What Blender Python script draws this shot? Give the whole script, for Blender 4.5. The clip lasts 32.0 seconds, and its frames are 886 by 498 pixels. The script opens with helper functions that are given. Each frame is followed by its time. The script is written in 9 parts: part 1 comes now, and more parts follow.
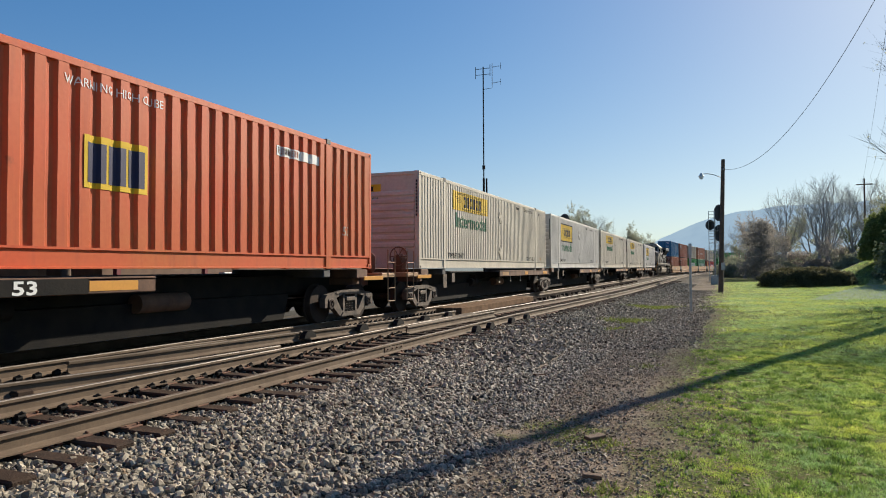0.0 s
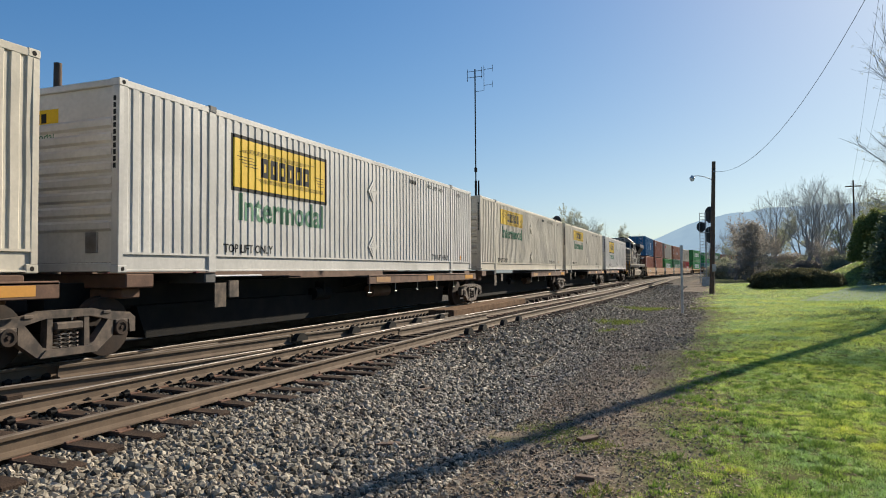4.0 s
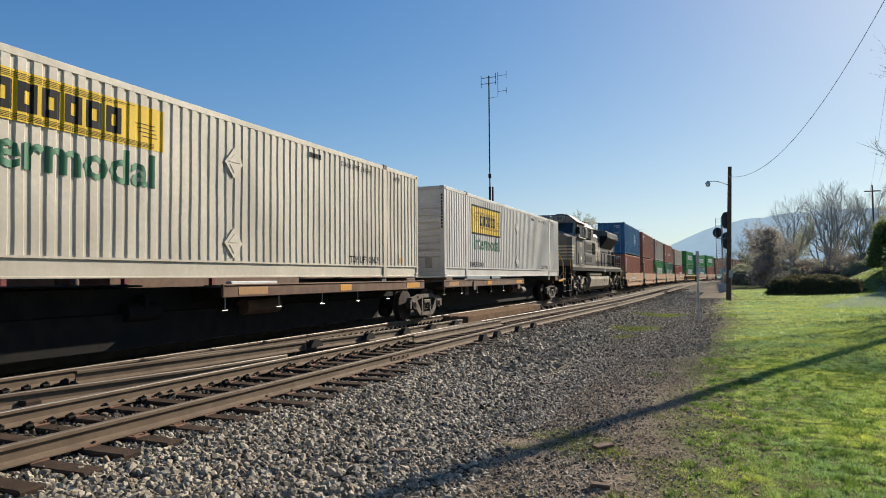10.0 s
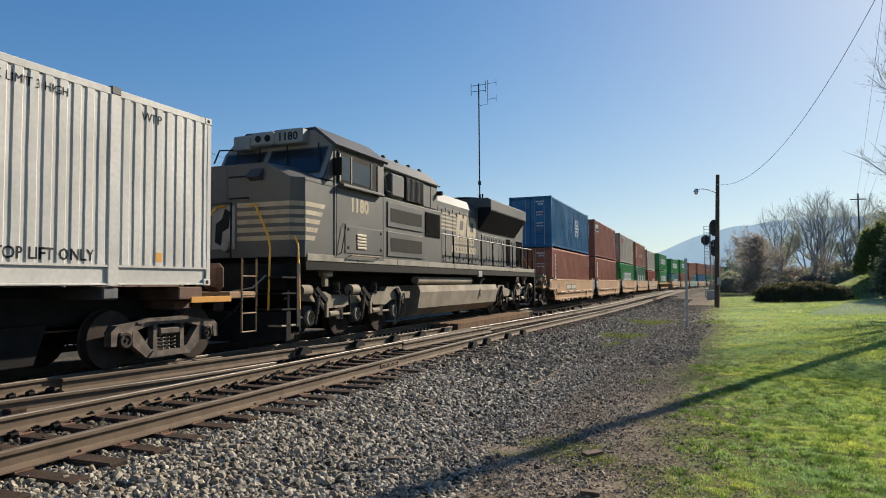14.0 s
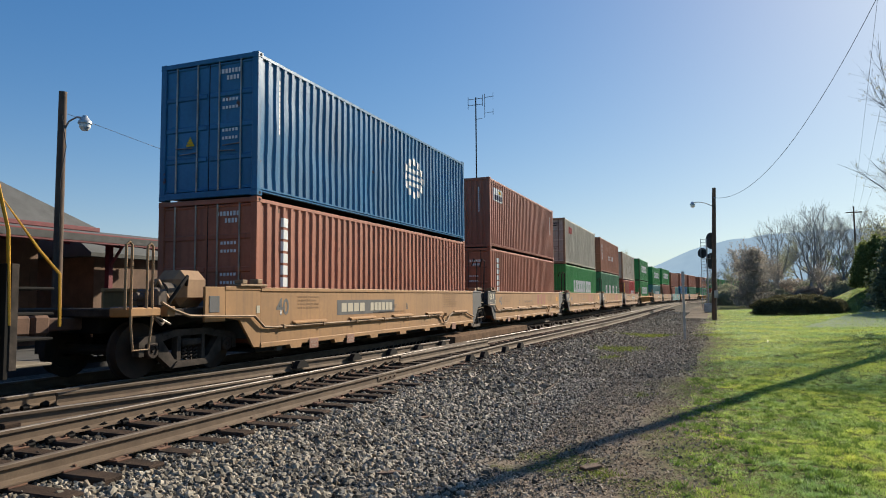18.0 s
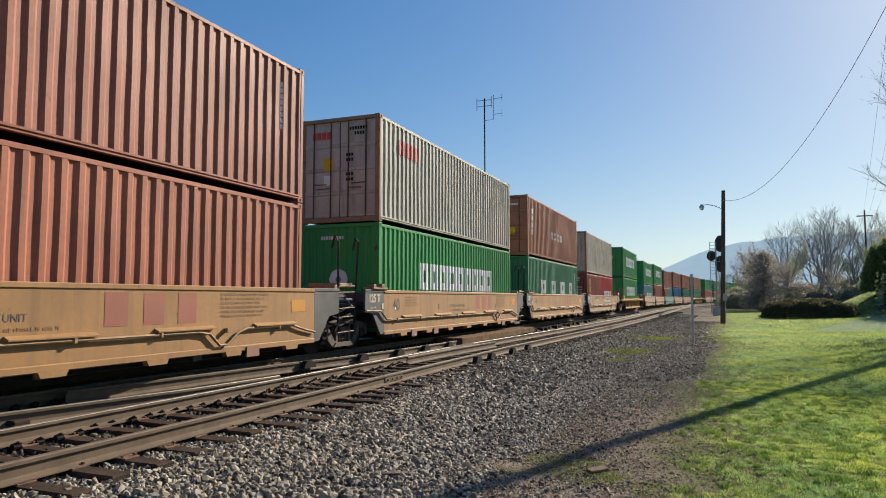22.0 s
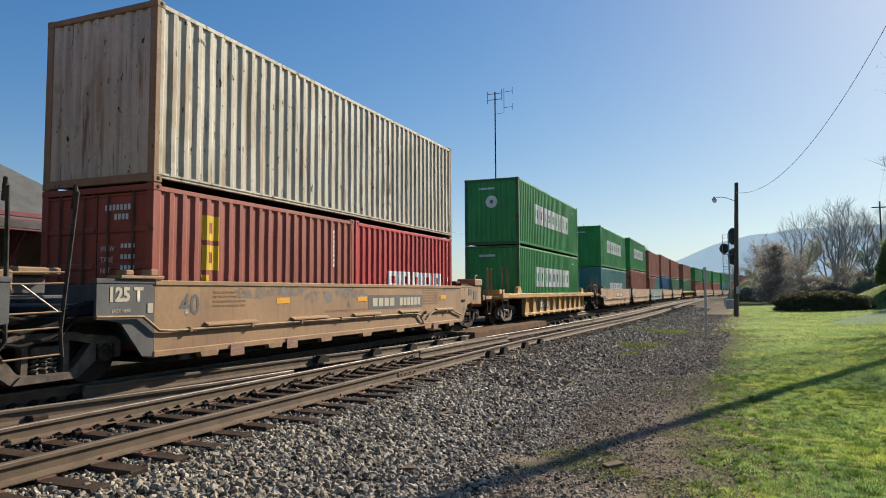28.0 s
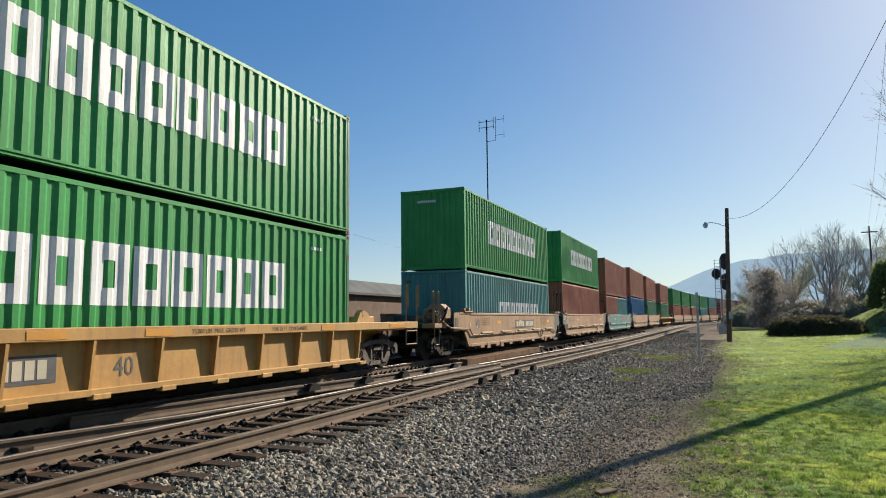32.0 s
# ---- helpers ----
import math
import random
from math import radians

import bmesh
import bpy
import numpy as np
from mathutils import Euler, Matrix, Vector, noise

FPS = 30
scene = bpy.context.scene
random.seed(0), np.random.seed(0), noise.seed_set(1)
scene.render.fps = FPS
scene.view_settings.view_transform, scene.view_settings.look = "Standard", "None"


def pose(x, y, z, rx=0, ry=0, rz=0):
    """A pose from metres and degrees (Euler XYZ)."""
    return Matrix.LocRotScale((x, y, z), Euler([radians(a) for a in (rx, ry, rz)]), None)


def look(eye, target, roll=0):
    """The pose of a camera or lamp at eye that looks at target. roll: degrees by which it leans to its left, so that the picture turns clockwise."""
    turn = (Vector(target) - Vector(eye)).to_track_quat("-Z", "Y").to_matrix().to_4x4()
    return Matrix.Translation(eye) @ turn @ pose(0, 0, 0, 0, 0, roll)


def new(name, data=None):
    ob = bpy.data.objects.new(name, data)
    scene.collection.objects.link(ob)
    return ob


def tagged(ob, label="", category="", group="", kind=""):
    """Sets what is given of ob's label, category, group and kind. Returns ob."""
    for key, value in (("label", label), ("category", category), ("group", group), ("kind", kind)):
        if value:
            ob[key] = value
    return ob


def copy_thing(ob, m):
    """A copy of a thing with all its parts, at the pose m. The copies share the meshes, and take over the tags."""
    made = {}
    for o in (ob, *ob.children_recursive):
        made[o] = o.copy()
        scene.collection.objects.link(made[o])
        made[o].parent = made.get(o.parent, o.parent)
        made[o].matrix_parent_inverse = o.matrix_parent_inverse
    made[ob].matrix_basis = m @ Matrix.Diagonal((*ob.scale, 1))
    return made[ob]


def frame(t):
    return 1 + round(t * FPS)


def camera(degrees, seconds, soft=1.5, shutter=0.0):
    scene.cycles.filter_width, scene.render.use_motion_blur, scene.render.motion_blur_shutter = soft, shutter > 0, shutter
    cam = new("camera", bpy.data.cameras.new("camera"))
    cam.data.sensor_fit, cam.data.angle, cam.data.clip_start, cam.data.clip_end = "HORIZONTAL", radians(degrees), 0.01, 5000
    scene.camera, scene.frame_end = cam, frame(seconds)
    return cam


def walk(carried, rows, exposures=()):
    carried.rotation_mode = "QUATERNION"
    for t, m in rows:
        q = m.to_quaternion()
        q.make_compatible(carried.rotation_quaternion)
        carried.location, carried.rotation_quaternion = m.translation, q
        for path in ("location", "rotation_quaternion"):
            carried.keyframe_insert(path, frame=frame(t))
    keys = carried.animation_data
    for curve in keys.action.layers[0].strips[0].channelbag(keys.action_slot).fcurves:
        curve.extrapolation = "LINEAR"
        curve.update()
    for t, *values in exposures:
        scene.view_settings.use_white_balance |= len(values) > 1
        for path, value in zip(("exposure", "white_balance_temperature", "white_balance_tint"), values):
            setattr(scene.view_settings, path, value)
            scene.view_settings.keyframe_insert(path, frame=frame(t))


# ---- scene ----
SUN_AZ, SUN_EL = 23.5, 28.0
cam = camera(66.14, 32.0, soft=1.0)


def stand(t, x, y, z, yaw, pitch, roll):
    a, b = radians(yaw), radians(pitch)
    ahead = Vector((-math.sin(a) * math.cos(b), math.cos(a) * math.cos(b), math.sin(b)))
    eye = Vector((x, y, z))
    return t, look(eye, eye + ahead * 100, roll)


# seconds, eye, then yaw to the left of the track, pitch and roll in degrees
walk(cam, [stand(*row) for row in [
[0, 9.308, -7.308, 1.252, 21.690, 1.632, -0.263],
[0.5, 9.308, -7.308, 1.252, 21.368, 1.702, -0.530],
[1, 9.308, -7.308, 1.252, 21.186, 1.852, -0.413],
[1.5, 9.308, -7.308, 1.252, 20.990, 1.940, -0.702],
[2, 9.308, -7.308, 1.252, 20.979, 2.018, -0.463],
[2.5, 9.308, -7.308, 1.252, 20.911, 1.931, -0.582],
[3, 9.308, -7.308, 1.252, 20.955, 1.868, -0.521],
[3.5, 9.308, -7.308, 1.252, 20.992, 1.830, -0.362],
[5.5, 9.308, -7.308, 1.252, 21.234, 1.795, -0.594],
[6, 9.308, -7.308, 1.252, 21.293, 1.804, -0.535],
[6.5, 9.308, -7.308, 1.252, 21.351, 1.853, -0.575],
[7, 9.308, -7.308, 1.252, 21.364, 1.934, -0.410],
[7.5, 9.308, -7.308, 1.252, 21.359, 1.981, -0.329],
[8, 9.308, -7.308, 1.252, 21.374, 1.995, -0.421],
[8.5, 9.308, -7.308, 1.252, 21.532, 2.125, -0.407],
[9, 9.308, -7.308, 1.252, 21.747, 2.274, -0.403],
[9.5, 9.308, -7.308, 1.252, 22.031, 2.328, -0.522],
[10, 9.308, -7.308, 1.252, 22.221, 2.353, -0.439],
[10.5, 9.308, -7.308, 1.252, 22.245, 2.413, -0.223],
[11, 9.308, -7.308, 1.252, 22.238, 2.447, -0.258],
[11.5, 9.308, -7.308, 1.252, 22.012, 2.529, -0.473],
[12, 9.308, -7.308, 1.252, 21.943, 2.695, -0.502],
[12.5, 9.308, -7.308, 1.252, 21.882, 2.786, -0.571],
[13, 9.308, -7.308, 1.252, 21.712, 2.859, -0.575],
[13.5, 9.308, -7.308, 1.252, 21.497, 2.916, -0.366],
[14, 9.308, -7.308, 1.252, 21.358, 2.940, -0.403],
[14.5, 9.308, -7.308, 1.252, 21.222, 3.007, -0.553],
[16.5, 9.308, -7.308, 1.252, 21.089, 3.698, -0.389],
[17, 9.308, -7.308, 1.252, 20.909, 3.938, -0.571],
[17.5, 9.308, -7.308, 1.252, 20.965, 4.078, -0.556],
[18, 9.308, -7.308, 1.252, 21.118, 4.041, -0.448],
[18.5, 9.308, -7.308, 1.252, 21.235, 4.070, -0.394],
[19, 9.308, -7.308, 1.252, 21.347, 4.131, -0.362],
[19.5, 9.308, -7.308, 1.252, 21.501, 4.212, -0.210],
[20, 9.308, -7.308, 1.252, 21.604, 4.264, -0.171],
[20.5, 9.308, -7.308, 1.252, 21.656, 4.262, -0.243],
[21, 9.308, -7.308, 1.252, 21.765, 4.324, -0.129],
[21.5, 9.308, -7.308, 1.252, 21.789, 4.179, -0.178],
[22, 9.308, -7.308, 1.252, 21.778, 4.139, -0.032],
[22.5, 9.308, -7.308, 1.252, 21.851, 4.193, -0.028],
[23, 9.308, -7.308, 1.252, 21.884, 4.258, -0.118],
[23.5, 9.308, -7.308, 1.252, 21.852, 4.376, -0.180],
[24, 9.308, -7.308, 1.252, 21.952, 4.496, -0.023],
[24.5, 9.308, -7.308, 1.252, 22.359, 4.210, 0.051],
[25, 9.308, -7.308, 1.252, 22.501, 3.898, 0.104],
[25.5, 9.308, -7.308, 1.252, 22.625, 3.857, 0.256],
[27.5, 9.265, -7.263, 1.236, 23.387, 3.921, 0.521],
[28, 9.270, -7.306, 1.261, 22.677, 3.637, -0.270],
[28.5, 9.307, -7.278, 1.266, 21.784, 3.192, 0.131],
[29, 9.329, -7.156, 1.258, 20.595, 3.364, 1.448],
[29.5, 9.339, -7.146, 1.242, 20.684, 4.678, 1.472],
[30, 9.312, -7.194, 1.244, 21.175, 4.685, 0.405],
[30.5, 9.268, -7.191, 1.239, 21.728, 5.158, -0.670],
[31, 9.308, -7.308, 1.252, 22.246, 5.661, -0.166],
[31.5, 9.308, -7.308, 1.252, 22.109, 5.763, -0.376],
[32, 9.308, -7.308, 1.252, 22.094, 5.902, -0.647]
]])

# ---- light ----
world = bpy.data.worlds.new("sky")
scene.world = world
world.use_nodes = True
wn = world.node_tree.nodes
sky = wn.new("ShaderNodeTexSky")
sky.sky_type = "NISHITA"
sky.sun_disc = False
sky.sun_elevation, sky.sun_rotation = radians(SUN_EL), radians(SUN_AZ)
sky.altitude = 700
sky.air_density, sky.dust_density, sky.ozone_density = 1.0, 0.75, 2.4
wn["Background"].inputs["Strength"].default_value = 0.064
clear = wn.new("ShaderNodeMix")
clear.data_type, clear.blend_type = "RGBA", "MULTIPLY"
clear.inputs[0].default_value, clear.inputs[7].default_value = 1.0, (1.0, 1.0, 1.0, 1)
vivid = wn.new("ShaderNodeHueSaturation")
vivid.inputs["Saturation"].default_value = 1.32
world.node_tree.links.new(sky.outputs[0], vivid.inputs["Color"])
world.node_tree.links.new(vivid.outputs[0], clear.inputs[6])
# thin morning haze: the sky stays pale blue down to the horizon and towards the sun
thick, near_part, evened = (wn.new("ShaderNodeVectorMath") for _ in range(3))
thick.operation, near_part.operation, evened.operation = "ADD", "DIVIDE", "MULTIPLY"
thick.inputs[1].default_value = (8.0, 12.5, 9.6)
evened.inputs[1].default_value = (12.75, 17.9, 16.3)
world.node_tree.links.new(clear.outputs[2], thick.inputs[0])
world.node_tree.links.new(clear.outputs[2], near_part.inputs[0])
world.node_tree.links.new(thick.outputs[0], near_part.inputs[1])
world.node_tree.links.new(near_part.outputs[0], evened.inputs[0])
world.node_tree.links.new(evened.outputs[0], wn["Background"].inputs["Color"])
sun = new("sun", bpy.data.lights.new("sun", "SUN"))
sun.data.energy, sun.data.angle, sun.data.color = 4.8, radians(0.6), (1.0, 0.90, 0.74)
sa, se = radians(SUN_AZ), radians(SUN_EL)
SUN_WAY = Vector((math.sin(sa) * math.cos(se), math.cos(sa) * math.cos(se), math.sin(se)))
sun.matrix_world = look(SUN_WAY * 60, (0, 0, 0))
scene.view_settings.exposure = 0.72


# ---- geometry helpers ----
class Geo:
    """Faces of one mesh, in metres."""

    def __init__(self):
        self.v, self.f = [], []

    def add(self, verts, faces):
        n = len(self.v)
        self.v += [tuple(p) for p in verts]
        self.f += [tuple(i + n for i in q) for q in faces]
        return self

    def box(self, x0, x1, y0, y1, z0, z1, c=0.0):
        c = min(c, (x1 - x0) / 2.2, (y1 - y0) / 2.2, (z1 - z0) / 2.2)
        if c <= 0:
            v = [(x, y, z) for z in (z0, z1) for y in (y0, y1) for x in (x0, x1)]
            return self.add(v, [(0, 2, 3, 1), (4, 5, 7, 6), (0, 1, 5, 4), (2, 6, 7, 3), (0, 4, 6, 2), (1, 3, 7, 5)])
        v, at = [], {}
        for k, (sx, sy, sz) in enumerate([(a, b, d) for a in (0, 1) for b in (0, 1) for d in (0, 1)]):
            p = ((x0, x1)[sx], (y0, y1)[sy], (z0, z1)[sz])
            s = (1 - 2 * sx, 1 - 2 * sy, 1 - 2 * sz)
            for ax in range(3):
                at[k, ax] = len(v)
                v.append([p[i] + (0 if i == ax else c * s[i]) for i in range(3)])
        idx = lambda a, b, d: a * 4 + b * 2 + d
        f = []
        for s in (0, 1):
            f.append([at[idx(s, b, d), 0] for b, d in ((0, 0), (1, 0), (1, 1), (0, 1))])
            f.append([at[idx(b, s, d), 1] for b, d in ((0, 0), (0, 1), (1, 1), (1, 0))])
            f.append([at[idx(b, d, s), 2] for b, d in ((0, 0), (1, 0), (1, 1), (0, 1))])
        for s in (0, 1):
            for r in (0, 1):
                f.append([at[idx(s, r, 0), 0], at[idx(s, r, 1), 0], at[idx(s, r, 1), 1], at[idx(s, r, 0), 1]])
                f.append([at[idx(s, 0, r), 0], at[idx(s, 1, r), 0], at[idx(s, 1, r), 2], at[idx(s, 0, r), 2]])
                f.append([at[idx(0, s, r), 1], at[idx(1, s, r), 1], at[idx(1, s, r), 2], at[idx(0, s, r), 2]])
        f += [[at[k, 0], at[k, 1], at[k, 2]] for k in range(8)]
        return self.add(v, f)

    def prism(self, pts, axis, a, b):
        """A polygon drawn in the plane across the axis (x: y,z; y: x,z; z: x,y), from a to b along it."""
        put = {"x": lambda p, t: (t, p[0], p[1]), "y": lambda p, t: (p[0], t, p[1]), "z": lambda p, t: (p[0], p[1], t)}[axis]
        n = len(pts)
        v = [put(p, a) for p in pts] + [put(p, b) for p in pts]
        f = [tuple(range(n))[::-1], tuple(range(n, 2 * n))] + [(i, (i + 1) % n, n + (i + 1) % n, n + i) for i in range(n)]
        return self.add(v, f)

    def tube(self, pts, r, n=6, caps=True):
        """A tube along points; r is one radius or one for each point."""
        pts = [Vector(p) for p in pts]
        rs = r if isinstance(r, (list, tuple)) else [r] * len(pts)
        rings = []
        side = None
        for i, p in enumerate(pts):
            d = (pts[min(i + 1, len(pts) - 1)] - pts[max(i - 1, 0)]).normalized()
            if side is None:
                side = d.cross(Vector((0, 0, 1)) if abs(d.z) < 0.9 else Vector((0, 1, 0))).normalized()
            side = (side - d * side.dot(d)).normalized()
            up = d.cross(side)
            rings.append([p + (side * math.cos(k * 2 * math.pi / n) + up * math.sin(k * 2 * math.pi / n)) * rs[i] for k in range(n)])
        f = [(i * n + k, i * n + (k + 1) % n, (i + 1) * n + (k + 1) % n, (i + 1) * n + k) for i in range(len(pts) - 1) for k in range(n)]
        if caps:
            f += [tuple(range(n))[::-1], tuple(range((len(pts) - 1) * n, len(pts) * n))]
        return self.add([q for ring in rings for q in ring], f)

    def lathe(self, rings, axis, n=20):
        """Rings of (place along the axis, radius) round the axis through the origin."""
        put = {"x": lambda a, c, s: (a, c, s), "y": lambda a, c, s: (c, a, s), "z": lambda a, c, s: (c, s, a)}[axis]
        v = [put(a, r * math.cos(k * 2 * math.pi / n), r * math.sin(k * 2 * math.pi / n)) for a, r in rings for k in range(n)]
        f = [(i * n + k, i * n + (k + 1) % n, (i + 1) * n + (k + 1) % n, (i + 1) * n + k) for i in range(len(rings) - 1) for k in range(n)]
        f += [tuple(range(n))[::-1], tuple(range((len(rings) - 1) * n, len(rings) * n))]
        return self.add(v, f)

    def moved(self, m):
        self.v = [tuple(m @ Vector(p)) for p in self.v]
        return self

    def mesh(self, name, material, smooth=True):
        me = bpy.data.meshes.new(name)
        me.from_pydata(self.v, [], self.f)
        me.materials.append(material)
        if smooth:
            me.shade_smooth()
            me.set_sharp_from_angle(angle=radians(27))
        return me


def part(name, geo, material, parent, label="", m=None):
    me = geo if isinstance(geo, bpy.types.Mesh) else geo.mesh(name, material)
    ob = new(name, me)
    ob.parent = parent
    if m is not None:
        ob.matrix_basis = m
    return tagged(ob, label)


def thing(name, m, label, category, group="", kind=""):
    ob = new(name)
    ob.empty_display_size = 0.2
    ob.matrix_basis = m
    return tagged(ob, label, category, group, kind)


# ---- materials ----
def surface(name, col, rough=0.6, metal=0.0, other=None, scale=1.5, bump=0.15, grain=30.0, streak=0.0, rust=0.0, rust_col=(0.11, 0.045, 0.02), tint=0.0, spec=0.5):
    """Paint, metal, wood or stone: two tones at a large scale, a fine grain with relief, streaks that run down, rust patches."""
    m = bpy.data.materials.new(name)
    m.use_nodes = True
    nt = m.node_tree
    n, link = nt.nodes, nt.links.new
    bsdf = n["Principled BSDF"]
    tex = n.new("ShaderNodeTexCoord")
    info = n.new("ShaderNodeObjectInfo")
    shift = n.new("ShaderNodeVectorMath")
    shift.operation = "MULTIPLY_ADD"
    link(info.outputs["Random"], shift.inputs[0])
    shift.inputs[1].default_value = (37.0, 53.0, 71.0)
    link(tex.outputs["Object"], shift.inputs[2])

    def cloud(scale, detail=4.0, squash=None):
        t = n.new("ShaderNodeTexNoise")
        t.inputs["Scale"].default_value, t.inputs["Detail"].default_value = scale, detail
        if squash:
            mp = n.new("ShaderNodeMapping")
            mp.inputs["Scale"].default_value = squash
            link(shift.outputs[0], mp.inputs[0])
            link(mp.outputs[0], t.inputs["Vector"])
        else:
            link(shift.outputs[0], t.inputs["Vector"])
        return t.outputs[0]

    def steps(value, lo, hi):
        r = n.new("ShaderNodeMapRange")
        r.inputs[1].default_value, r.inputs[2].default_value = lo, hi
        link(value, r.inputs[0])
        return r.outputs[0]

    def blend(fac, a, b, amount=1.0):
        x = n.new("ShaderNodeMix")
        x.data_type = "RGBA"
        if amount != 1.0:
            mu = n.new("ShaderNodeMath")
            mu.operation = "MULTIPLY"
            link(fac, mu.inputs[0])
            mu.inputs[1].default_value = amount
            fac = mu.outputs[0]
        link(fac, x.inputs[0])
        for k, q in ((6, a), (7, b)):
            if isinstance(q, tuple):
                x.inputs[k].default_value = (*q, 1)
            else:
                link(q, x.inputs[k])
        return x.outputs[2]

    other = other or tuple(c * 0.72 for c in col)
    big = cloud(scale)
    out = blend(steps(big, 0.35, 0.68), col, other)
    fine = cloud(grain, 3.0)
    out = blend(steps(fine, 0.3, 0.8), out, tuple(c * 0.8 for c in other), 0.45)
    if streak:
        out = blend(steps(cloud(1.0, 5.0, (7.0, 7.0, 0.5)), 0.52, 0.72), out, tuple(c * 0.35 + 0.02 for c in other), streak)
    if tint:
        out = blend(info.outputs["Random"], out, tuple(c * 0.45 for c in col), tint)
    if rust:
        mask = steps(cloud(scale * 2.6, 8.0), 0.72 - rust * 0.3, 0.76 - rust * 0.28)
        out = blend(mask, out, rust_col)
    link(out, bsdf.inputs["Base Color"])
    rr = n.new("ShaderNodeMapRange")
    rr.inputs[3].default_value, rr.inputs[4].default_value = max(rough - 0.12, 0.05), min(rough + 0.15, 1.0)
    link(big, rr.inputs[0])
    link(rr.outputs[0], bsdf.inputs["Roughness"])
    bsdf.inputs["Metallic"].default_value = metal
    bsdf.inputs["Specular IOR Level"].default_value = spec
    if bump:
        bp = n.new("ShaderNodeBump")
        bp.inputs["Strength"].default_value, bp.inputs["Distance"].default_value = bump, 0.02
        link(fine, bp.inputs["Height"])
        link(bp.outputs[0], bsdf.inputs["Normal"])
    return m


def plain(name, col, rough=0.6, metal=0.0):
    return surface(name, col, rough, metal, other=tuple(c * 0.85 for c in col), bump=0.05)


def box_paint(name, col, streak=0.3, rust=0.12, rough=0.55):
    return surface(name, col, rough, scale=0.7, streak=streak, rust=rust, grain=14, bump=0.12, spec=0.3)


def run_stained(name, col):
    """Old pale paint with thin rust runs, grime that hangs in streaks, and scattered rust specks."""
    m = surface(name, col, 0.65, scale=0.7, streak=0.5, rust=0.1, grain=14, bump=0.15, spec=0.25)
    n, link = m.node_tree.nodes, m.node_tree.links.new
    tone = n["Principled BSDF"].inputs["Base Color"].links[0].from_socket
    tex = n.new("ShaderNodeTexCoord")
    for squash, lo, hi, stain, amount in (((6.0, 3.2, 0.35), 0.56, 0.70, (0.30, 0.19, 0.09), 0.75), ((11.0, 9.0, 0.8), 0.60, 0.68, (0.16, 0.08, 0.035), 0.8), ((3.0, 2.2, 1.6), 0.60, 0.70, (0.24, 0.22, 0.12), 0.5), ((16.0, 13.0, 5.0), 0.66, 0.70, (0.07, 0.035, 0.02), 1.0)):
        mp, tx, mr, mu, mix = n.new("ShaderNodeMapping"), n.new("ShaderNodeTexNoise"), n.new("ShaderNodeMapRange"), n.new("ShaderNodeMath"), n.new("ShaderNodeMix")
        mp.inputs["Scale"].default_value = squash
        tx.inputs["Scale"].default_value, tx.inputs["Detail"].default_value = 1.0, 5.0
        mr.inputs[1].default_value, mr.inputs[2].default_value = lo, hi
        mu.operation = "MULTIPLY"
        mu.inputs[1].default_value = amount
        mix.data_type = "RGBA"
        mix.inputs[7].default_value = (*stain, 1)
        link(tex.outputs["Object"], mp.inputs[0])
        link(mp.outputs[0], tx.inputs["Vector"])
        link(tx.outputs[0], mr.inputs[0])
        link(mr.outputs[0], mu.inputs[0])
        link(mu.outputs[0], mix.inputs[0])
        link(tone, mix.inputs[6])
        tone = mix.outputs[2]
    link(tone, n["Principled BSDF"].inputs["Base Color"])
    return m


def faded_spray():
    """Old spray paint: soft blue-grey and pink patches with ragged, half worn-off edges."""
    m = bpy.data.materials.new("faded_spray_paint")
    m.use_nodes = True
    n, link = m.node_tree.nodes, m.node_tree.links.new
    tex, hue, worn = n.new("ShaderNodeTexCoord"), n.new("ShaderNodeTexNoise"), n.new("ShaderNodeTexNoise")
    ramp, mask, clear, both = n.new("ShaderNodeValToRGB"), n.new("ShaderNodeMapRange"), n.new("ShaderNodeBsdfTransparent"), n.new("ShaderNodeMixShader")
    hue.inputs["Scale"].default_value, worn.inputs["Scale"].default_value, worn.inputs["Detail"].default_value = 1.6, 3.2, 6.0
    for k, (place, col) in enumerate(((0.30, (0.17, 0.19, 0.22)), (0.52, (0.25, 0.24, 0.22)), (0.62, (0.33, 0.16, 0.15)), (0.70, (0.28, 0.27, 0.20)))):
        e = ramp.color_ramp.elements[k] if k < 2 else ramp.color_ramp.elements.new(place)
        e.position, e.color = place, (*col, 1)
    mask.inputs[1].default_value, mask.inputs[2].default_value, mask.inputs[4].default_value = 0.42, 0.60, 0.75
    for tx in (hue, worn):
        link(tex.outputs["Object"], tx.inputs["Vector"])
    link(hue.outputs[0], ramp.inputs[0])
    link(ramp.outputs[0], n["Principled BSDF"].inputs["Base Color"])
    n["Principled BSDF"].inputs["Roughness"].default_value = 0.85
    link(worn.outputs[0], mask.inputs[0])
    link(mask.outputs[0], both.inputs[0])
    link(clear.outputs[0], both.inputs[1])
    link(n["Principled BSDF"].outputs[0], both.inputs[2])
    link(both.outputs[0], n["Material Output"].inputs["Surface"])
    return m


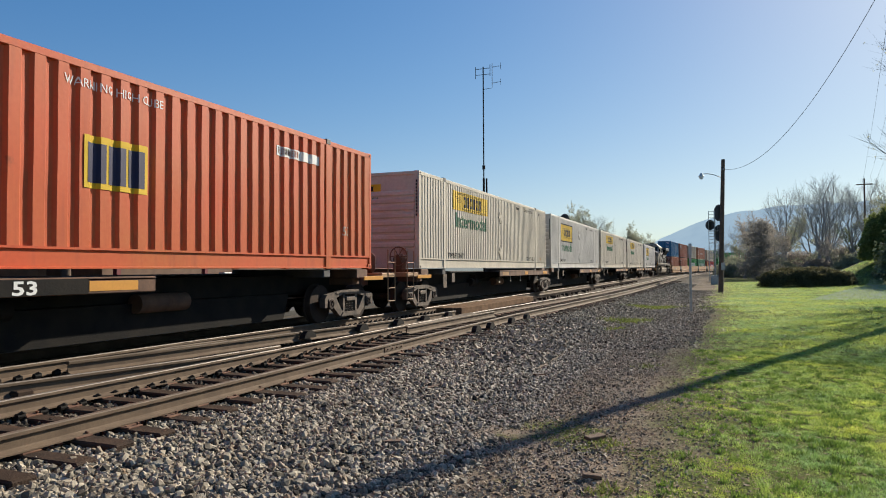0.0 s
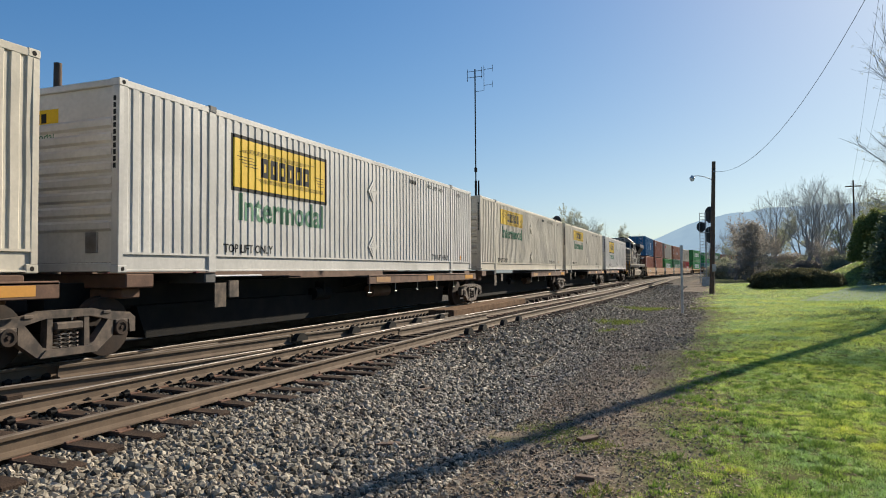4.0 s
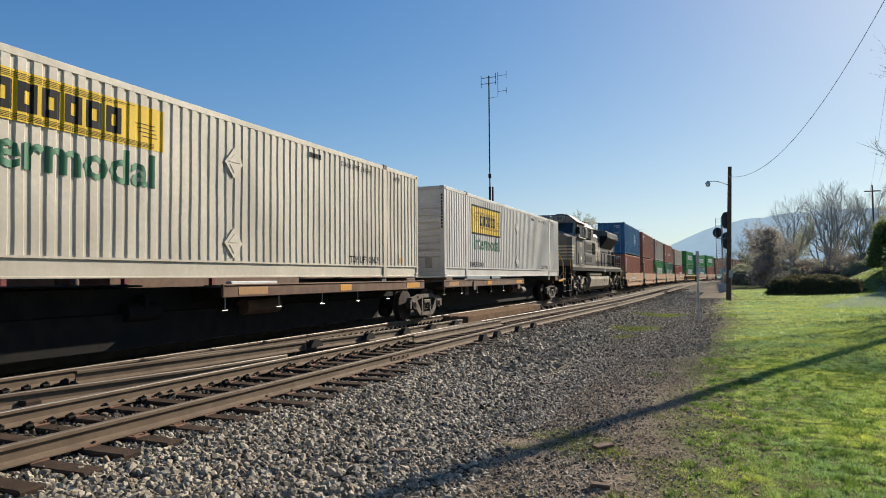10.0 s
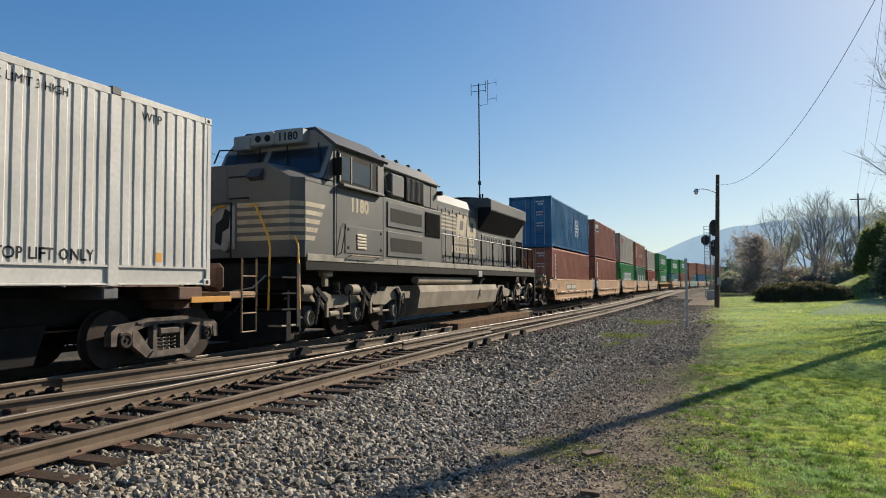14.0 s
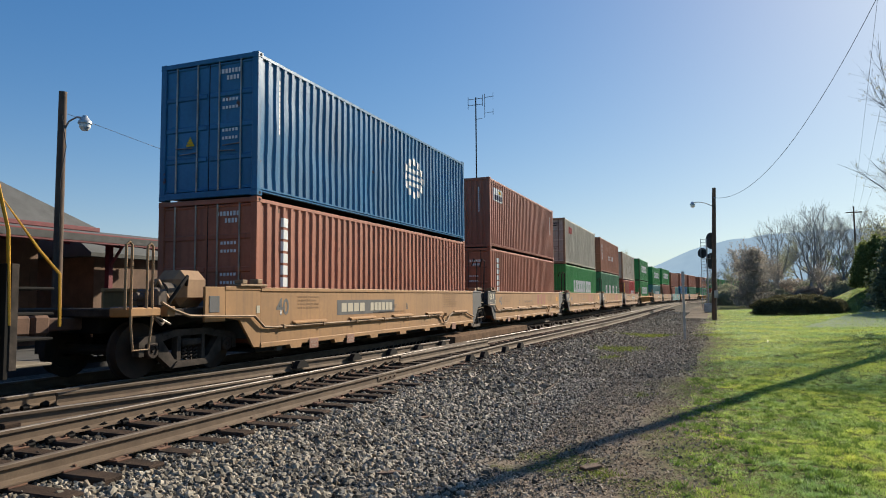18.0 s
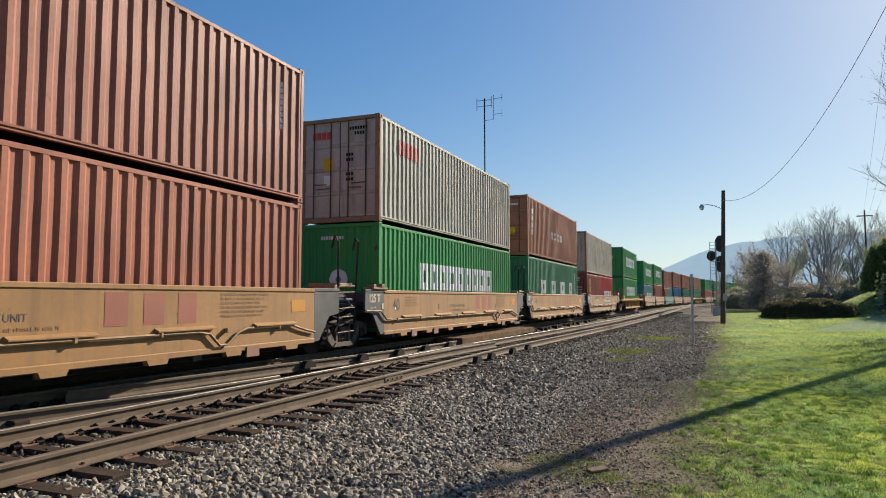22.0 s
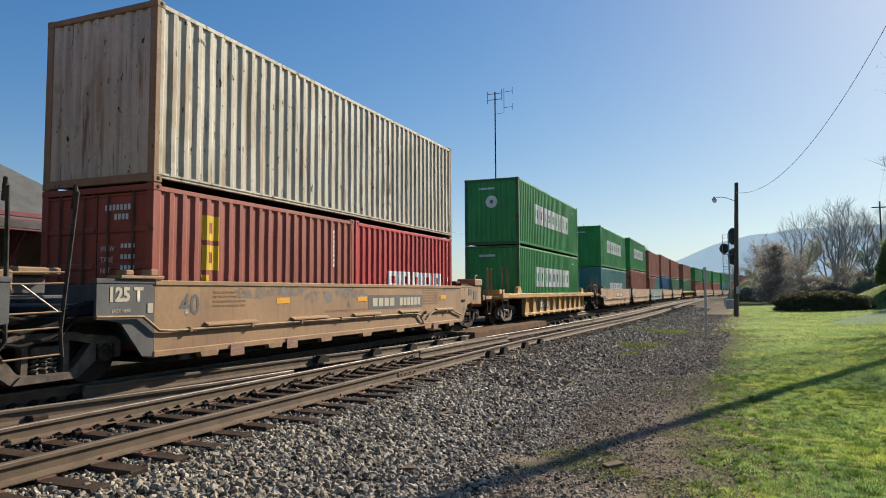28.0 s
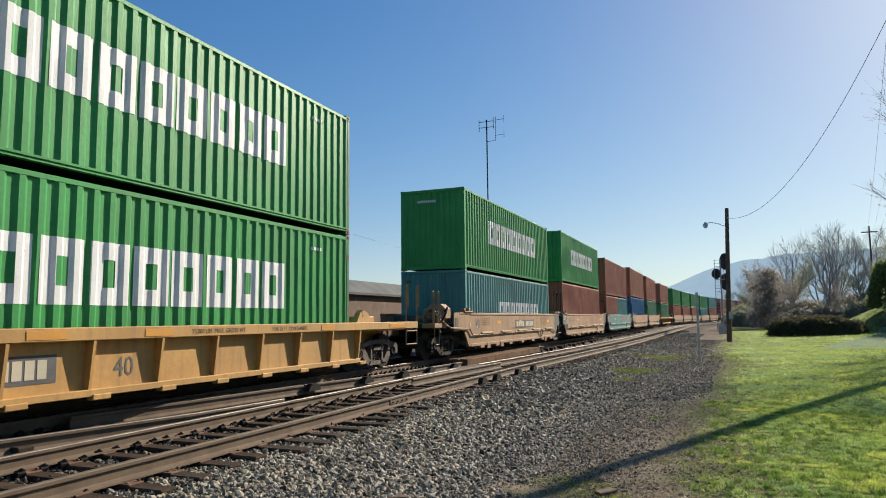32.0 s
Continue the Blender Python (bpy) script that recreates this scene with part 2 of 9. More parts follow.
M_ORANGE = surface("orange_paint", (0.47, 0.125, 0.036), 0.5, 0.0, (0.54, 0.082, 0.024), 0.45, streak=0.3, rust=0.03, grain=14, bump=0.1, spec=0.3)
M_CREAM = box_paint("cream_paint", (0.62, 0.56, 0.455), 0.12, 0.0)
M_WHITE = box_paint("white_paint", (0.60, 0.575, 0.53), 0.1, 0.0)
M_BLUE = box_paint("blue_paint", (0.03, 0.17, 0.34), 0.25, 0.06, 0.32)
M_BRICK = box_paint("brick_red_paint", (0.42, 0.145, 0.082), 0.4, 0.04)
M_MAROON = box_paint("maroon_paint", (0.37, 0.13, 0.08), 0.4, 0.05)
M_DEEP = box_paint("deep_maroon_paint", (0.34, 0.085, 0.055), 0.35, 0.06)
M_GREY = box_paint("weathered_grey_paint", (0.52, 0.475, 0.38), 0.45, 0.08)
M_GREY2 = run_stained("rust_stained_grey_paint", (0.60, 0.545, 0.44))
M_GREEN = box_paint("green_paint", (0.046, 0.31, 0.078), 0.15, 0.02, 0.45)
M_DGREEN = box_paint("dark_green_paint", (0.06, 0.235, 0.115), 0.3, 0.06)
M_TEAL = box_paint("teal_paint", (0.09, 0.27, 0.26), 0.45, 0.05)
M_BROWN = box_paint("brown_paint", (0.40, 0.16, 0.09), 0.3, 0.08)
M_RED = box_paint("red_paint", (0.48, 0.03, 0.03), 0.2, 0.04)
M_GREEN_WORN = box_paint("worn_green_paint", (0.05, 0.17, 0.06), 0.3, 0.5)
M_RUSTY = surface("rusty_steel", (0.16, 0.085, 0.05), 0.8, 0.2, (0.09, 0.05, 0.035), 3)
M_POST_RUST = surface("rust_worn_post", (0.31, 0.20, 0.12), 0.8, 0.0, (0.25, 0.15, 0.08), 4, rust=0.2)
M_BLACK = surface("grimy_black", (0.010, 0.010, 0.0105), 0.8, 0.0, (0.024, 0.021, 0.018), 3, spec=0.12)
M_YELLOW = surface("weathered_yellow_paint", (0.375, 0.19, 0.062), 0.7, 0.0, (0.29, 0.153, 0.057), 0.9, streak=0.35, rust=0.08, grain=12, bump=0.06)
M_CLEAN_YELLOW = surface("dusty_yellow_paint", (0.50, 0.275, 0.07), 0.65, 0.0, (0.38, 0.205, 0.06), 0.9, streak=0.4, rust=0.05, grain=12)
M_TAN = surface("dusty_tan_paint", (0.36, 0.21, 0.095), 0.75, 0.0, (0.26, 0.15, 0.08), 0.9, streak=0.4, rust=0.1, grain=12)
M_CARGREY = surface("grimy_grey_paint", (0.10, 0.10, 0.102), 0.7, 0.0, (0.06, 0.058, 0.056), 2, streak=0.3, bump=0.05)
M_STEEL = surface("worn_steel", (0.42, 0.40, 0.37), 0.4, 0.8, (0.25, 0.22, 0.19), 3)
# darker truck steel: grime, with the shade under the well cars put in
M_TRUCK_DARK = surface("grimy_shaded_truck_steel", (0.08, 0.062, 0.05), 0.85, 0.0, (0.03, 0.026, 0.022), 5, spec=0.15)
M_TRUCK = surface("dusty_cast_steel", (0.15, 0.108, 0.077), 0.8, 0.0, (0.05, 0.039, 0.032), 6, bump=0.06)
M_WHEEL = surface("dark_wheel_steel", (0.03, 0.025, 0.022), 0.75, 0.0, (0.06, 0.04, 0.03), 4, spec=0.15)
M_PIPE = surface("dirty_pipe", (0.34, 0.205, 0.10), 0.75, 0.0, (0.22, 0.14, 0.075), 4, bump=0.04)
M_MARK_WHITE = plain("white_lettering", (0.78, 0.78, 0.76))
M_MARK_BLACK = plain("black_lettering", (0.005, 0.005, 0.005), 0.85)
M_MARK_GREEN = plain("green_lettering", (0.01, 0.13, 0.055))
M_MARK_RED = plain("red_lettering", (0.55, 0.07, 0.05))
M_SIGN_YELLOW = plain("yellow_sign", (0.72, 0.46, 0.004), 0.7)
M_SIGN_BLUE = plain("dark_blue_lettering", (0.01, 0.012, 0.06))
M_REFLECT = plain("orange_reflector", (0.60, 0.27, 0.03), 0.5)
M_SPRAY = faded_spray()
M_REFLECT_YELLOW = plain("yellow_reflector", (0.80, 0.37, 0.004), 0.5)
M_FADED_RED = plain("faded_red_lettering", (0.33, 0.105, 0.06))
M_MARK_GREY = plain("faded_grey_lettering", (0.10, 0.095, 0.09))
M_LOCO = surface("faded_black_engine_paint", (0.085, 0.083, 0.080), 0.5, 0.0, (0.135, 0.124, 0.106), 0.6, streak=0.12, grain=20, bump=0.05, spec=0.25)
M_LOCO_FRAME = surface("dusty_engine_underframe", (0.30, 0.245, 0.17), 0.85, 0.0, (0.17, 0.138, 0.10), 1.5, bump=0.04)
M_CREAM_STRIPE = surface("faded_cream_stripe", (0.44, 0.36, 0.24), 0.7, 0.0, (0.33, 0.27, 0.18), 2, streak=0.3)
M_HANDRAIL = plain("yellow_handrail", (0.72, 0.36, 0.02), 0.45)
M_GLASS = surface("dark_cab_glass", (0.02, 0.025, 0.03), 0.08, 0.0, (0.03, 0.035, 0.04), 2, bump=0)

M_DUSTY_RED = plain("dusty_faded_red_paint", (0.30, 0.15, 0.10), 0.8)
M_DUSTY_WHITE = plain("dusty_white_lettering", (0.42, 0.34, 0.27), 0.8)
M_LOCO_TOP = surface("dark_engine_roof_paint", (0.045, 0.045, 0.047), 0.5, 0.0, (0.07, 0.066, 0.06), 0.8, streak=0.15, grain=20, bump=0.05, spec=0.3)
M_LOCO_PALE = surface("pale_grey_cab_front_paint", (0.30, 0.29, 0.265), 0.6, 0.0, (0.22, 0.21, 0.19), 1.2, streak=0.25)

M_FADED_PRINT = plain("faded_small_print", (0.29, 0.16, 0.068), 0.8)
M_CODE = plain("cream_stencil_lettering", (0.52, 0.46, 0.34), 0.7)

M_SILL = surface("dusty_sill_paint", (0.30, 0.27, 0.215), 0.8, 0.0, (0.20, 0.175, 0.135), 2, streak=0.35, bump=0.03)
M_WORN_RAIL = surface("worn_handrail_steel", (0.16, 0.155, 0.15), 0.6, 0.1, (0.09, 0.088, 0.085), 3, bump=0.03)


# ---- the line of the main track, and the train's run along it ----
BEND_Y, BEND_R = 88.0, 760.0


def on_line(w, across=0.0, z=0.0):
    """The pose on the main track's centre line w metres along it: straight, then a bend to the right."""
    if w < BEND_Y:
        return pose(across, w, z)
    th = (w - BEND_Y) / BEND_R
    c = BEND_R - across
    return pose(BEND_R - c * math.cos(th), BEND_Y + c * math.sin(th), z, 0, 0, -math.degrees(th))


SPEED = [(0, 7.15), (4, 6.9), (9, 6.62), (20, 6.57), (26, 6.45), (32, 6.43)]


def run(t):
    """Metres that the train has gone at t seconds."""
    s = 0.0
    for (a, va), (b, vb) in zip(SPEED, SPEED[1:]):
        if t <= a:
            break
        e = min(t, b)
        ve = va + (vb - va) * (e - a) / (b - a)
        s += (va + ve) / 2 * (e - a)
    return s


ROLLING = []  # things that go with the train: (thing, its place along it, height)
WHEELS = []  # (wheelset, place of its thing, pose in its truck, radius, place along the train)


def rolls(ob, u, z=0.0):
    ROLLING.append((ob, u, z))
    ob.matrix_basis = on_line(u, 0, z)
    return ob


# ---- containers ----
def profile(length, pitch, outer, slope, depth):
    """Places along a corrugated wall and how deep it lies there."""
    rows, y = [(-length / 2, 0.0)], -length / 2
    inner = pitch - outer - 2 * slope
    count = int(length / pitch)
    y += (length - count * pitch) / 2
    for _ in range(count):
        rows += [(y + outer / 2, 0.0), (y + outer / 2 + slope, depth), (y + outer / 2 + slope + inner, depth), (y + pitch - outer / 2, 0.0)]
        y += pitch
    return rows + [(length / 2, 0.0)]


def depth_at(rows, y):
    for (a, da), (b, db) in zip(rows, rows[1:]):
        if a <= y <= b:
            return da + (db - da) * (y - a) / max(b - a, 1e-6)
    return 0.0


def drape(bm, rows, x, lift=0.004):
    """Cut a flat mark (y along the wall, z up) at the wall's folds and lay it on them."""
    lo, hi = min(v.co.y for v in bm.verts), max(v.co.y for v in bm.verts)
    for y, _ in rows:
        if lo < y < hi:
            bmesh.ops.bisect_plane(bm, geom=bm.verts[:] + bm.edges[:] + bm.faces[:], plane_co=(0, y, 0), plane_no=(0, 1, 0))
    for v in bm.verts:
        v.co.x = x - depth_at(rows, v.co.y) + lift


def bars(boxes):
    """Flat bars (y0, y1, z0, z1) as one mesh."""
    bm = bmesh.new()
    for y0, y1, z0, z1 in boxes:
        bm.faces.new([bm.verts.new((0, a, b)) for a, b in ((y0, z0), (y1, z0), (y1, z1), (y0, z1))])
    return bm


def ragged_patch(y0, y1, z0, z1, seed):
    """A flat sheet with an uneven rounded outline."""
    r = random.Random(seed)
    bm = bmesh.new()
    ring = []
    for k in range(28):
        a, q = k * math.tau / 28, r.uniform(0.78, 1.08)
        c, d = math.cos(a), math.sin(a)
        ring.append(bm.verts.new((0, (y0 + y1) / 2 + (y1 - y0) / 2 * q * math.copysign(abs(c) ** 0.6, c), (z0 + z1) / 2 + (z1 - z0) / 2 * q * math.copysign(abs(d) ** 0.6, d))))
    bm.faces.new(ring)
    return bm


def ring_disc(z, r):
    """A flat round emblem: a ring with an open middle."""
    bm = bmesh.new()
    rows = []
    for k in range(48):
        a = k * math.tau / 48
        rows.append([bm.verts.new((0, q * math.cos(a), z + q * math.sin(a))) for q in (r * 0.3, r * (0.98 + 0.02 * math.cos(8 * a)))])
    for k in range(48):
        bm.faces.new((rows[k][0], rows[k][1], rows[(k + 1) % 48][1], rows[(k + 1) % 48][0]))
    return bm


def words(text, size, wide=1.0, bold=0.0):
    """Flat lettering whose x runs along y and whose y runs up z."""
    cu = bpy.data.curves.new("lettering", "FONT")
    cu.body, cu.size, cu.resolution_u, cu.offset = text, size, 2, bold
    ob = bpy.data.objects.new("lettering", cu)
    me = bpy.data.meshes.new_from_object(ob)
    bm = bmesh.new()
    bm.from_mesh(me)
    bpy.data.objects.remove(ob)
    for v in bm.verts:
        v.co = Vector((0, v.co.x * wide, v.co.y))
    return bm


def letter_blocks(y0, y1, z0, z1, count, gap=0.22, slant=0.0):
    """A brand's lettering as one plain upright block for each letter."""
    w = (y1 - y0) / count
    return bars([(y0 + i * w, y0 + (i + 1 - gap) * w, z0, z1) for i in range(count)])


def hollow_blocks(y0, y1, z0, z1, count, gap=0.12, stroke=0.35):
    """A brand's heavy lettering as one plain upright hollow block for each letter."""
    w = (y1 - y0) / count
    out = []
    for i in range(count):
        a, b = y0 + i * w, y0 + (i + 1 - gap) * w
        e = (b - a) * stroke
        f = (z1 - z0) * 0.28
        bm = bmesh.new()
        ring = [bm.verts.new((0, p, q)) for p, q in ((a, z0), (b, z0), (b, z1), (a, z1), (a + e, z0 + f), (b - e, z0 + f), (b - e, z1 - f), (a + e, z1 - f))]
        for k in range(4):
            bm.faces.new((ring[k], ring[(k + 1) % 4], ring[4 + (k + 1) % 4], ring[4 + k]))
        out.append(bm)
    return out


def slanted(blocks, lean, z0):
    """The same blocks leaning forward from their foot."""
    for bm in blocks:
        for v in bm.verts:
            v.co.y += lean * (v.co.z - z0)
    return blocks


def single_bars(bm):
    """The bars of a mark, each as a mesh of its own."""
    out = []
    for f in bm.faces:
        one = bmesh.new()
        one.faces.new([one.verts.new(v.co) for v in f.verts])
        out.append(one)
    return out


def laid(name, bm, material, parent, rows, x, y=0.0, z=0.0, label=""):
    if name.endswith("_blocks"):
        return [laid(name[:-1], one, material, parent, rows, x, y, z, label) for one in (bm if isinstance(bm, list) else single_bars(bm))]
    for v in bm.verts:
        v.co += Vector((0, y, z))
    drape(bm, rows, x)
    me = bpy.data.meshes.new(name)
    bm.to_mesh(me)
    bm.free()
    me.materials.append(material)
    ob = part(name, me, material, parent, label)
    if name == "small_print":
        ob["kind"] = "stuff"
    return ob


def facing(name, bm, material, parent, y, x=0.0, z=0.0, label=""):
    """A flat mark on an end wall that looks back along the train."""
    if name.endswith("_blocks"):
        return [facing(name[:-1], one, material, parent, y, x, z, label) for one in single_bars(bm)]
    for v in bm.verts:
        v.co = Vector((v.co.y + x, y, v.co.z + z))
    me = bpy.data.meshes.new(name)
    bm.to_mesh(me)
    bm.free()
    me.materials.append(material)
    return part(name, me, material, parent, label)


MESHES = {}


def kept(key, material, make):
    if (key, material.name) not in MESHES:
        MESHES[key, material.name] = make().mesh(key[0], material)
    return MESHES[key, material.name]


def corrugated(rows, x, z0, z1, sign, dents=0.010):
    """A folded side wall, knocked a little out of true by years of handling."""
    g = Geo()
    n, k = len(rows), 9
    v = []
    for i in range(k):
        z = z0 + (z1 - z0) * i / (k - 1)
        give = dents * math.sin(math.pi * i / (k - 1)) ** 0.7
        for y, d in rows:
            out = give * (noise.noise((y * 0.9, z * 1.1, x)) + 0.6 * noise.noise((y * 3.1, z * 1.7, 5.0)) - 0.35)
            v.append((sign * (x - d + min(out, 0.002)), y + give * 0.8 * noise.noise((y * 1.7, z * 1.5, 9.0)), z))
    return g.add(v, [(i * n + a, i * n + a + 1, (i + 1) * n + a + 1, (i + 1) * n + a) for i in range(k - 1) for a in range(n - 1)])


def corrugated_end(W, z0, z1, y, sign, pitch=0.23, depth=0.035):
    rows = profile(W - 0.16, pitch, 0.10, 0.03, depth)
    g = Geo()
    n = len(rows)
    v = [(a, y - sign * d, z0) for a, d in rows] + [(a, y - sign * d, z1) for a, d in rows]
    return g.add(v, [(i, i + 1, n + i + 1, n + i) for i in range(n - 1)])


SHAPES = {20: (6.06, 2.438, 2.591), 40: (12.19, 2.438, 2.875), 53: (16.15, 2.59, 2.896)}


def container(u, z, feet, label, wall, front="corrugated", post=None, rod=None, group="containers on the train", height=None, deep=False, dents=0.010):
    """One box. Its side wall folds come back with it, for the marks."""
    L, W, H = SHAPES[feet]
    H = height or H
    post, rod = post or wall, rod or M_RUSTY
    ob = thing("shipping_container", pose(0, 0, 0), label, "container", group)
    long_box = feet == 53
    inner = L - 0.2
    rows = profile(inner, 0.34, 0.16, 0.04, 0.045) if deep else profile(inner, 0.215, 0.115, 0.021, 0.016 if dents < 0.011 else 0.019) if long_box else profile(inner, 0.278, 0.085, 0.050, 0.036)
    x, zb, zt = W / 2 - 0.004, (0.30 if long_box else 0.15), H - 0.09
    hw, hl = W / 2, L / 2
    low, drop = (0.02, 0.0) if long_box else (0.08, 0.03)  # the rails keep clear of the box above and below
    key = (feet, H, deep, dents)
    for sgn in (1, -1):
        part("side_wall", kept(("side_wall", key, sgn), wall, lambda: corrugated(rows, x, zb, zt, sgn, dents)), wall, ob)
        part("top_rail", kept(("top_rail", key, sgn), wall, lambda: Geo().box(min(sgn * hw, sgn * (hw - 0.07)), max(sgn * hw, sgn * (hw - 0.07)), -hl + 0.1, hl - 0.1, H - 0.12, H - 0.01 - drop, 0.01)), wall, ob)
        part("bottom_rail", kept(("bottom_rail", key, sgn), wall, lambda: Geo().prism([(sgn * hw, low), (sgn * hw, low + 0.02), (sgn * (hw - 0.03), low + 0.03), (sgn * (hw - 0.03), zb - 0.03), (sgn * hw, zb - 0.02), (sgn * hw, zb + 0.012), (sgn * (hw - 0.09), zb + 0.012), (sgn * (hw - 0.09), low)], "y", -hl + 0.1, hl - 0.1)), wall, ob)
        for e in (1, -1):
            part("corner_post", kept(("corner_post", key, sgn, e), post, lambda: Geo().box(min(sgn * hw, sgn * (hw - 0.14)), max(sgn * hw, sgn * (hw - 0.14)), min(e * hl, e * (hl - 0.11)), max(e * hl, e * (hl - 0.11)), 0.11, H - 0.11, 0.012)), post, ob)
            for b in (0, 1):
                part("corner_casting", kept(("corner_casting", key, sgn, e, b), post, lambda: Geo().box(min(sgn * (hw + 0.004), sgn * (hw - 0.16)), max(sgn * (hw + 0.004), sgn * (hw - 0.16)), min(e * (hl + 0.004), e * (hl - 0.175)), max(e * (hl + 0.004), e * (hl - 0.175)), b * (H - 0.118), 0.118 + b * (H - 0.118), 0.012)), post, ob)
                # black discs on the castings stand for the shade inside their holes
                part("casting_hole", kept(("casting_hole", key, sgn, e, b), M_BLACK, lambda: Geo().lathe([(0, 0.001), (0, 0.033), (0.006, 0.033), (0.006, 0.001)], "x", 10).moved(pose(sgn * (hw + 0.003) - 0.003, e * (hl - 0.088), 0.06 + b * (H - 0.12)))), M_BLACK, ob)
            if long_box:
                part("lift_post", kept(("lift_post", key, sgn, e), wall, lambda: Geo().box(min(sgn * (hw + 0.003), sgn * (hw - 0.08)), max(sgn * (hw + 0.003), sgn * (hw - 0.08)), e * 6.02 - 0.10, e * 6.02 + 0.10, 0.0, H, 0.012)), wall, ob)
                part("lift_casting", kept(("lift_casting", key, sgn, e), M_CARGREY, lambda: Geo().box(min(sgn * (hw + 0.012), sgn * (hw - 0.15)), max(sgn * (hw + 0.012), sgn * (hw - 0.15)), e * 6.02 - 0.09, e * 6.02 + 0.09, H - 0.10, H + 0.02, 0.012)), M_CARGREY, ob)
    part("roof", kept(("roof", key), wall, lambda: Geo().box(-hw + 0.03, hw - 0.03, -hl + 0.05, hl - 0.05, H - 0.07 - drop, H - 0.03 - drop, 0.01)), wall, ob)
    part("floor", kept(("floor", key), M_BLACK, lambda: Geo().box(-hw + 0.08, hw - 0.08, -hl + 0.05, hl - 0.05, 0.09, 0.16)), M_BLACK, ob)
    for e in (1, -1):
        for b in (0, 1):
            part("end_rail", kept(("end_rail", key, e, b), post, lambda: Geo().box(-hw + 0.14, hw - 0.14, min(e * hl, e * (hl - 0.09)), max(e * hl, e * (hl - 0.09)), (0.02, H - 0.11)[b], (0.15, H - 0.01)[b], 0.01)), post, ob)
    part("end_wall", kept(("end_wall", key), wall, lambda: corrugated_end(W, 0.14, H - 0.10, hl - 0.03, 1)), wall, ob)
    yf = -hl
    if front == "corrugated":
        part("end_wall", kept(("front_wall", key), wall, lambda: corrugated_end(W, 0.14, H - 0.10, yf + 0.03, -1)), wall, ob)
    elif front == "ribs":
        part("end_wall", kept(("front_wall_flat", key), wall, lambda: Geo().box(-hw + 0.12, hw - 0.12, yf + 0.05, yf + 0.08, 0.14, H - 0.1)), wall, ob)
        for i in range(8):
            part("end_rib", kept(("end_rib", key, i), wall, lambda: Geo().prism([(yf + 0.05, 0.62 + i * 0.22), (yf + 0.015, 0.66 + i * 0.22), (yf + 0.015, 0.75 + i * 0.22), (yf + 0.05, 0.79 + i * 0.22)], "x", -hw + 0.16, hw - 0.16)), wall, ob)
        part("end_box", kept(("end_box", key), M_CARGREY, lambda: Geo().box(-0.72, -0.50, yf + 0.02, yf + 0.06, 0.34, 0.56, 0.01)), M_CARGREY, ob)
        part("end_box", kept(("end_box2", key), M_STEEL, lambda: Geo().box(0.62, 0.86, yf + 0.02, yf + 0.06, 0.30, 0.62, 0.01)), M_STEEL, ob)
    else:
        for sgn in (-1, 1):
            a, b = sorted((sgn * 0.012, sgn * (hw - 0.11)))
            def leaf():
                return Geo().box(a, b, yf + 0.05, yf + 0.085, 0.16, H - 0.12, 0.008)
            def rib(i):
                zz = 0.16 + (H - 0.28) * i / 4
                return Geo().prism([(yf + 0.05, max(zz - 0.06, 0.165)), (yf + 0.028, max(zz - 0.035, 0.17)), (yf + 0.028, min(zz + 0.035, H - 0.13)), (yf + 0.05, min(zz + 0.06, H - 0.125))], "x", a + 0.03, b - 0.03)
            door = part("door", kept(("door", key, sgn), wall, leaf), wall, ob)
            for i in range(5):
                part("door_rib", kept(("door_rib", key, sgn, i), wall, lambda: rib(i)), wall, door)
            for k, xx in enumerate((sgn * 0.27, sgn * 0.80)):
                part("locking_bar", kept(("locking_bar", key, sgn, k), rod, lambda: Geo().tube([(xx, yf + 0.02, 0.06), (xx, yf + 0.02, H - 0.05)], 0.019, 8).box(xx - 0.05, xx + 0.05, yf + 0.002, yf + 0.04, 0.03, 0.10, 0.01).box(xx - 0.05, xx + 0.05, yf + 0.002, yf + 0.04, H - 0.10, H - 0.04, 0.01)), rod, door)
                part("handle", kept(("handle", key, sgn, k), rod, lambda: Geo().tube([(xx, yf + 0.005, 0.95 + 0.12 * k), (xx + sgn * 0.42 * (1 - 2 * k), yf - 0.004, 0.93 + 0.12 * k)], 0.014, 6)), rod, door)
            for i in range(4):
                part("hinge", kept(("hinge", key, sgn, i), rod, lambda: Geo().box(min(sgn * (hw - 0.13), sgn * (hw - 0.03)), max(sgn * (hw - 0.13), sgn * (hw - 0.03)), yf + 0.012, yf + 0.045, 0.35 + i * 0.7, 0.47 + i * 0.7, 0.008)), rod, door)
        part("door_gasket", kept(("door_gasket", key), M_BLACK, lambda: Geo().box(-0.011, 0.011, yf + 0.06, yf + 0.08, 0.16, H - 0.12)), M_BLACK, ob)
    rolls(ob, u + L / 2, z)
    return ob, rows, x, L


def code_bars(rng, count, y, z, h, w=0.055, gap=0.025, vertical=False):
    """An unreadable code as small bars."""
    out = []
    for i in range(count):
        if vertical:
            out.append((y, y + w, z - i * (h + gap), z - i * (h + gap) + h))
        else:
            out.append((y + i * (w + gap), y + i * (w + gap) + w, z, z + h))
    return bars(out)


def small_print(y0, y1, z, h, seed):
    """A line of print too small to read: letter-sized bars in word groups."""
    r, out, y = random.Random(seed), [], y0
    while y < y1:
        for _k in range(r.randint(2, 7)):
            w = h * r.uniform(0.35, 0.7)
            out.append((y, y + w, z, z + h * r.choice((1.0, 1.0, 0.8))))
            y += w + h * 0.22
        y += h * 0.6
    return out


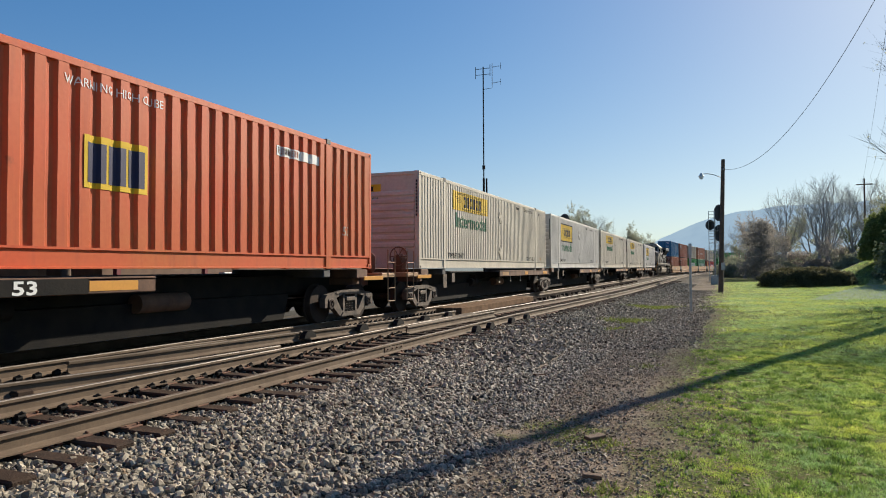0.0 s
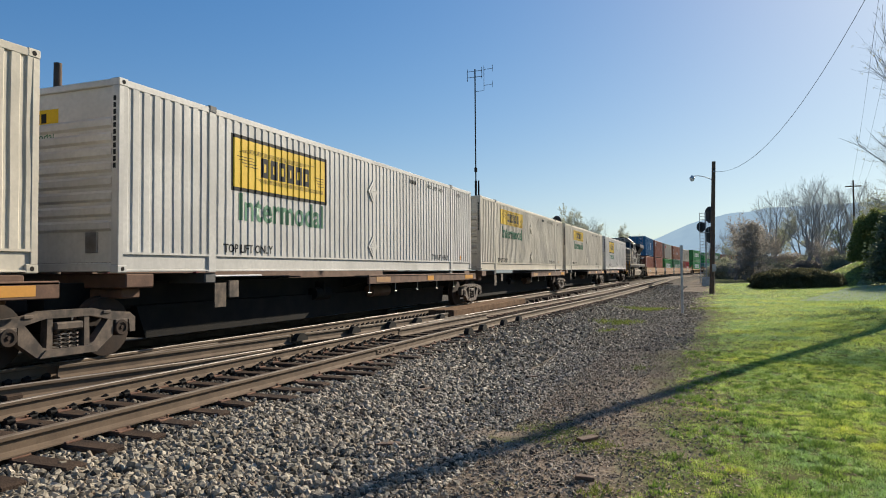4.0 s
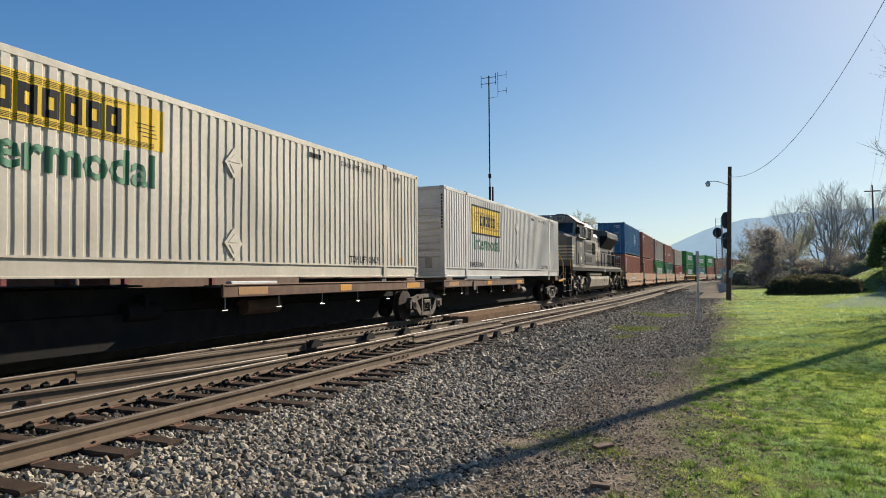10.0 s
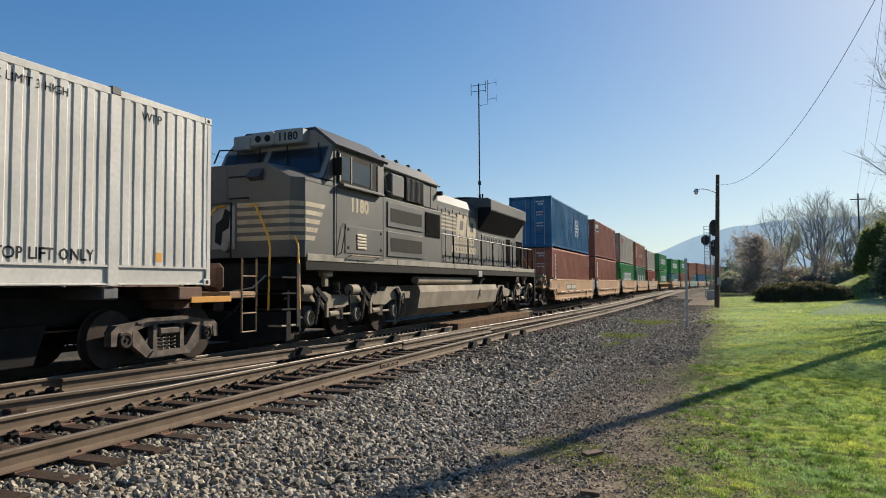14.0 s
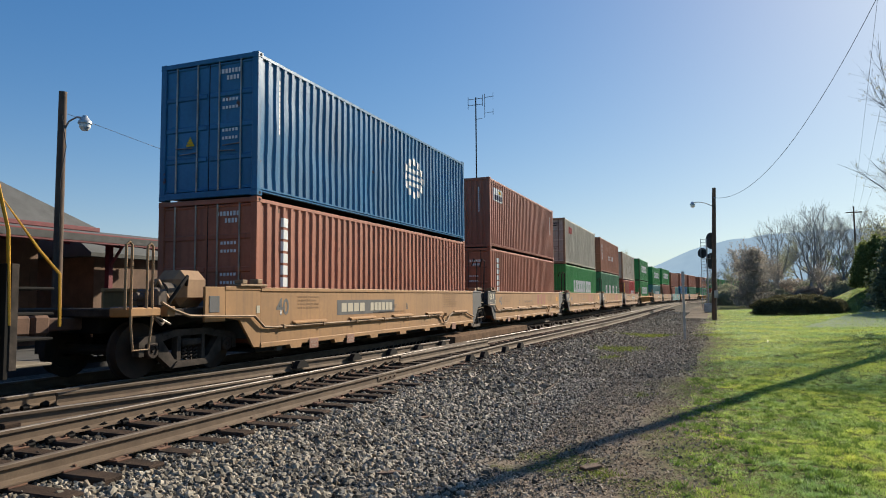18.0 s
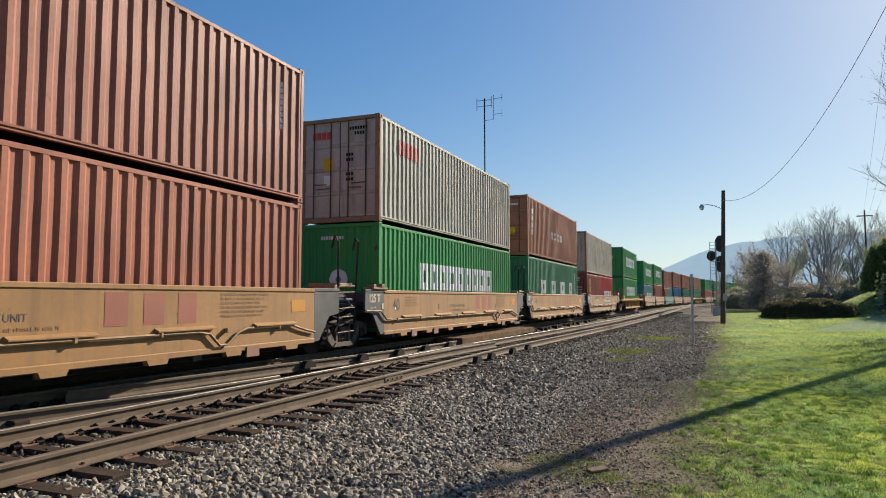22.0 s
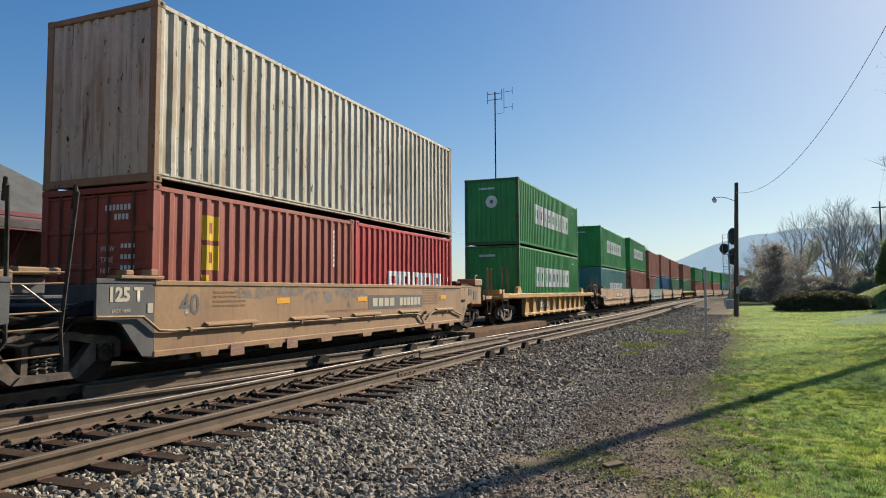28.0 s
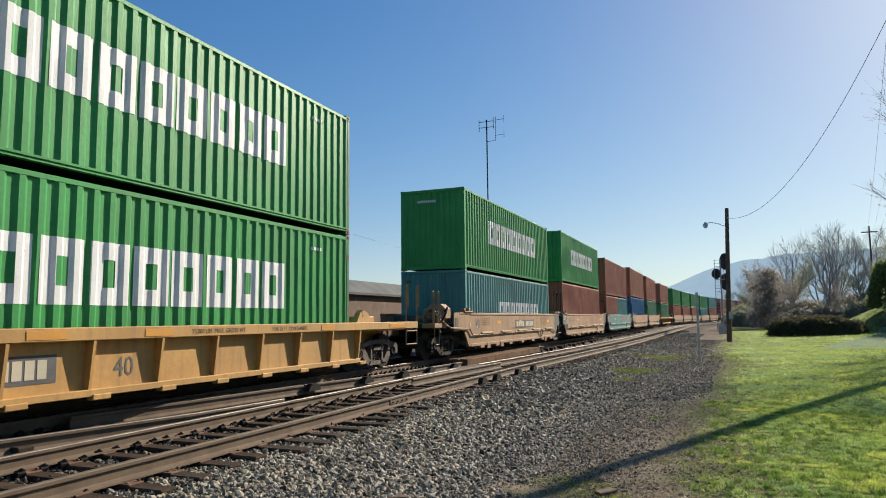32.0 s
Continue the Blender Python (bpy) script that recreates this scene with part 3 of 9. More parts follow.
def side_code(c, y, z, count, mat, h=0.11, vertical=False, name="side_code_blocks"):
    ob, rows, x, L = c
    laid(name, code_bars(None, count, y - L / 2, z, h, vertical=vertical), mat, ob, rows, x)


def end_code(c, x, z, count, mat, h=0.09, vertical=False, inset=0.024, name="end_code_blocks"):
    ob, rows, _, L = c
    facing(name, code_bars(None, count, x, z, h, vertical=vertical), mat, ob, -L / 2 + inset)


def maker_sign(c, y0, y1, z0, z1, z2, border, paint):
    """The yellow panel with its plain dark blocks, the green word under it, and the small black lettering."""
    ob, rows, x, L = c
    h = L / 2
    if border:
        laid("sign_border", bars([(y0 - h, y1 - h, z0, z1)]), M_MARK_BLACK, ob, rows, x)
    e = 0.07 if border else 0.0
    laid("sign_panel", bars([(y0 - h + e, y1 - h - e, z0 + e, z1 - e)]), M_SIGN_YELLOW, ob, rows, x + 0.003, label="yellow maker's sign panel")
    w = y1 - y0
    mid = (z0 + z1) / 2
    laid("sign_blocks", hollow_blocks(y0 - h + w * 0.27, y1 - h - w * 0.2, mid - 0.19, mid + 0.19, 6, 0.2, 0.34), M_MARK_BLACK, ob, rows, x + 0.006)
    for k in range(4):
        laid("sign_scroll_blocks", bars([(y0 - h + w * (0.06 + 0.03 * k), y1 - h - w * (0.3 - 0.05 * k), mid + 0.215 + 0.022 * k, mid + 0.222 + 0.022 * k), (y0 - h + w * (0.22 + 0.02 * k), y1 - h - w * 0.05, mid - 0.235 - 0.02 * k, mid - 0.228 - 0.02 * k)] + [(y0 - h + w * (0.05 + 0.02 * k), y0 - h + w * (0.20 + 0.012 * k), mid + 0.12 - 0.055 * k, mid + 0.132 - 0.055 * k), (y1 - h - w * (0.15 - 0.012 * k), y1 - h - w * (0.05 - 0.005 * k), mid + 0.04 - 0.06 * k, mid + 0.052 - 0.06 * k)]), M_MARK_BLACK, ob, rows, x + 0.006)
    bm = words("Intermodal", 0.70, 1.0, 0.016)
    wide = max(v.co.y for v in bm.verts)
    for v in bm.verts:
        v.co.y *= (w - 0.36) / wide
    laid("word", bm, M_MARK_GREEN, ob, rows, x, y0 - h + 0.2, z2, "green painted word")
    laid("notice", words("TOP LIFT ONLY", 0.22, 0.95, 0.004), M_MARK_BLACK, ob, rows, x, 2.36 - h, 0.36)
    laid("notice", words("TOP LIFT ONLY", 0.22, 0.95, 0.004), M_MARK_BLACK, ob, rows, x, 12.3 - h, 0.36)
    laid("notice", words("WTP", 0.20, 0.9), M_MARK_BLACK, ob, rows, x, 14.6 - h, H53 - 0.36)
    laid("notice", words("STACK LIMIT 3 HIGH", 0.17, 0.9), M_MARK_BLACK, ob, rows, x, 11.9 - h, H53 - 0.33)
    side_code(c, 10.6, H53 - 0.33, 6, M_MARK_BLACK)
    for zz in (0.63, 2.06):
        yy = 8.18 - h
        ph = part("placard_holder", Geo().prism([(yy - 0.24, zz), (yy, zz - 0.27), (yy + 0.24, zz), (yy, zz + 0.27)], "x", x - 0.012, x + 0.022), paint, ob, "diamond placard holder")
        part("placard_flap", Geo().prism([(yy - 0.15, zz + 0.01), (yy + 0.15, zz + 0.01), (yy + 0.02, zz + 0.17)], "x", x + 0.022, x + 0.030), paint, ph)
        part("placard_flap", Geo().prism([(yy - 0.12, zz - 0.03), (yy, zz - 0.18), (yy + 0.12, zz - 0.03)], "x", x + 0.022, x + 0.030), paint, ph)
    laid("sticker", bars([(14.9 - h, 15.05 - h, 0.38, 0.52)]), M_REFLECT, ob, rows, x)
    facing("end_sign", bars([(-0.95, 0.02, 2.28, 2.55)]), M_SIGN_YELLOW, ob, -h + 0.046, 0.0, 0.0)
    facing("end_blocks", letter_blocks(-0.78, -0.2, 2.34, 2.49, 4), M_MARK_BLACK, ob, -h + 0.043)
    facing("end_word", words("Intermodal", 0.2, 1.0), M_MARK_GREEN, ob, -h + 0.045, -0.95, 2.06)
    end_code(c, -0.9, 1.95, 5, M_MARK_BLACK, inset=0.010)
    end_code(c, 1.19, 2.55, 11, M_MARK_BLACK, h=0.075, vertical=True, inset=-0.002)


H53 = 2.896
ZB = 1.25
# the single boxes on the spine cars
c = container(-8.2, ZB, 53, "orange corrugated fifty-three foot box with a yellow sign", M_ORANGE, "ribs", deep=True)
ob, rows, x, L = c
h = L / 2
laid("sign_panel", bars([(7.72 - h, 8.89 - h, 1.14, 1.88)]), M_SIGN_YELLOW, ob, rows, x, label="yellow maker's sign panel")
laid("sign_blocks", letter_blocks(7.78 - h, 8.83 - h, 1.22, 1.78, 3, 0.12), M_SIGN_BLUE, ob, rows, x + 0.003)
laid("notice", words("WARNING HIGH CUBE", 0.185, 0.92), M_MARK_WHITE, ob, rows, x, 7.4 - h, 2.52)
laid("code_panel", bars([(12.15 - h, 13.75 - h, 2.27, 2.47)]), M_MARK_WHITE, ob, rows, x)
side_code(c, 12.2, 2.31, 10, M_ORANGE, 0.13)
laid("size_number", words("53", 0.30, 1.0, 0.004), M_DUSTY_WHITE, ob, rows, x, 14.75 - h, 0.78, "worn white size number")
for u, paint, border, label in ((10.95, M_CREAM, 0, "cream"), (28.37, M_WHITE, 1, "white"), (45.66, M_CREAM, 0, "dirt-streaked cream"), (62.8, M_CREAM, 0, "cream"), (80.95, M_WHITE, 1, "white")):
    c = container(u, ZB, 53, label + " long box with a yellow sign and green word", paint, "ribs", rod=M_STEEL, dents=0.028 if label.startswith("dirt") else 0.006 if border else 0.013)
    if border:
        maker_sign(c, 2.55, 5.9, 1.50, 2.55, 0.98, True, paint)
    else:
        maker_sign(c, 2.82, 6.53, 1.97, 2.61, 1.40, False, paint)

# the double stacks: place, then lower and upper box
Z0 = 0.372
Z1 = 3.262


def pair(u, low, low_paint, high, high_paint, z1=Z1, front=("corrugated", "corrugated"), post=(None, None), rod=None, low_height=None):
    a = container(u, Z0, 40, low, low_paint, front[0], post[0], rod, height=low_height)
    b = container(u, z1, 40, high, high_paint, front[1], post[1], rod, dents=0.026 if "dented" in high else 0.014 if "weathered" in high else 0.010)
    return a, b


a, b = pair(124.92, "brick-red forty-foot box with a row of white blocks", M_BRICK, "glossy blue dented forty-foot box with a white rosette", M_BLUE, front=("door", "door"), rod=M_STEEL)
laid("brand_blocks", bars([(0.86 - 6.095, 1.12 - 6.095, 1.12 + k * 0.245, 1.31 + k * 0.245) for k in range(6)]), M_MARK_WHITE, a[0], a[1], a[2], label="white lettering blocks")
ob, rows, x, L = b
laid("rosette", bars([(7.7 - L / 2 + 0.62 * math.cos(k * 0.5236) - 0.12, 7.7 - L / 2 + 0.62 * math.cos(k * 0.5236) + 0.12, 1.55 + 0.5 * math.sin(k * 0.5236) - 0.10, 1.55 + 0.5 * math.sin(k * 0.5236) + 0.10) for k in range(12)] + [(7.25 - L / 2, 8.15 - L / 2, 1.5 + k * 0.2, 1.62 + k * 0.2) for k in (-1, 0, 1)]), M_MARK_WHITE, ob, rows, x, label="white painted rosette")
side_code(b, 0.75, 2.4, 10, M_MARK_WHITE, 0.09, True)
for q, inset in ((a, 0.024), (b, 0.024)):
    end_code(q, 0.25, 2.52, 7, M_MARK_WHITE, inset=inset)
    end_code(q, 0.45, 2.38, 4, M_MARK_WHITE, inset=inset)
    for k in range(4):
        end_code(q, 0.35, 1.95 - 0.16 * k - 0.3 * (k > 1), 5, M_MARK_WHITE, 0.06, inset=inset)
facing("warning_triangle", bars([(-0.46 - 0.03 * (3 - k), -0.44 + 0.03 * (3 - k), 1.1 + 0.05 * k, 1.145 + 0.05 * k) for k in range(4)]), M_SIGN_YELLOW, b[0], -L / 2 + 0.022)
a, b = pair(140.25, "maroon forty-foot box with white code bars", M_BRICK, "maroon forty-foot box with white brand blocks", M_MAROON, front=("door", "corrugated"))
b[0]["label"] = "brick-maroon forty-foot box with white brand blocks"
laid("brand_blocks", bars([(0.89 - 6.095, 1.20 - 6.095, 1.1 + k * 0.24, 1.29 + k * 0.24) for k in range(6)]), M_MARK_WHITE, a[0], a[1], a[2], label="white lettering blocks")
end_code(a, 0.25, 2.3, 7, M_MARK_WHITE)
end_code(a, 0.45, 2.15, 4, M_MARK_WHITE)
end_code(a, 0.3, 1.7, 5, M_MARK_WHITE, 0.05)
end_code(a, 0.3, 1.5, 5, M_MARK_WHITE, 0.05)
laid("brand_panel", bars([(0.58 - 6.095, 1.85 - 6.095, 1.98, 2.52)]), M_MARK_WHITE, b[0], b[1], b[2], label="white brand panel")
laid("brand_blocks", letter_blocks(0.66 - 6.095, 1.8 - 6.095, 2.03, 2.25, 6, 0.2), M_SIGN_BLUE, b[0], b[1], b[2] + 0.003)
laid("brand_blocks", letter_blocks(1.25 - 6.095, 1.75 - 6.095, 2.32, 2.44, 1, 0.1), M_SIGN_YELLOW, b[0], b[1], b[2] + 0.003)
end_code(b, 0.72, 2.4, 11, M_MARK_WHITE, 0.07, True, -0.002)
side_code(b, 11.4, 2.3, 8, M_MARK_WHITE, 0.1, True)
a, b = pair(156.0, "green forty-foot box with big white block lettering", M_GREEN, "weathered grey forty-foot box with red blocks and rusty posts", M_GREY, front=("corrugated", "door"), post=(None, M_POST_RUST), rod=M_RUSTY)
laid("brand_blocks", hollow_blocks(2.62 - 6.095 + 0.05, 9.66 - 6.095, 1.13, 1.93, 9), M_MARK_WHITE, a[0], a[1], a[2], label="big white lettering blocks")
laid("brand_blocks", letter_blocks(1.2 - 6.095, 2.63 - 6.095, 2.0, 2.42, 4), M_MARK_RED, b[0], b[1], b[2], label="faded red lettering blocks")
facing("brand_blocks", letter_blocks(-0.85, -0.25, 2.3, 2.5, 4), M_MARK_RED, b[0], -6.095 + 0.023)
facing("door_label", bars([(-0.5, -0.2, 1.45, 1.78)]), M_SIGN_YELLOW, b[0], -6.095 + 0.023)
facing("door_label", bars([(-0.48, -0.28, 1.02, 1.3)]), M_MARK_WHITE, b[0], -6.095 + 0.023)
end_code(b, 0.3, 2.5, 7, M_MARK_BLACK)
end_code(b, 0.45, 2.36, 4, M_MARK_BLACK)
for k in range(4):
    end_code(b, 0.2, 1.8 - 0.14 * k - 0.25 * (k > 1), 3, M_MARK_BLACK, 0.08)
facing("emblem_disc", ring_disc(1.38, 0.28), M_MARK_WHITE, a[0], -6.095 + 0.026)
end_code(a, -0.55, 2.45, 9, M_MARK_WHITE, inset=0.022)
a, b = pair(171.2, "green forty-foot box with white block lettering", M_DGREEN, "brown forty-foot box with worn white lettering", M_BROWN, front=("corrugated", "door"))
laid("brand_blocks", hollow_blocks(2.6 - 6.095, 11.9 - 6.095, 1.12, 1.80, 4, 0.58), M_MARK_WHITE, a[0], a[1], a[2])
laid("brand_blocks", hollow_blocks(5.0 - 6.095, 8.0 - 6.095, 1.15, 1.53, 4, 0.5, 0.22), M_MARK_WHITE, b[0], b[1], b[2])
laid("brand_blocks", bars([(0.83 - 6.095, 1.13 - 6.095, 1.05 + k * 0.33, 1.31 + k * 0.33) for k in range(4)]), M_MARK_WHITE, b[0], b[1], b[2])
side_code(b, 11.3, 2.4, 9, M_MARK_WHITE, 0.11, True)
side_code(a, 11.4, 2.2, 6, M_MARK_WHITE, 0.2, True)
facing("door_label", bars([(0.25, 0.6, 1.0, 1.35)]), M_SIGN_YELLOW, b[0], -6.095 + 0.023)
end_code(b, 0.3, 2.4, 6, M_MARK_WHITE)
# two twenty-foot boxes under a long one
c = container(186.9, Z0, 20, "maroon twenty-foot box with a yellow brand mark", M_DEEP, "door")
laid("brand_blocks", hollow_blocks(1.1 - 3.03, 1.52 - 3.03, 1.28, 1.70, 1, 0.1) + hollow_blocks(1.1 - 3.03, 1.52 - 3.03, 1.78, 2.2, 1, 0.1) + [bars([(1.1 - 3.03, 1.24 - 3.03, 0.8, 1.2)])], M_SIGN_YELLOW, c[0], c[1], c[2])
side_code(c, 5.2, 2.2, 8, M_MARK_WHITE, 0.08, True)
end_code(c, 0.2, 2.2, 7, M_MARK_WHITE)
end_code(c, 0.4, 2.05, 4, M_MARK_WHITE)
for k, text in enumerate(("MGW", "TARE", "NET")):
    facing("weight_label", words(text, 0.13, 0.9), M_MARK_WHITE, c[0], -3.03 + 0.024, 0.12, 1.55 - 0.17 * k)
    end_code(c, 0.55, 1.6 - 0.17 * k, 4, M_MARK_WHITE, 0.07)
c = container(186.9 + 6.13, Z0, 20, "red twenty-foot box with a white serif mark", M_RED, "corrugated")
laid("brand_blocks", hollow_blocks(1.7 - 3.03, 5.3 - 3.03, 1.0, 1.45, 5), M_MARK_WHITE, c[0], c[1], c[2])
side_code(c, 5.45, 2.3, 9, M_MARK_WHITE, 0.11, True)
side_code(c, 5.7, 2.3, 4, M_MARK_WHITE, 0.11, True)
laid("sticker", bars([(5.64 - 3.03, 5.76 - 3.03, 1.22, 1.36)]), M_SIGN_YELLOW, c[0], c[1], c[2])
c = container(186.9, Z0 + 2.60, 40, "dirty grey forty-foot box with rust streaks and rusty posts", M_GREY2, "corrugated", M_POST_RUST)
side_code(c, 0.9, 2.5, 3, M_MARK_GREY, 0.06)
a, b = pair(206.67, "green forty-foot box with big white block lettering", M_GREEN, "green forty-foot box with big white block lettering", M_GREEN, post=(M_GREEN_WORN, M_GREEN_WORN))
for q in (a, b):
    laid("brand_blocks", hollow_blocks(2.75 - 6.095, 9.7 - 6.095, 1.13, 2.03, 9), M_MARK_WHITE, q[0], q[1], q[2], label="big white lettering blocks")
    end_code(q, -0.55, 2.4, 9, M_MARK_WHITE, inset=-0.002)
    side_code(q, 10.6, 2.4, 6, M_MARK_WHITE, 0.07)
facing("emblem_disc", ring_disc(1.87, 0.27), M_MARK_WHITE, b[0], -6.095 + 0.026)
a, b = pair(226.76, "faded teal forty-foot box with pale lettering", M_TEAL, "green forty-foot box with white block lettering", M_GREEN, z1=Z1 - 0.284, low_height=2.591)
laid("brand_blocks", hollow_blocks(3.9 - 6.095, 10.0 - 6.095, 1.0, 1.55, 8), M_MARK_WHITE, a[0], a[1], a[2])
laid("brand_blocks", hollow_blocks(2.75 - 6.095, 9.7 - 6.095, 1.13, 2.03, 9), M_MARK_WHITE, b[0], b[1], b[2])
end_code(b, -0.55, 2.4, 9, M_MARK_WHITE, inset=-0.002)
a, b = pair(242.3, "plain maroon forty-foot box in a well", M_MAROON, "green forty-foot box with white block lettering", M_GREEN)
laid("brand_blocks", hollow_blocks(2.75 - 6.095, 9.7 - 6.095, 1.13, 2.03, 9), M_MARK_WHITE, b[0], b[1], b[2])
container(257.8, Z0, 20, "maroon twenty-foot box in a well car", M_MAROON)
container(257.8 + 6.13, Z0, 20, "faded green twenty-foot box in a well", M_TEAL)
container(257.8, Z0 + 2.597, 40, "maroon forty-foot box stacked on two shorter ones", M_MAROON)
PAINTS = {"r": (M_MAROON, "maroon"), "g": (M_GREEN, "green"), "b": (M_BLUE, "blue"), "d": (M_DGREEN, "dark green"), "t": (M_TEAL, "teal"), "k": (M_BRICK, "brick-red"), "n": (M_BROWN, "brown"), "y": (M_GREY, "weathered grey")}
FAR = [(273.3, "bn"), (288.8, "dk"), (308.5, "dn"), (328.5, "kg"), (344.0, "ng"), (359.5, "kg"), (375.0, "tg"), (390.5, "rt"), (410.3, "kr"), (425.8, "gr"), (441.3, "dk"), (456.8, "rn"), (472.3, "kk"), (492.0, "gg")]
for u, two in FAR:
    pair(u, PAINTS[two[0]][1] + " forty-foot box on a well car", PAINTS[two[0]][0], PAINTS[two[1]][1] + " forty-foot box on a well car", PAINTS[two[1]][0])


# ---- the cars under them ----
def wheel_geo(r, gauge=0.7525):
    g = Geo()
    for s in (1, -1):
        g.lathe([(0.08 * s, r - 0.09), (0.07 * s, r), (-0.06 * s, r + 0.006), (-0.085 * s, r + 0.03), (-0.10 * s, r + 0.02), (-0.09 * s, r - 0.09), (-0.03 * s, r - 0.12), (-0.03 * s, 0.14), (-0.09 * s, 0.12), (0.06 * s, 0.11), (0.02 * s, 0.15), (0.05 * s, r - 0.12)], "x", 24)
        g.v[-24 * 12:] = [(q[0] + s * gauge, q[1], q[2]) for q in g.v[-24 * 12:]]
    return g.tube([(-1.05, 0, 0), (1.05, 0, 0)], 0.085, 12)


def truck(parent, u, v, base=1.78, r=0.44, paint=None):
    """A two-axle truck at v along its car."""
    paint = paint or M_TRUCK
    m = pose(0, v, 0)
    t = part("truck", kept(("truck_bolster", r), M_BLACK, lambda: Geo().box(-0.95, 0.95, -0.20, 0.20, 0.42, 0.68, 0.03).tube([(0, 0, 0.68), (0, 0, 0.80)], 0.2, 14)), M_BLACK, parent, "two-axle truck", m)
    hb = base / 2

    def frame_side(s):
        a, b = sorted((s * 0.98, s * 1.12))
        g = Geo()
        # an arched top chord, pedestal jaws over the bearings, and a slender truss down to the spring seat
        g.prism([(-hb - 0.27, 0.36), (-hb - 0.27, 0.58), (-hb - 0.16, 0.66), (-0.62, 0.70), (-0.40, 0.75), (0.40, 0.75), (0.62, 0.70), (hb + 0.16, 0.66), (hb + 0.27, 0.58), (hb + 0.27, 0.36), (hb + 0.17, 0.36), (hb + 0.15, 0.55), (hb - 0.15, 0.56), (0.52, 0.61), (0.36, 0.645), (-0.36, 0.645), (-0.52, 0.61), (-hb + 0.15, 0.56), (-hb - 0.15, 0.55), (-hb - 0.17, 0.36)], "x", a, b)
        for q in (1, -1):
            g.prism([(q * (hb - 0.14), 0.34), (q * (hb - 0.14), 0.57), (q * (hb - 0.23), 0.58), (q * 0.40, 0.27), (q * 0.30, 0.24), (q * 0.32, 0.13), (q * 0.48, 0.14)][::q], "x", a + 0.005, b - 0.005)
            g.prism([(q * 0.25, 0.22), (q * 0.34, 0.22), (q * 0.33, 0.66), (q * 0.25, 0.66)][::q], "x", a + 0.01, b - 0.01)
            g.box(a + 0.02, b + 0.015, q * hb - 0.12, q * hb + 0.12, 0.50, 0.565, 0.012)
            g.box(b if s > 0 else a - 0.02, b + 0.02 if s > 0 else a, q * 0.62 - 0.07, q * 0.62 + 0.07, 0.66, 0.71, 0.01)
        g.prism([(-0.46, 0.13), (0.46, 0.13), (0.36, 0.23), (-0.36, 0.23)], "x", a, b + 0.02 if s > 0 else b)
        g.box(a - 0.01, b + 0.02, -0.22, 0.22, 0.475, 0.585, 0.02)
        return g
    for s in (1, -1):
        sf = part("side_frame", kept(("side_frame", s), paint, lambda: frame_side(s)), paint, t)
        for k in (-0.13, 0.0, 0.13):
            part("spring", kept(("spring", s, k), paint, lambda: Geo().tube([(s * 1.05 + 0.05 * math.cos(i * 1.05), k + 0.05 * math.sin(i * 1.05), 0.24 + i * 0.0096) for i in range(25)], 0.014, 5)), M_PIPE, sf)
        for q in (1, -1):
            part("bearing_cap", kept(("bearing_cap", s, q), M_WHEEL, lambda: Geo().lathe([(s * 0.98, 0.125), (s * 1.13, 0.125), (s * 1.145, 0.11), (s * 1.145, 0.075), (s * 1.125, 0.07), (s * 1.125, 0.03), (s * 1.15, 0.025)], "x", 16).moved(pose(0, q * hb, r))), M_WHEEL, sf)
    for q in (1, -1):
        wm = pose(0, q * hb, r)
        w = part("wheelset", kept(("wheelset", r), M_WHEEL, lambda: wheel_geo(r)), M_WHEEL, t, "", wm)
        WHEELS.append((w, wm, r, u + v + q * hb))
    return t


def ladder(parent, x, y, z0, z1, w=0.4, rungs=4, mat=None, n="ladder"):
    mat = mat or M_PIPE
    g = Geo()
    for yy in (y - w / 2, y + w / 2):
        g.tube([(x, yy, z0), (x, yy, z1)], 0.018, 6)
    for i in range(rungs):
        g.tube([(x, y - w / 2, z0 + (z1 - z0) * (i + 0.02) / rungs), (x, y + w / 2, z0 + (z1 - z0) * (i + 0.02) / rungs)], 0.014, 6)
    return part(n, g, mat, parent)


def coupler(parent, y, s, mat=None):
    return part("coupler", Geo().box(-0.10, 0.10, min(y, y + s * 0.75), max(y, y + s * 0.75), 0.78, 0.98, 0.02).box(-0.19, 0.16, min(y + s * 0.6, y + s * 0.9), max(y + s * 0.6, y + s * 0.9), 0.72, 1.04, 0.05), mat or M_RUSTY, parent)


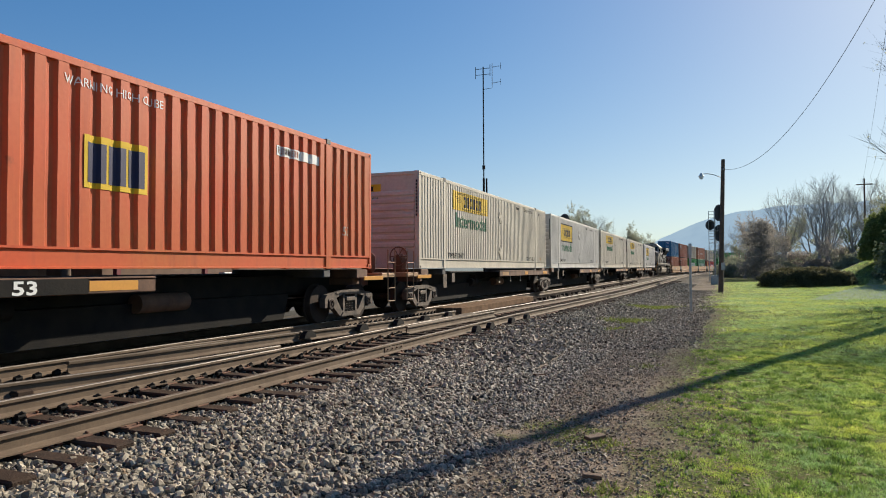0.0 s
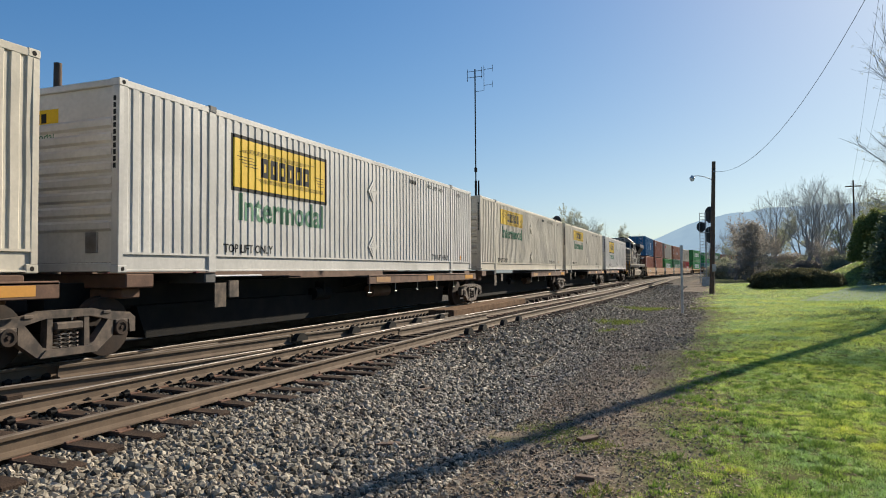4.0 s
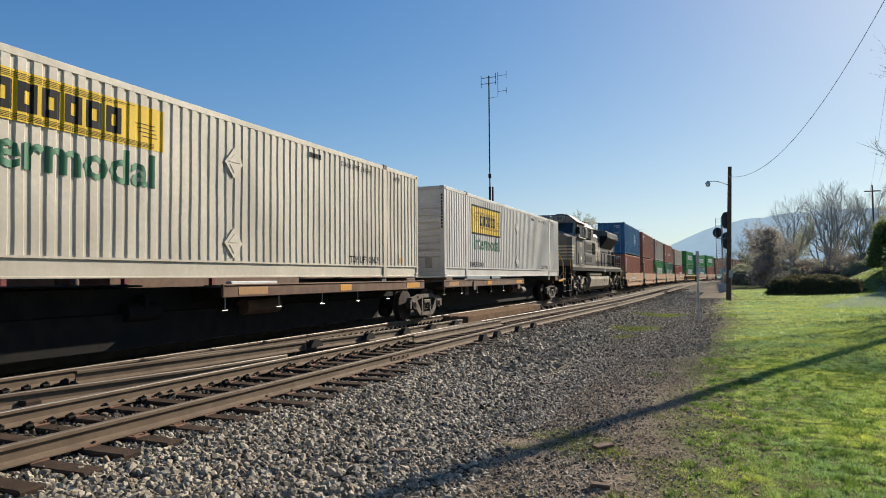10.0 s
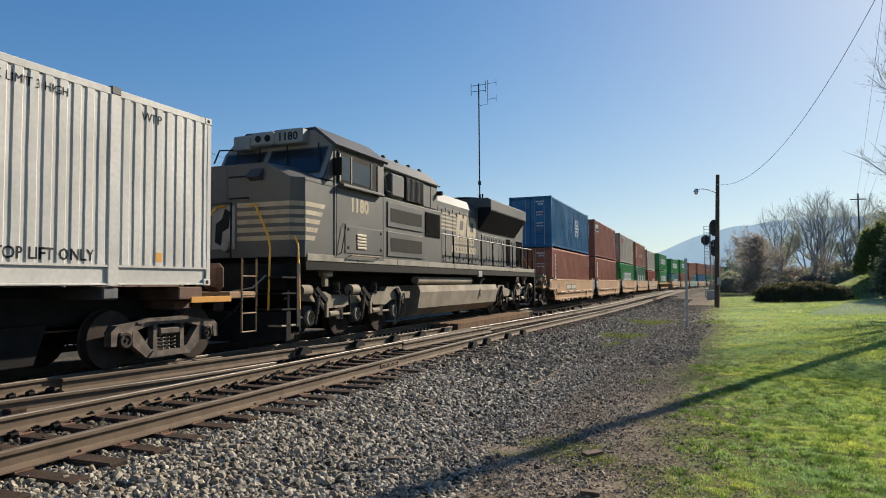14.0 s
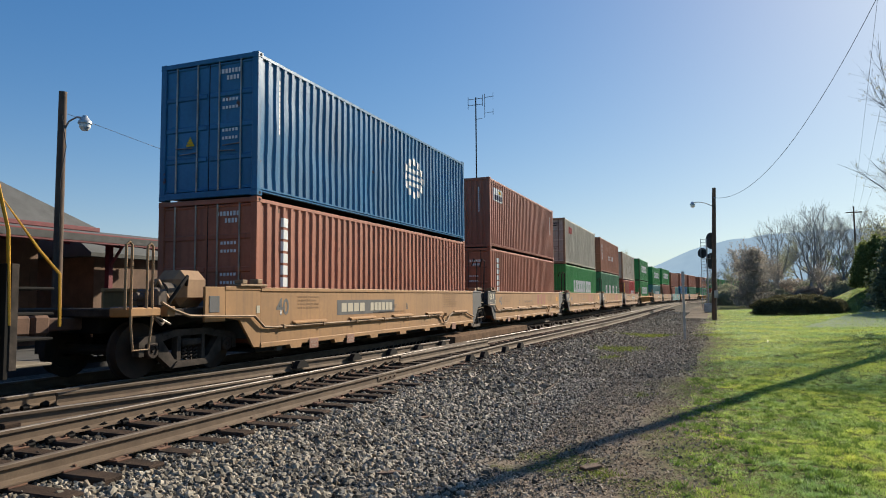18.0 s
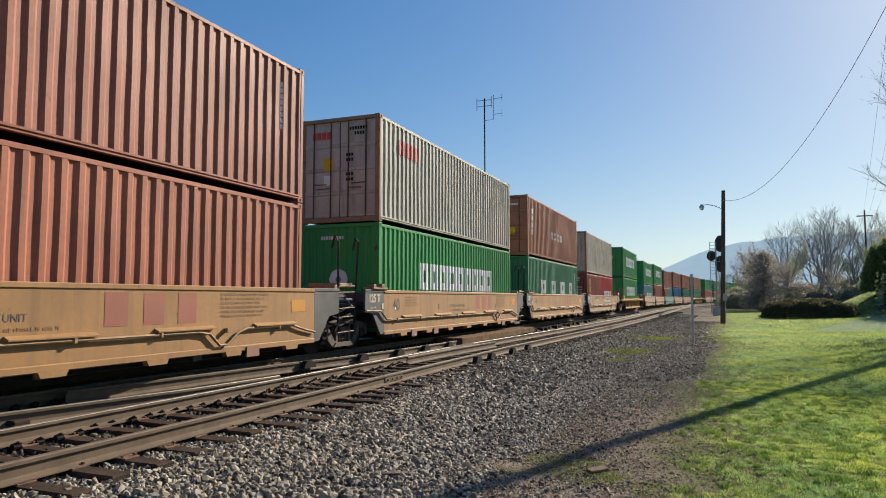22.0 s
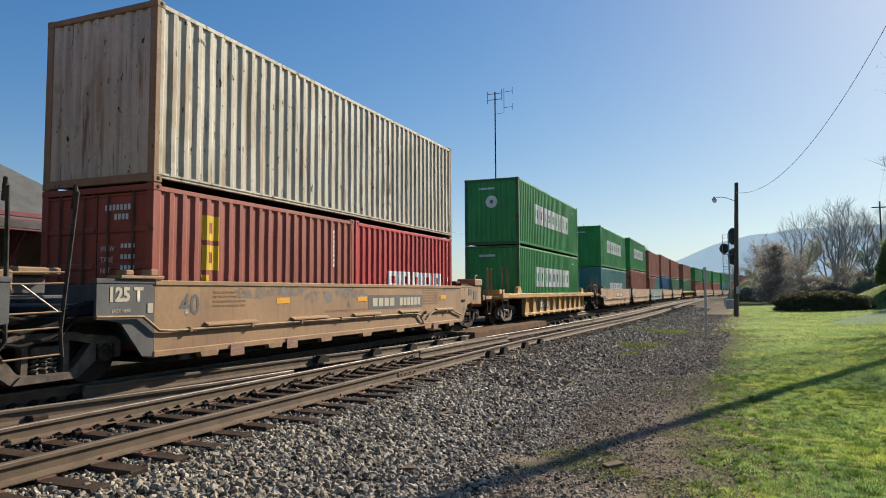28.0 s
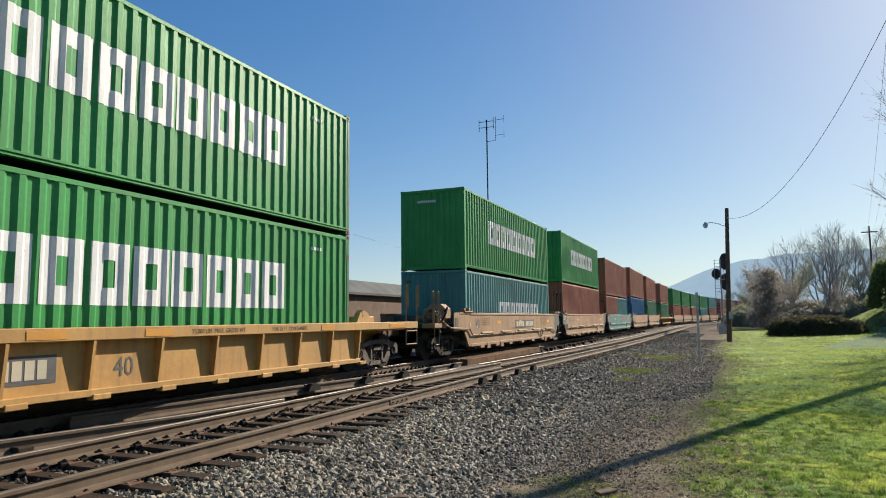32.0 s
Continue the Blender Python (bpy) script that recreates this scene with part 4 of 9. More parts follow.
def spine_unit(u, head, tail, front_truck, rear_truck, number="", turned=False):
    """One platform of the spine car under a single box: a narrow centre beam, side platforms, end saddles."""
    L = 16.15
    c = u + L / 2
    ob = thing("spine_car_unit", pose(0, 0, 0), "rusty black spine car platform with yellow end sills", "rail car", "spine car units")
    h = L / 2
    # the belly below 0.70 is added, black for the shade under the car
    part("centre_beam", Geo().prism([(-0.40, 0.66), (0.40, 0.66), (0.45, 0.72), (0.45, 1.10), (-0.45, 1.10), (-0.45, 0.72)], "y", -h - 0.5, h + 0.5).prism([(-h + (2.2 if front_truck else 1.1), 0.70), (-h + (2.4 if front_truck else 1.3), 0.16), (h - 1.1 - (1.6 if rear_truck < 0 else 0), 0.16), (h - 0.9 - (1.6 if rear_truck < 0 else 0), 0.70)], "x", -0.55, 0.55), M_BLACK, ob, "grimy black centre beam with an added shade-dark belly")
    for e in (1, -1):
        part("end_saddle", Geo().box(-1.28, 1.28, e * (h - 0.45) - 0.28, e * (h - 0.45) + 0.28, 1.02, 1.24, 0.02).box(-1.1, 1.1, e * (h - 0.45) - 0.18, e * (h - 0.45) + 0.18, 0.86, 1.02, 0.02), M_RUSTY, ob, "rusty end saddle")
        part("lift_saddle", Geo().box(-1.26, 1.26, e * 6.02 - 0.14, e * 6.02 + 0.14, 1.06, 1.243, 0.02), M_CARGREY, ob)
    for s, y0, y1 in ((1, -h - 0.25, 0.87), (-1, -0.87, h + 0.25)) if turned else ((1, -0.25, h + 0.25), (-1, -h - 0.25, 0.25)):
        a, b = sorted((s * 0.95, s * 1.38))
        edge = s * 1.38
        p = part("side_platform", Geo().box(a, b, y0, y1, 1.10, 1.14, 0.008), M_CARGREY, ob)
        part("side_sill", Geo().box(min(edge, edge - s * 0.06), max(edge, edge - s * 0.06), y0, y1, 0.92, 1.155, 0.012), M_RUSTY, p, "rust-brown side sill")
        for k in range(3):
            yy = y0 + 0.4 + k * (y1 - y0 - 1.6) / 2
            part("reflector", Geo().box(min(edge, edge + s * 0.006), max(edge, edge + s * 0.006), yy, yy + (0.85 if k != 1 else 0.5), 0.96, 1.10, 0.002), M_REFLECT if k else M_YELLOW, p)
        for k in range(5):
            yy = y0 + 0.1 + k * 1.55
            part("hanger", Geo().tube([(edge - s * 0.04, yy, 0.92), (edge - s * 0.04, yy, 0.70)], 0.012, 5).tube([(edge - s * 0.04, yy - 0.07, 0.70), (edge - s * 0.04, yy + 0.07, 0.70)], 0.01, 5), M_STEEL, p)
        for k in range(6):
            yy = y0 + 0.3 + k * 1.5
            part("bracket", Geo().prism([(s * 0.34, 0.80), (s * 0.34, 1.06), (s * 1.32, 1.10), (s * 1.32, 1.02)], "y", yy, yy + 0.05), M_BLACK, p)
    inner = 0.87 if turned else -0.25
    way = 1 if turned else -1
    if turned and not number:
        part("air_cylinder", Geo().tube([(1.16, inner + way * 0.08, 0.66), (1.16, inner + way * 0.60, 0.66)], 0.14, 16).box(1.05, 1.2, min(inner - way * 0.45, inner), max(inner - way * 0.45, inner), 0.72, 0.92, 0.01), M_TRUCK, ob, "dusty tan air cylinder")
    part("sill_box", Geo().box(1.385, 1.42, -h + 2.35, -h + 2.62, 0.80, 1.10, 0.008), M_TRUCK, ob)
    part("brake_cylinder", Geo().tube([(0.55, -1.6, 0.72), (0.55, -0.9, 0.72)], 0.15, 14).box(0.40, 0.7, -1.3, -1.2, 0.72, 1.0, 0.01), M_BLACK, ob)
    part("air_tank", Geo().tube([(0.62, 1.2, 0.70), (0.62, 2.3, 0.70)], 0.16, 14), M_RUSTY, ob)
    part("brake_rod", Geo().tube([(0.45, -h + 1.2, 0.60), (0.45, h - 1.2, 0.60)], 0.016, 5), M_RUSTY, ob)
    part("mud_plate", Geo().box(1.12, 1.14, -h + 2.3, -h + 2.62, 0.62, 1.06, 0.005), M_TRUCK, ob)
    if number:
        part("number_plate", Geo().box(1.389, 1.395, -1.75, -0.35, 0.93, 1.135), M_BLACK, ob)
        me = words(number, 0.24, 1.5, 0.006)
        laid("size_number", me, M_MARK_WHITE, ob, [(-9, 0), (9, 0)], 1.396, -1.45, 0.945, "white size number")
    if front_truck:
        truck(ob, c, -h + front_truck)
    if rear_truck:
        truck(ob, c, h + rear_truck)
    for flag, e in ((head, -1), (tail, 1)):
        if flag:
            part("end_platform", Geo().box(-1.42, 1.42, e * (h + 0.75) - 0.4, e * (h + 0.75) + 0.4, 1.02, 1.14, 0.015), M_TAN, ob, "dusty yellow end platform")
            part("end_reflector", Geo().box(1.40, 1.425, e * (h - 0.1) - 0.5, e * (h - 0.1) + 0.5, 0.97, 1.07, 0.004), M_REFLECT, ob)
            ladder(ob, 1.42, e * (h + 0.9), 0.40, 1.75, 0.42, 4, M_PIPE)
            ladder(ob, -1.42, e * (h + 0.9), 0.40, 1.75, 0.42, 4, M_PIPE)
            part("brake_stand", Geo().box(0.72, 1.12, e * (h + 0.55) - 0.1, e * (h + 0.55) + 0.1, 1.14, 1.66, 0.09), M_RUSTY, ob, "rusty brake stand")
            if e < 0:
                hub = Vector((0.95, e * (h + 0.68), 1.60))
                rim = [(hub.x + 0.27 * math.cos(k * 0.3142), hub.y, hub.z + 0.27 * math.sin(k * 0.3142)) for k in range(21)]
                wheel_ring = Geo().tube(rim, 0.02, 6)
                for k in range(3):
                    wheel_ring.tube([(hub.x - 0.27 * math.cos(k * 1.047), hub.y, hub.z - 0.27 * math.sin(k * 1.047)), (hub.x + 0.27 * math.cos(k * 1.047), hub.y, hub.z + 0.27 * math.sin(k * 1.047))], 0.014, 5)
                part("brake_wheel", wheel_ring.tube([(hub.x, hub.y - 0.03, hub.z), (hub.x, hub.y + 0.1, hub.z)], 0.05, 10), M_RUSTY, ob, "rusty hand brake wheel")
            coupler(ob, e * (h + 0.9), e)
    return rolls(ob, c)


spine_unit(-8.2, False, True, 0, -0.75, "53", turned=True)
spine_unit(10.95, True, False, 0.65, 0.62)
spine_unit(28.37, False, False, 0, 0.57)
spine_unit(45.66, False, False, 0, 0.50)
spine_unit(62.8, False, False, 0, 1.0)
spine_unit(80.95, False, True, 0, -0.75, turned=True)


def well_unit(u, first, last, paint, code, letter, grey_ends=True, label="weathered yellow articulated well car unit"):
    """One 40-foot well: side sheets, end plates that slope up over the trucks, floor, pipes and lettering."""
    c = u + 6.095
    ob = thing("well_car_unit", pose(0, 0, 0), label, "rail car", "well car units")
    ends = M_CARGREY if grey_ends else paint
    own_ends = {-1: paint if first else ends, 1: paint if last else ends}
    for s in (1, -1):
        o = s * 1.45
        a, b = sorted((o, o - s * 0.05))
        side = part("side_sheet", kept(("side_sheet", s), paint, lambda: Geo().box(a, b, -6.25, 6.25, 0.36, 1.45, 0.006)), paint, ob)
        part("top_flange", kept(("top_flange", s), paint, lambda: Geo().box(min(o + s * 0.02, o - s * 0.12), max(o + s * 0.02, o - s * 0.12), -6.25, 6.25, 1.38, 1.46, 0.012)), paint, side)
        part("bottom_sill", kept(("bottom_sill", s), paint, lambda: Geo().box(min(o + s * 0.015, o - s * 0.2), max(o + s * 0.015, o - s * 0.2), -6.25, 6.25, 0.32, 0.42, 0.012)), paint, side)
        for e in (1, -1):
            part("end_plate", kept(("end_plate", s, e), own_ends[e], lambda: Geo().prism([(e * 6.25, 0.34), (e * 6.25, 1.455), (e * 7.25, 1.455), (e * 7.25, 0.92), (e * 6.85, 0.86), (e * 6.45, 0.36)], "x", a, b)), own_ends[e], ob)
            part("end_plate_rim", kept(("end_plate_rim", s, e), own_ends[e], lambda: Geo().box(min(o + s * 0.012, o - s * 0.1), max(o + s * 0.012, o - s * 0.1), min(e * 6.25, e * 7.27), max(e * 6.25, e * 7.27), 1.40, 1.47, 0.01)), own_ends[e], ob)
        px = o + s * 0.05
        if s == 1:
            part("air_pipe", kept(("air_pipe", s), M_PIPE, lambda: Geo().tube([(px, -7.3, 0.95), (px, -6.5, 0.93), (px, -6.2, 0.72), (px, -5.9, 0.70), (px, 2.7, 0.70), (px, 3.0, 0.66), (px, 3.25, 0.46), (px, 3.45, 0.46), (px, 3.75, 0.66), (px, 4.0, 0.72), (px, 5.4, 0.72), (px, 5.8, 0.62), (px, 6.2, 0.55)], 0.024, 6)), M_PIPE, ob, "dirty pipe along the side")
            for k in range(5):
                part("pipe_cover", kept(("pipe_cover", k), paint, lambda: Geo().prism([(o, 0.80), (o + 0.09, 0.76), (o + 0.09, 0.74), (o, 0.74)], "y", -5.2 + k * 2.35, -3.9 + k * 2.35)), paint, side)
            for k in range(8):
                part("pipe_clamp", kept(("pipe_clamp", k), M_PIPE, lambda: Geo().box(o, o + 0.085, -5.6 + k * 1.5, -5.54 + k * 1.5, 0.66, 0.74, 0.008)), M_PIPE, side)
            for k in range(7):
                part("bottom_block", kept(("bottom_block", k), paint, lambda: Geo().prism([(-5.3 + k * 1.75, 0.33), (-5.26 + k * 1.75, 0.25), (-4.9 + k * 1.75, 0.25), (-4.86 + k * 1.75, 0.33)], "x", 1.36, 1.47)), paint, side)
            for k, yy in enumerate((-4.6, -3.0, 4.0)):
                jp = part("jacking_plate", kept(("jacking_plate", k), M_DUSTY_RED, lambda: Geo().box(1.475, 1.485, yy, yy + 0.36, 0.20, 0.40, 0.004)), M_DUSTY_RED, side, "dusty red jacking point plate")
                laid("notice", words("JACKING", 0.075, 0.85), M_DUSTY_WHITE, jp, [(-9, 0), (9, 0)], 1.486, yy + 0.04, 0.31) if k < 2 else None
                laid("notice", words("POINT", 0.075, 0.85), M_DUSTY_WHITE, jp, [(-9, 0), (9, 0)], 1.486, yy + 0.09, 0.23) if k < 2 else None
            flat = [(-9, 0), (9, 0)]
            laid("size_number", words("40", 0.46, 0.95, 0.008), M_MARK_GREY, side, flat, o, -5.75, 0.93)
            laid("small_print", bars([q for k in range(4) for q in small_print(-5.0, -4.3, 1.26 - 0.075 * k, 0.04, k)]), M_FADED_PRINT, side, flat, o)
            laid("small_print", bars(small_print(-1.6, 0.2, 0.85, 0.05, 8)), M_FADED_PRINT, side, flat, o)
            laid("small_print", bars([q for k in range(6) for q in small_print(3.3, 4.6 - 0.1 * (k % 3), 1.30 - 0.075 * k, 0.045, 20 + k)]), M_FADED_PRINT, side, flat, o)
            if letter in "BCDE":
                laid("notice", words("LD LMT 123400 PER UNIT", 0.14, 0.95), M_MARK_GREY, side, flat, o, -1.7, 0.97)
            laid("unit_letter", words(letter, 0.24, 1.0), M_MARK_GREY, side, flat, o, {"B": 0.4, "A": -0.75}.get(letter, -2.6), 0.92)
            if letter == "A":
                for yy in (-3.3, -0.25, 4.6):
                    part("reflector", Geo().box(1.451, 1.456, yy, yy + 0.42, 1.06, 1.17, 0.002), M_REFLECT_YELLOW, side)
            if letter == "A" and last and u < 200:
                laid("notice", words("REEFER CLEARANCE", 0.125, 0.92), M_MARK_GREY, side, flat, o, 4.75, 1.31)
                part("data_plate", Geo().box(1.452, 1.457, 6.94, 7.24, 1.16, 1.38, 0.002), M_CARGREY, ob, "grey data plate")
                part("handle_slot", Geo().box(1.452, 1.475, 6.3, 6.6, 0.96, 1.03, 0.01), M_BLACK, ob)
                part("data_label", Geo().box(1.452, 1.456, 6.5, 6.62, 0.62, 0.80, 0.002), M_PIPE, ob)
                for k, (y0, y1, z0, z1) in enumerate(((-4.5, -3.5, 1.16, 1.37), (-3.6, -2.3, 1.2, 1.41), (-2.4, -1.2, 1.02, 1.3), (-1.3, 0.3, 1.12, 1.38))):
                    laid("faded_graffiti", ragged_patch(y0, y1, z0, z1, k), M_SPRAY, side, flat, o - 0.0015 + 0.0006 * k, label="faded blue-grey and pink spray paint")
            if letter in "CDE":
                part("reflector", Geo().box(1.451, 1.456, 5.4, 5.9, 0.98, 1.22, 0.002), M_REFLECT, side)
            if code is not None:
                laid("code_panel", bars([(-3.4 + code, -0.35 + code, 0.86, 1.2)]), M_CARGREY, side, flat, o)
                laid("code_blocks", letter_blocks(-3.2 + code, -2.0 + code, 0.93, 1.13, 4), M_CODE, side, flat, o + 0.003)
                laid("code_blocks", letter_blocks(-1.75 + code, -0.45 + code, 0.93, 1.13, 6), M_CODE, side, flat, o + 0.003)
            else:
                laid("brand_blocks", letter_blocks(0.93, 3.02, 0.86, 1.34, 3, 0.42), M_FADED_RED, side, flat, o)
            part("load_panel", kept(("load_panel",), M_CODE, lambda: Geo().box(1.452, 1.458, -6.38, -6.28, 0.98, 1.12)), M_CODE, ob)
            if grey_ends and not first:
                laid("load_number", words("125 T", 0.27, 0.95, 0.012), M_CODE, ob, flat, 1.452, -7.08, 1.16, "cream load number")
                laid("notice", words("JACK HERE", 0.07, 0.95), M_CODE, ob, flat, 1.452, -7.0, 1.0)
            part("roller_block", kept(("roller_block",), M_PIPE, lambda: Geo().box(1.2, 1.5, -6.9, -6.1, 1.47, 1.52, 0.012).box(1.22, 1.42, -6.75, -6.6, 1.52, 1.60, 0.015).box(1.22, 1.42, -6.3, -6.15, 1.52, 1.62, 0.015)), M_PIPE, ob)
    for e in (1, -1):
        part("bulkhead", kept(("bulkhead", e), ends, lambda: Geo().box(-1.38, 1.38, min(e * 6.3, e * 6.36), max(e * 6.3, e * 6.36), 0.5, 1.40, 0.01).prism([(-1.36, 0.95), (1.36, 0.95), (0.5, 0.75), (-0.5, 0.75)], "y", min(e * 6.36, e * 7.6), max(e * 6.36, e * 7.6)).box(-1.0, 1.0, min(e * 6.5, e * 7.5), max(e * 6.5, e * 7.5), 0.95, 1.12, 0.03)), M_CARGREY, ob)
    part("well_floor", kept(("well_floor",), M_BLACK, lambda: Geo().box(-1.3, 1.3, -6.2, 6.2, 0.24, 0.30)), M_BLACK, ob)
    for k in range(5):
        part("cross_beam", kept(("cross_beam", k), M_CARGREY, lambda: Geo().box(-1.36, 1.36, -5.6 + k * 2.8, -5.4 + k * 2.8, 0.22, 0.36, 0.01)), M_CARGREY, ob)
    if not first:
        part("hand_rail", kept(("hand_rail_a",), M_TRUCK_DARK, lambda: Geo().tube([(1.40, -8.62, 0.50), (1.42, -8.47, 0.70), (1.42, -8.50, 2.55), (1.3, -8.45, 2.66), (1.2, -8.4, 2.4)], 0.026, 6)), M_TRUCK_DARK, ob, "tall bent grab iron")
        part("hand_rail", kept(("hand_rail_b",), M_TRUCK_DARK, lambda: Geo().tube([(1.42, -7.72, 0.46), (1.42, -7.75, 0.8), (1.42, -7.56, 2.60), (1.3, -7.5, 2.70), (1.2, -7.45, 2.4)], 0.026, 6)), M_TRUCK_DARK, ob, "tall bent grab iron")
        for k, zz in enumerate((0.48, 0.82, 1.02, 1.38, 1.52)):
            part("rung", kept(("rung", k), M_PIPE, lambda: Geo().tube([(1.42, -8.5, zz), (1.42, -7.72, zz + 0.02)], 0.013, 6)), M_PIPE, ob)
        part("brace", kept(("ladder_brace",), M_STEEL, lambda: Geo().tube([(1.42, -8.3, 1.38), (1.42, -7.8, 1.04)], 0.012, 5)), M_STEEL, ob)
        for k, dip in enumerate((0.62, 0.78, 0.95)):
            part("air_hose", kept(("unit_hose", k), M_BLACK, lambda: Geo().tube([(1.2 + 0.08 * k, -9.0, 1.1), (1.28, -8.7, dip + 0.1), (1.3, -8.2, dip), (1.28, -7.6, dip + 0.12), (1.2 + 0.08 * k, -7.2, 1.15)], 0.028, 7)), M_BLACK, ob)
        part("roller_stand", kept(("roller_stand",), M_PIPE, lambda: Geo().box(0.5, 1.35, -8.3, -7.7, 1.50, 1.60, 0.02).box(1.1, 1.36, -8.55, -8.35, 1.25, 1.56, 0.02)), M_PIPE, ob)
        part("cross_over_step", kept(("cross_over_step",), M_CARGREY, lambda: Geo().box(-1.2, 1.3, -8.6, -7.6, 1.20, 1.25, 0.01).box(0.3, 1.2, -8.4, -7.8, 1.25, 1.5, 0.03)), M_CARGREY, ob)
        truck(ob, c, -7.70)
    if first or last:
        e = -1 if first else 1
        # end trucks take the darker steel for the shade they stand in
        truck(ob, c, e * 7.7, paint=M_TRUCK_DARK)
        # end sill and end deck are coloured dark to stand for their shade
        part("end_sill", Geo().box(-1.42, 1.02, min(e * 8.65, e * 9.2), max(e * 8.65, e * 9.2), 0.98, 1.12, 0.02), M_TRUCK_DARK, ob, "grimy end sill with shade put into its tone")
        part("end_step_plate", Geo().box(1.02, 1.44, min(e * 8.75, e * 9.36), max(e * 8.75, e * 9.36), 0.99, 1.13, 0.02), paint, ob, "weathered yellow step plate")
        part("draft_sill", Geo().box(-0.45, 0.45, min(e * 7.0, e * 9.0), max(e * 7.0, e * 9.0), 0.72, 1.0, 0.02), M_BLACK, ob)
        part("end_plate", Geo().box(1.40, 1.45, min(e * 7.25, e * 7.78), max(e * 7.25, e * 7.78), 0.86, 1.46, 0.01), paint, ob)
        part("end_door", Geo().box(1.45, 1.458, min(e * 7.42, e * 7.68), max(e * 7.42, e * 7.68), 1.02, 1.30, 0.004), M_CARGREY, ob, "small grey door in the end plate")
        if first:
            part("end_hood", Geo().box(0.55, 1.22, min(e * 7.35, e * 8.1), max(e * 7.35, e * 8.1), 1.12, 1.74, 0.16), M_TAN, ob, "rounded dusty brake housing")
            part("valve_flange", Geo().tube([(1.0, e * 8.1, 1.38), (1.0, e * 8.3, 1.38)], 0.15, 14).tube([(1.0, e * 8.28, 1.38), (1.0, e * 8.5, 1.36)], 0.08, 10), M_TRUCK, ob)
            part("air_hose", Geo().tube([(1.15, e * 7.9, 1.45), (1.35, e * 8.1, 1.62), (1.38, e * 8.3, 1.45), (1.3, e * 8.45, 1.2)], 0.03, 7), M_BLACK, ob)
            part("air_pipe", Geo().tube([(1.5, e * 7.3, 0.95), (1.5, e * 8.2, 0.98), (1.46, e * 8.5, 1.08), (1.44, e * 8.75, 1.2)], 0.026, 6), M_PIPE, ob)
        else:
            part("end_box", Geo().box(0.85, 1.49, 7.47, 8.2, 1.47, 1.70, 0.02), paint, ob, "dusty tan end box")
            part("end_plate", Geo().box(1.40, 1.45, 7.79, 8.17, 0.86, 1.46, 0.01), paint, ob)
            part("deck_plate", Geo().box(0.2, 1.35, 6.6, 7.4, 1.47, 1.53, 0.01).box(0.5, 1.1, 6.7, 7.1, 1.53, 1.62, 0.02), M_TRUCK_DARK, ob)
        part("end_deck", Geo().box(-1.3, 1.3, min(e * 7.3, e * 8.7), max(e * 7.3, e * 8.7), 0.98, 1.10, 0.015), M_TRUCK_DARK, ob)
        part("triple_valve", Geo().box(0.75, 1.2, min(e * 8.35, e * 8.6), max(e * 8.35, e * 8.6), 1.12, 1.42, 0.04).tube([(0.9, e * 8.3, 1.25), (0.9, e * 8.75, 1.3)], 0.07, 10), M_TRUCK, ob)
        part("brake_lever", Geo().tube([(1.1, e * 8.2, 1.0), (1.3, e * 8.6, 0.85), (1.25, e * 8.9, 1.15)], 0.025, 6), M_TRUCK, ob)
        part("brake_lever", Geo().tube([(1.2, e * 8.3, 0.85), (1.32, e * 8.8, 1.02), (1.3, e * 9.2, 1.0)], 0.02, 6), M_STEEL, ob)
        part("tread_block", Geo().box(1.3, 1.44, min(e * 8.45, e * 8.62), max(e * 8.45, e * 8.62), 0.98, 1.14, 0.01), paint, ob)
        for y in (8.92, 9.33):
            part("grab_rail", Geo().tube([(1.42, e * y, 0.9), (1.42, e * y, 2.06), (1.42, e * (y + 0.05), 2.10), (1.42, e * (y + 0.11), 2.06), (1.42, e * (y + 0.11), 1.1)], 0.02, 6), M_PIPE, ob)
        part("foot_step", Geo().tube([(1.42, e * 8.92, 0.9), (1.42, e * 8.98, 0.5), (1.42, e * 9.28, 0.5), (1.42, e * 9.33, 0.9)], 0.018, 6), M_PIPE, ob)
        bw = part("brake_gear", Geo().box(0.5, 0.95, min(e * 7.6, e * 8.1), max(e * 7.6, e * 8.1), 1.1, 1.6, 0.05).tube([(0.2, e * 7.9, 1.3), (1.1, e * 7.9, 1.3)], 0.09, 10).tube([(0.6, e * 8.3, 1.2), (1.0, e * 8.35, 1.55), (1.2, e * 8.3, 1.2)], 0.03, 6), M_TAN, ob)
        if last:
            ring = [(1.05 + 0.02, e * 8.78 + 0.3 * math.cos(k * 0.3142), 1.55 + 0.3 * math.sin(k * 0.3142)) for k in range(21)]
            g = Geo().tube(ring, 0.022, 6)
            for k in range(6):
                g.tube([(1.07, e * 8.78, 1.55), (1.07, e * 8.78 + 0.3 * math.cos(k * 1.047), 1.55 + 0.3 * math.sin(k * 1.047))], 0.018, 5)
            g.tube([(0.85, e * 8.78, 1.55), (1.1, e * 8.78, 1.55)], 0.12, 14)
            part("brake_wheel", g, M_DUSTY_RED, ob, "dusty red hand brake wheel")
        coupler(ob, e * 9.0, e)
    return rolls(ob, c)


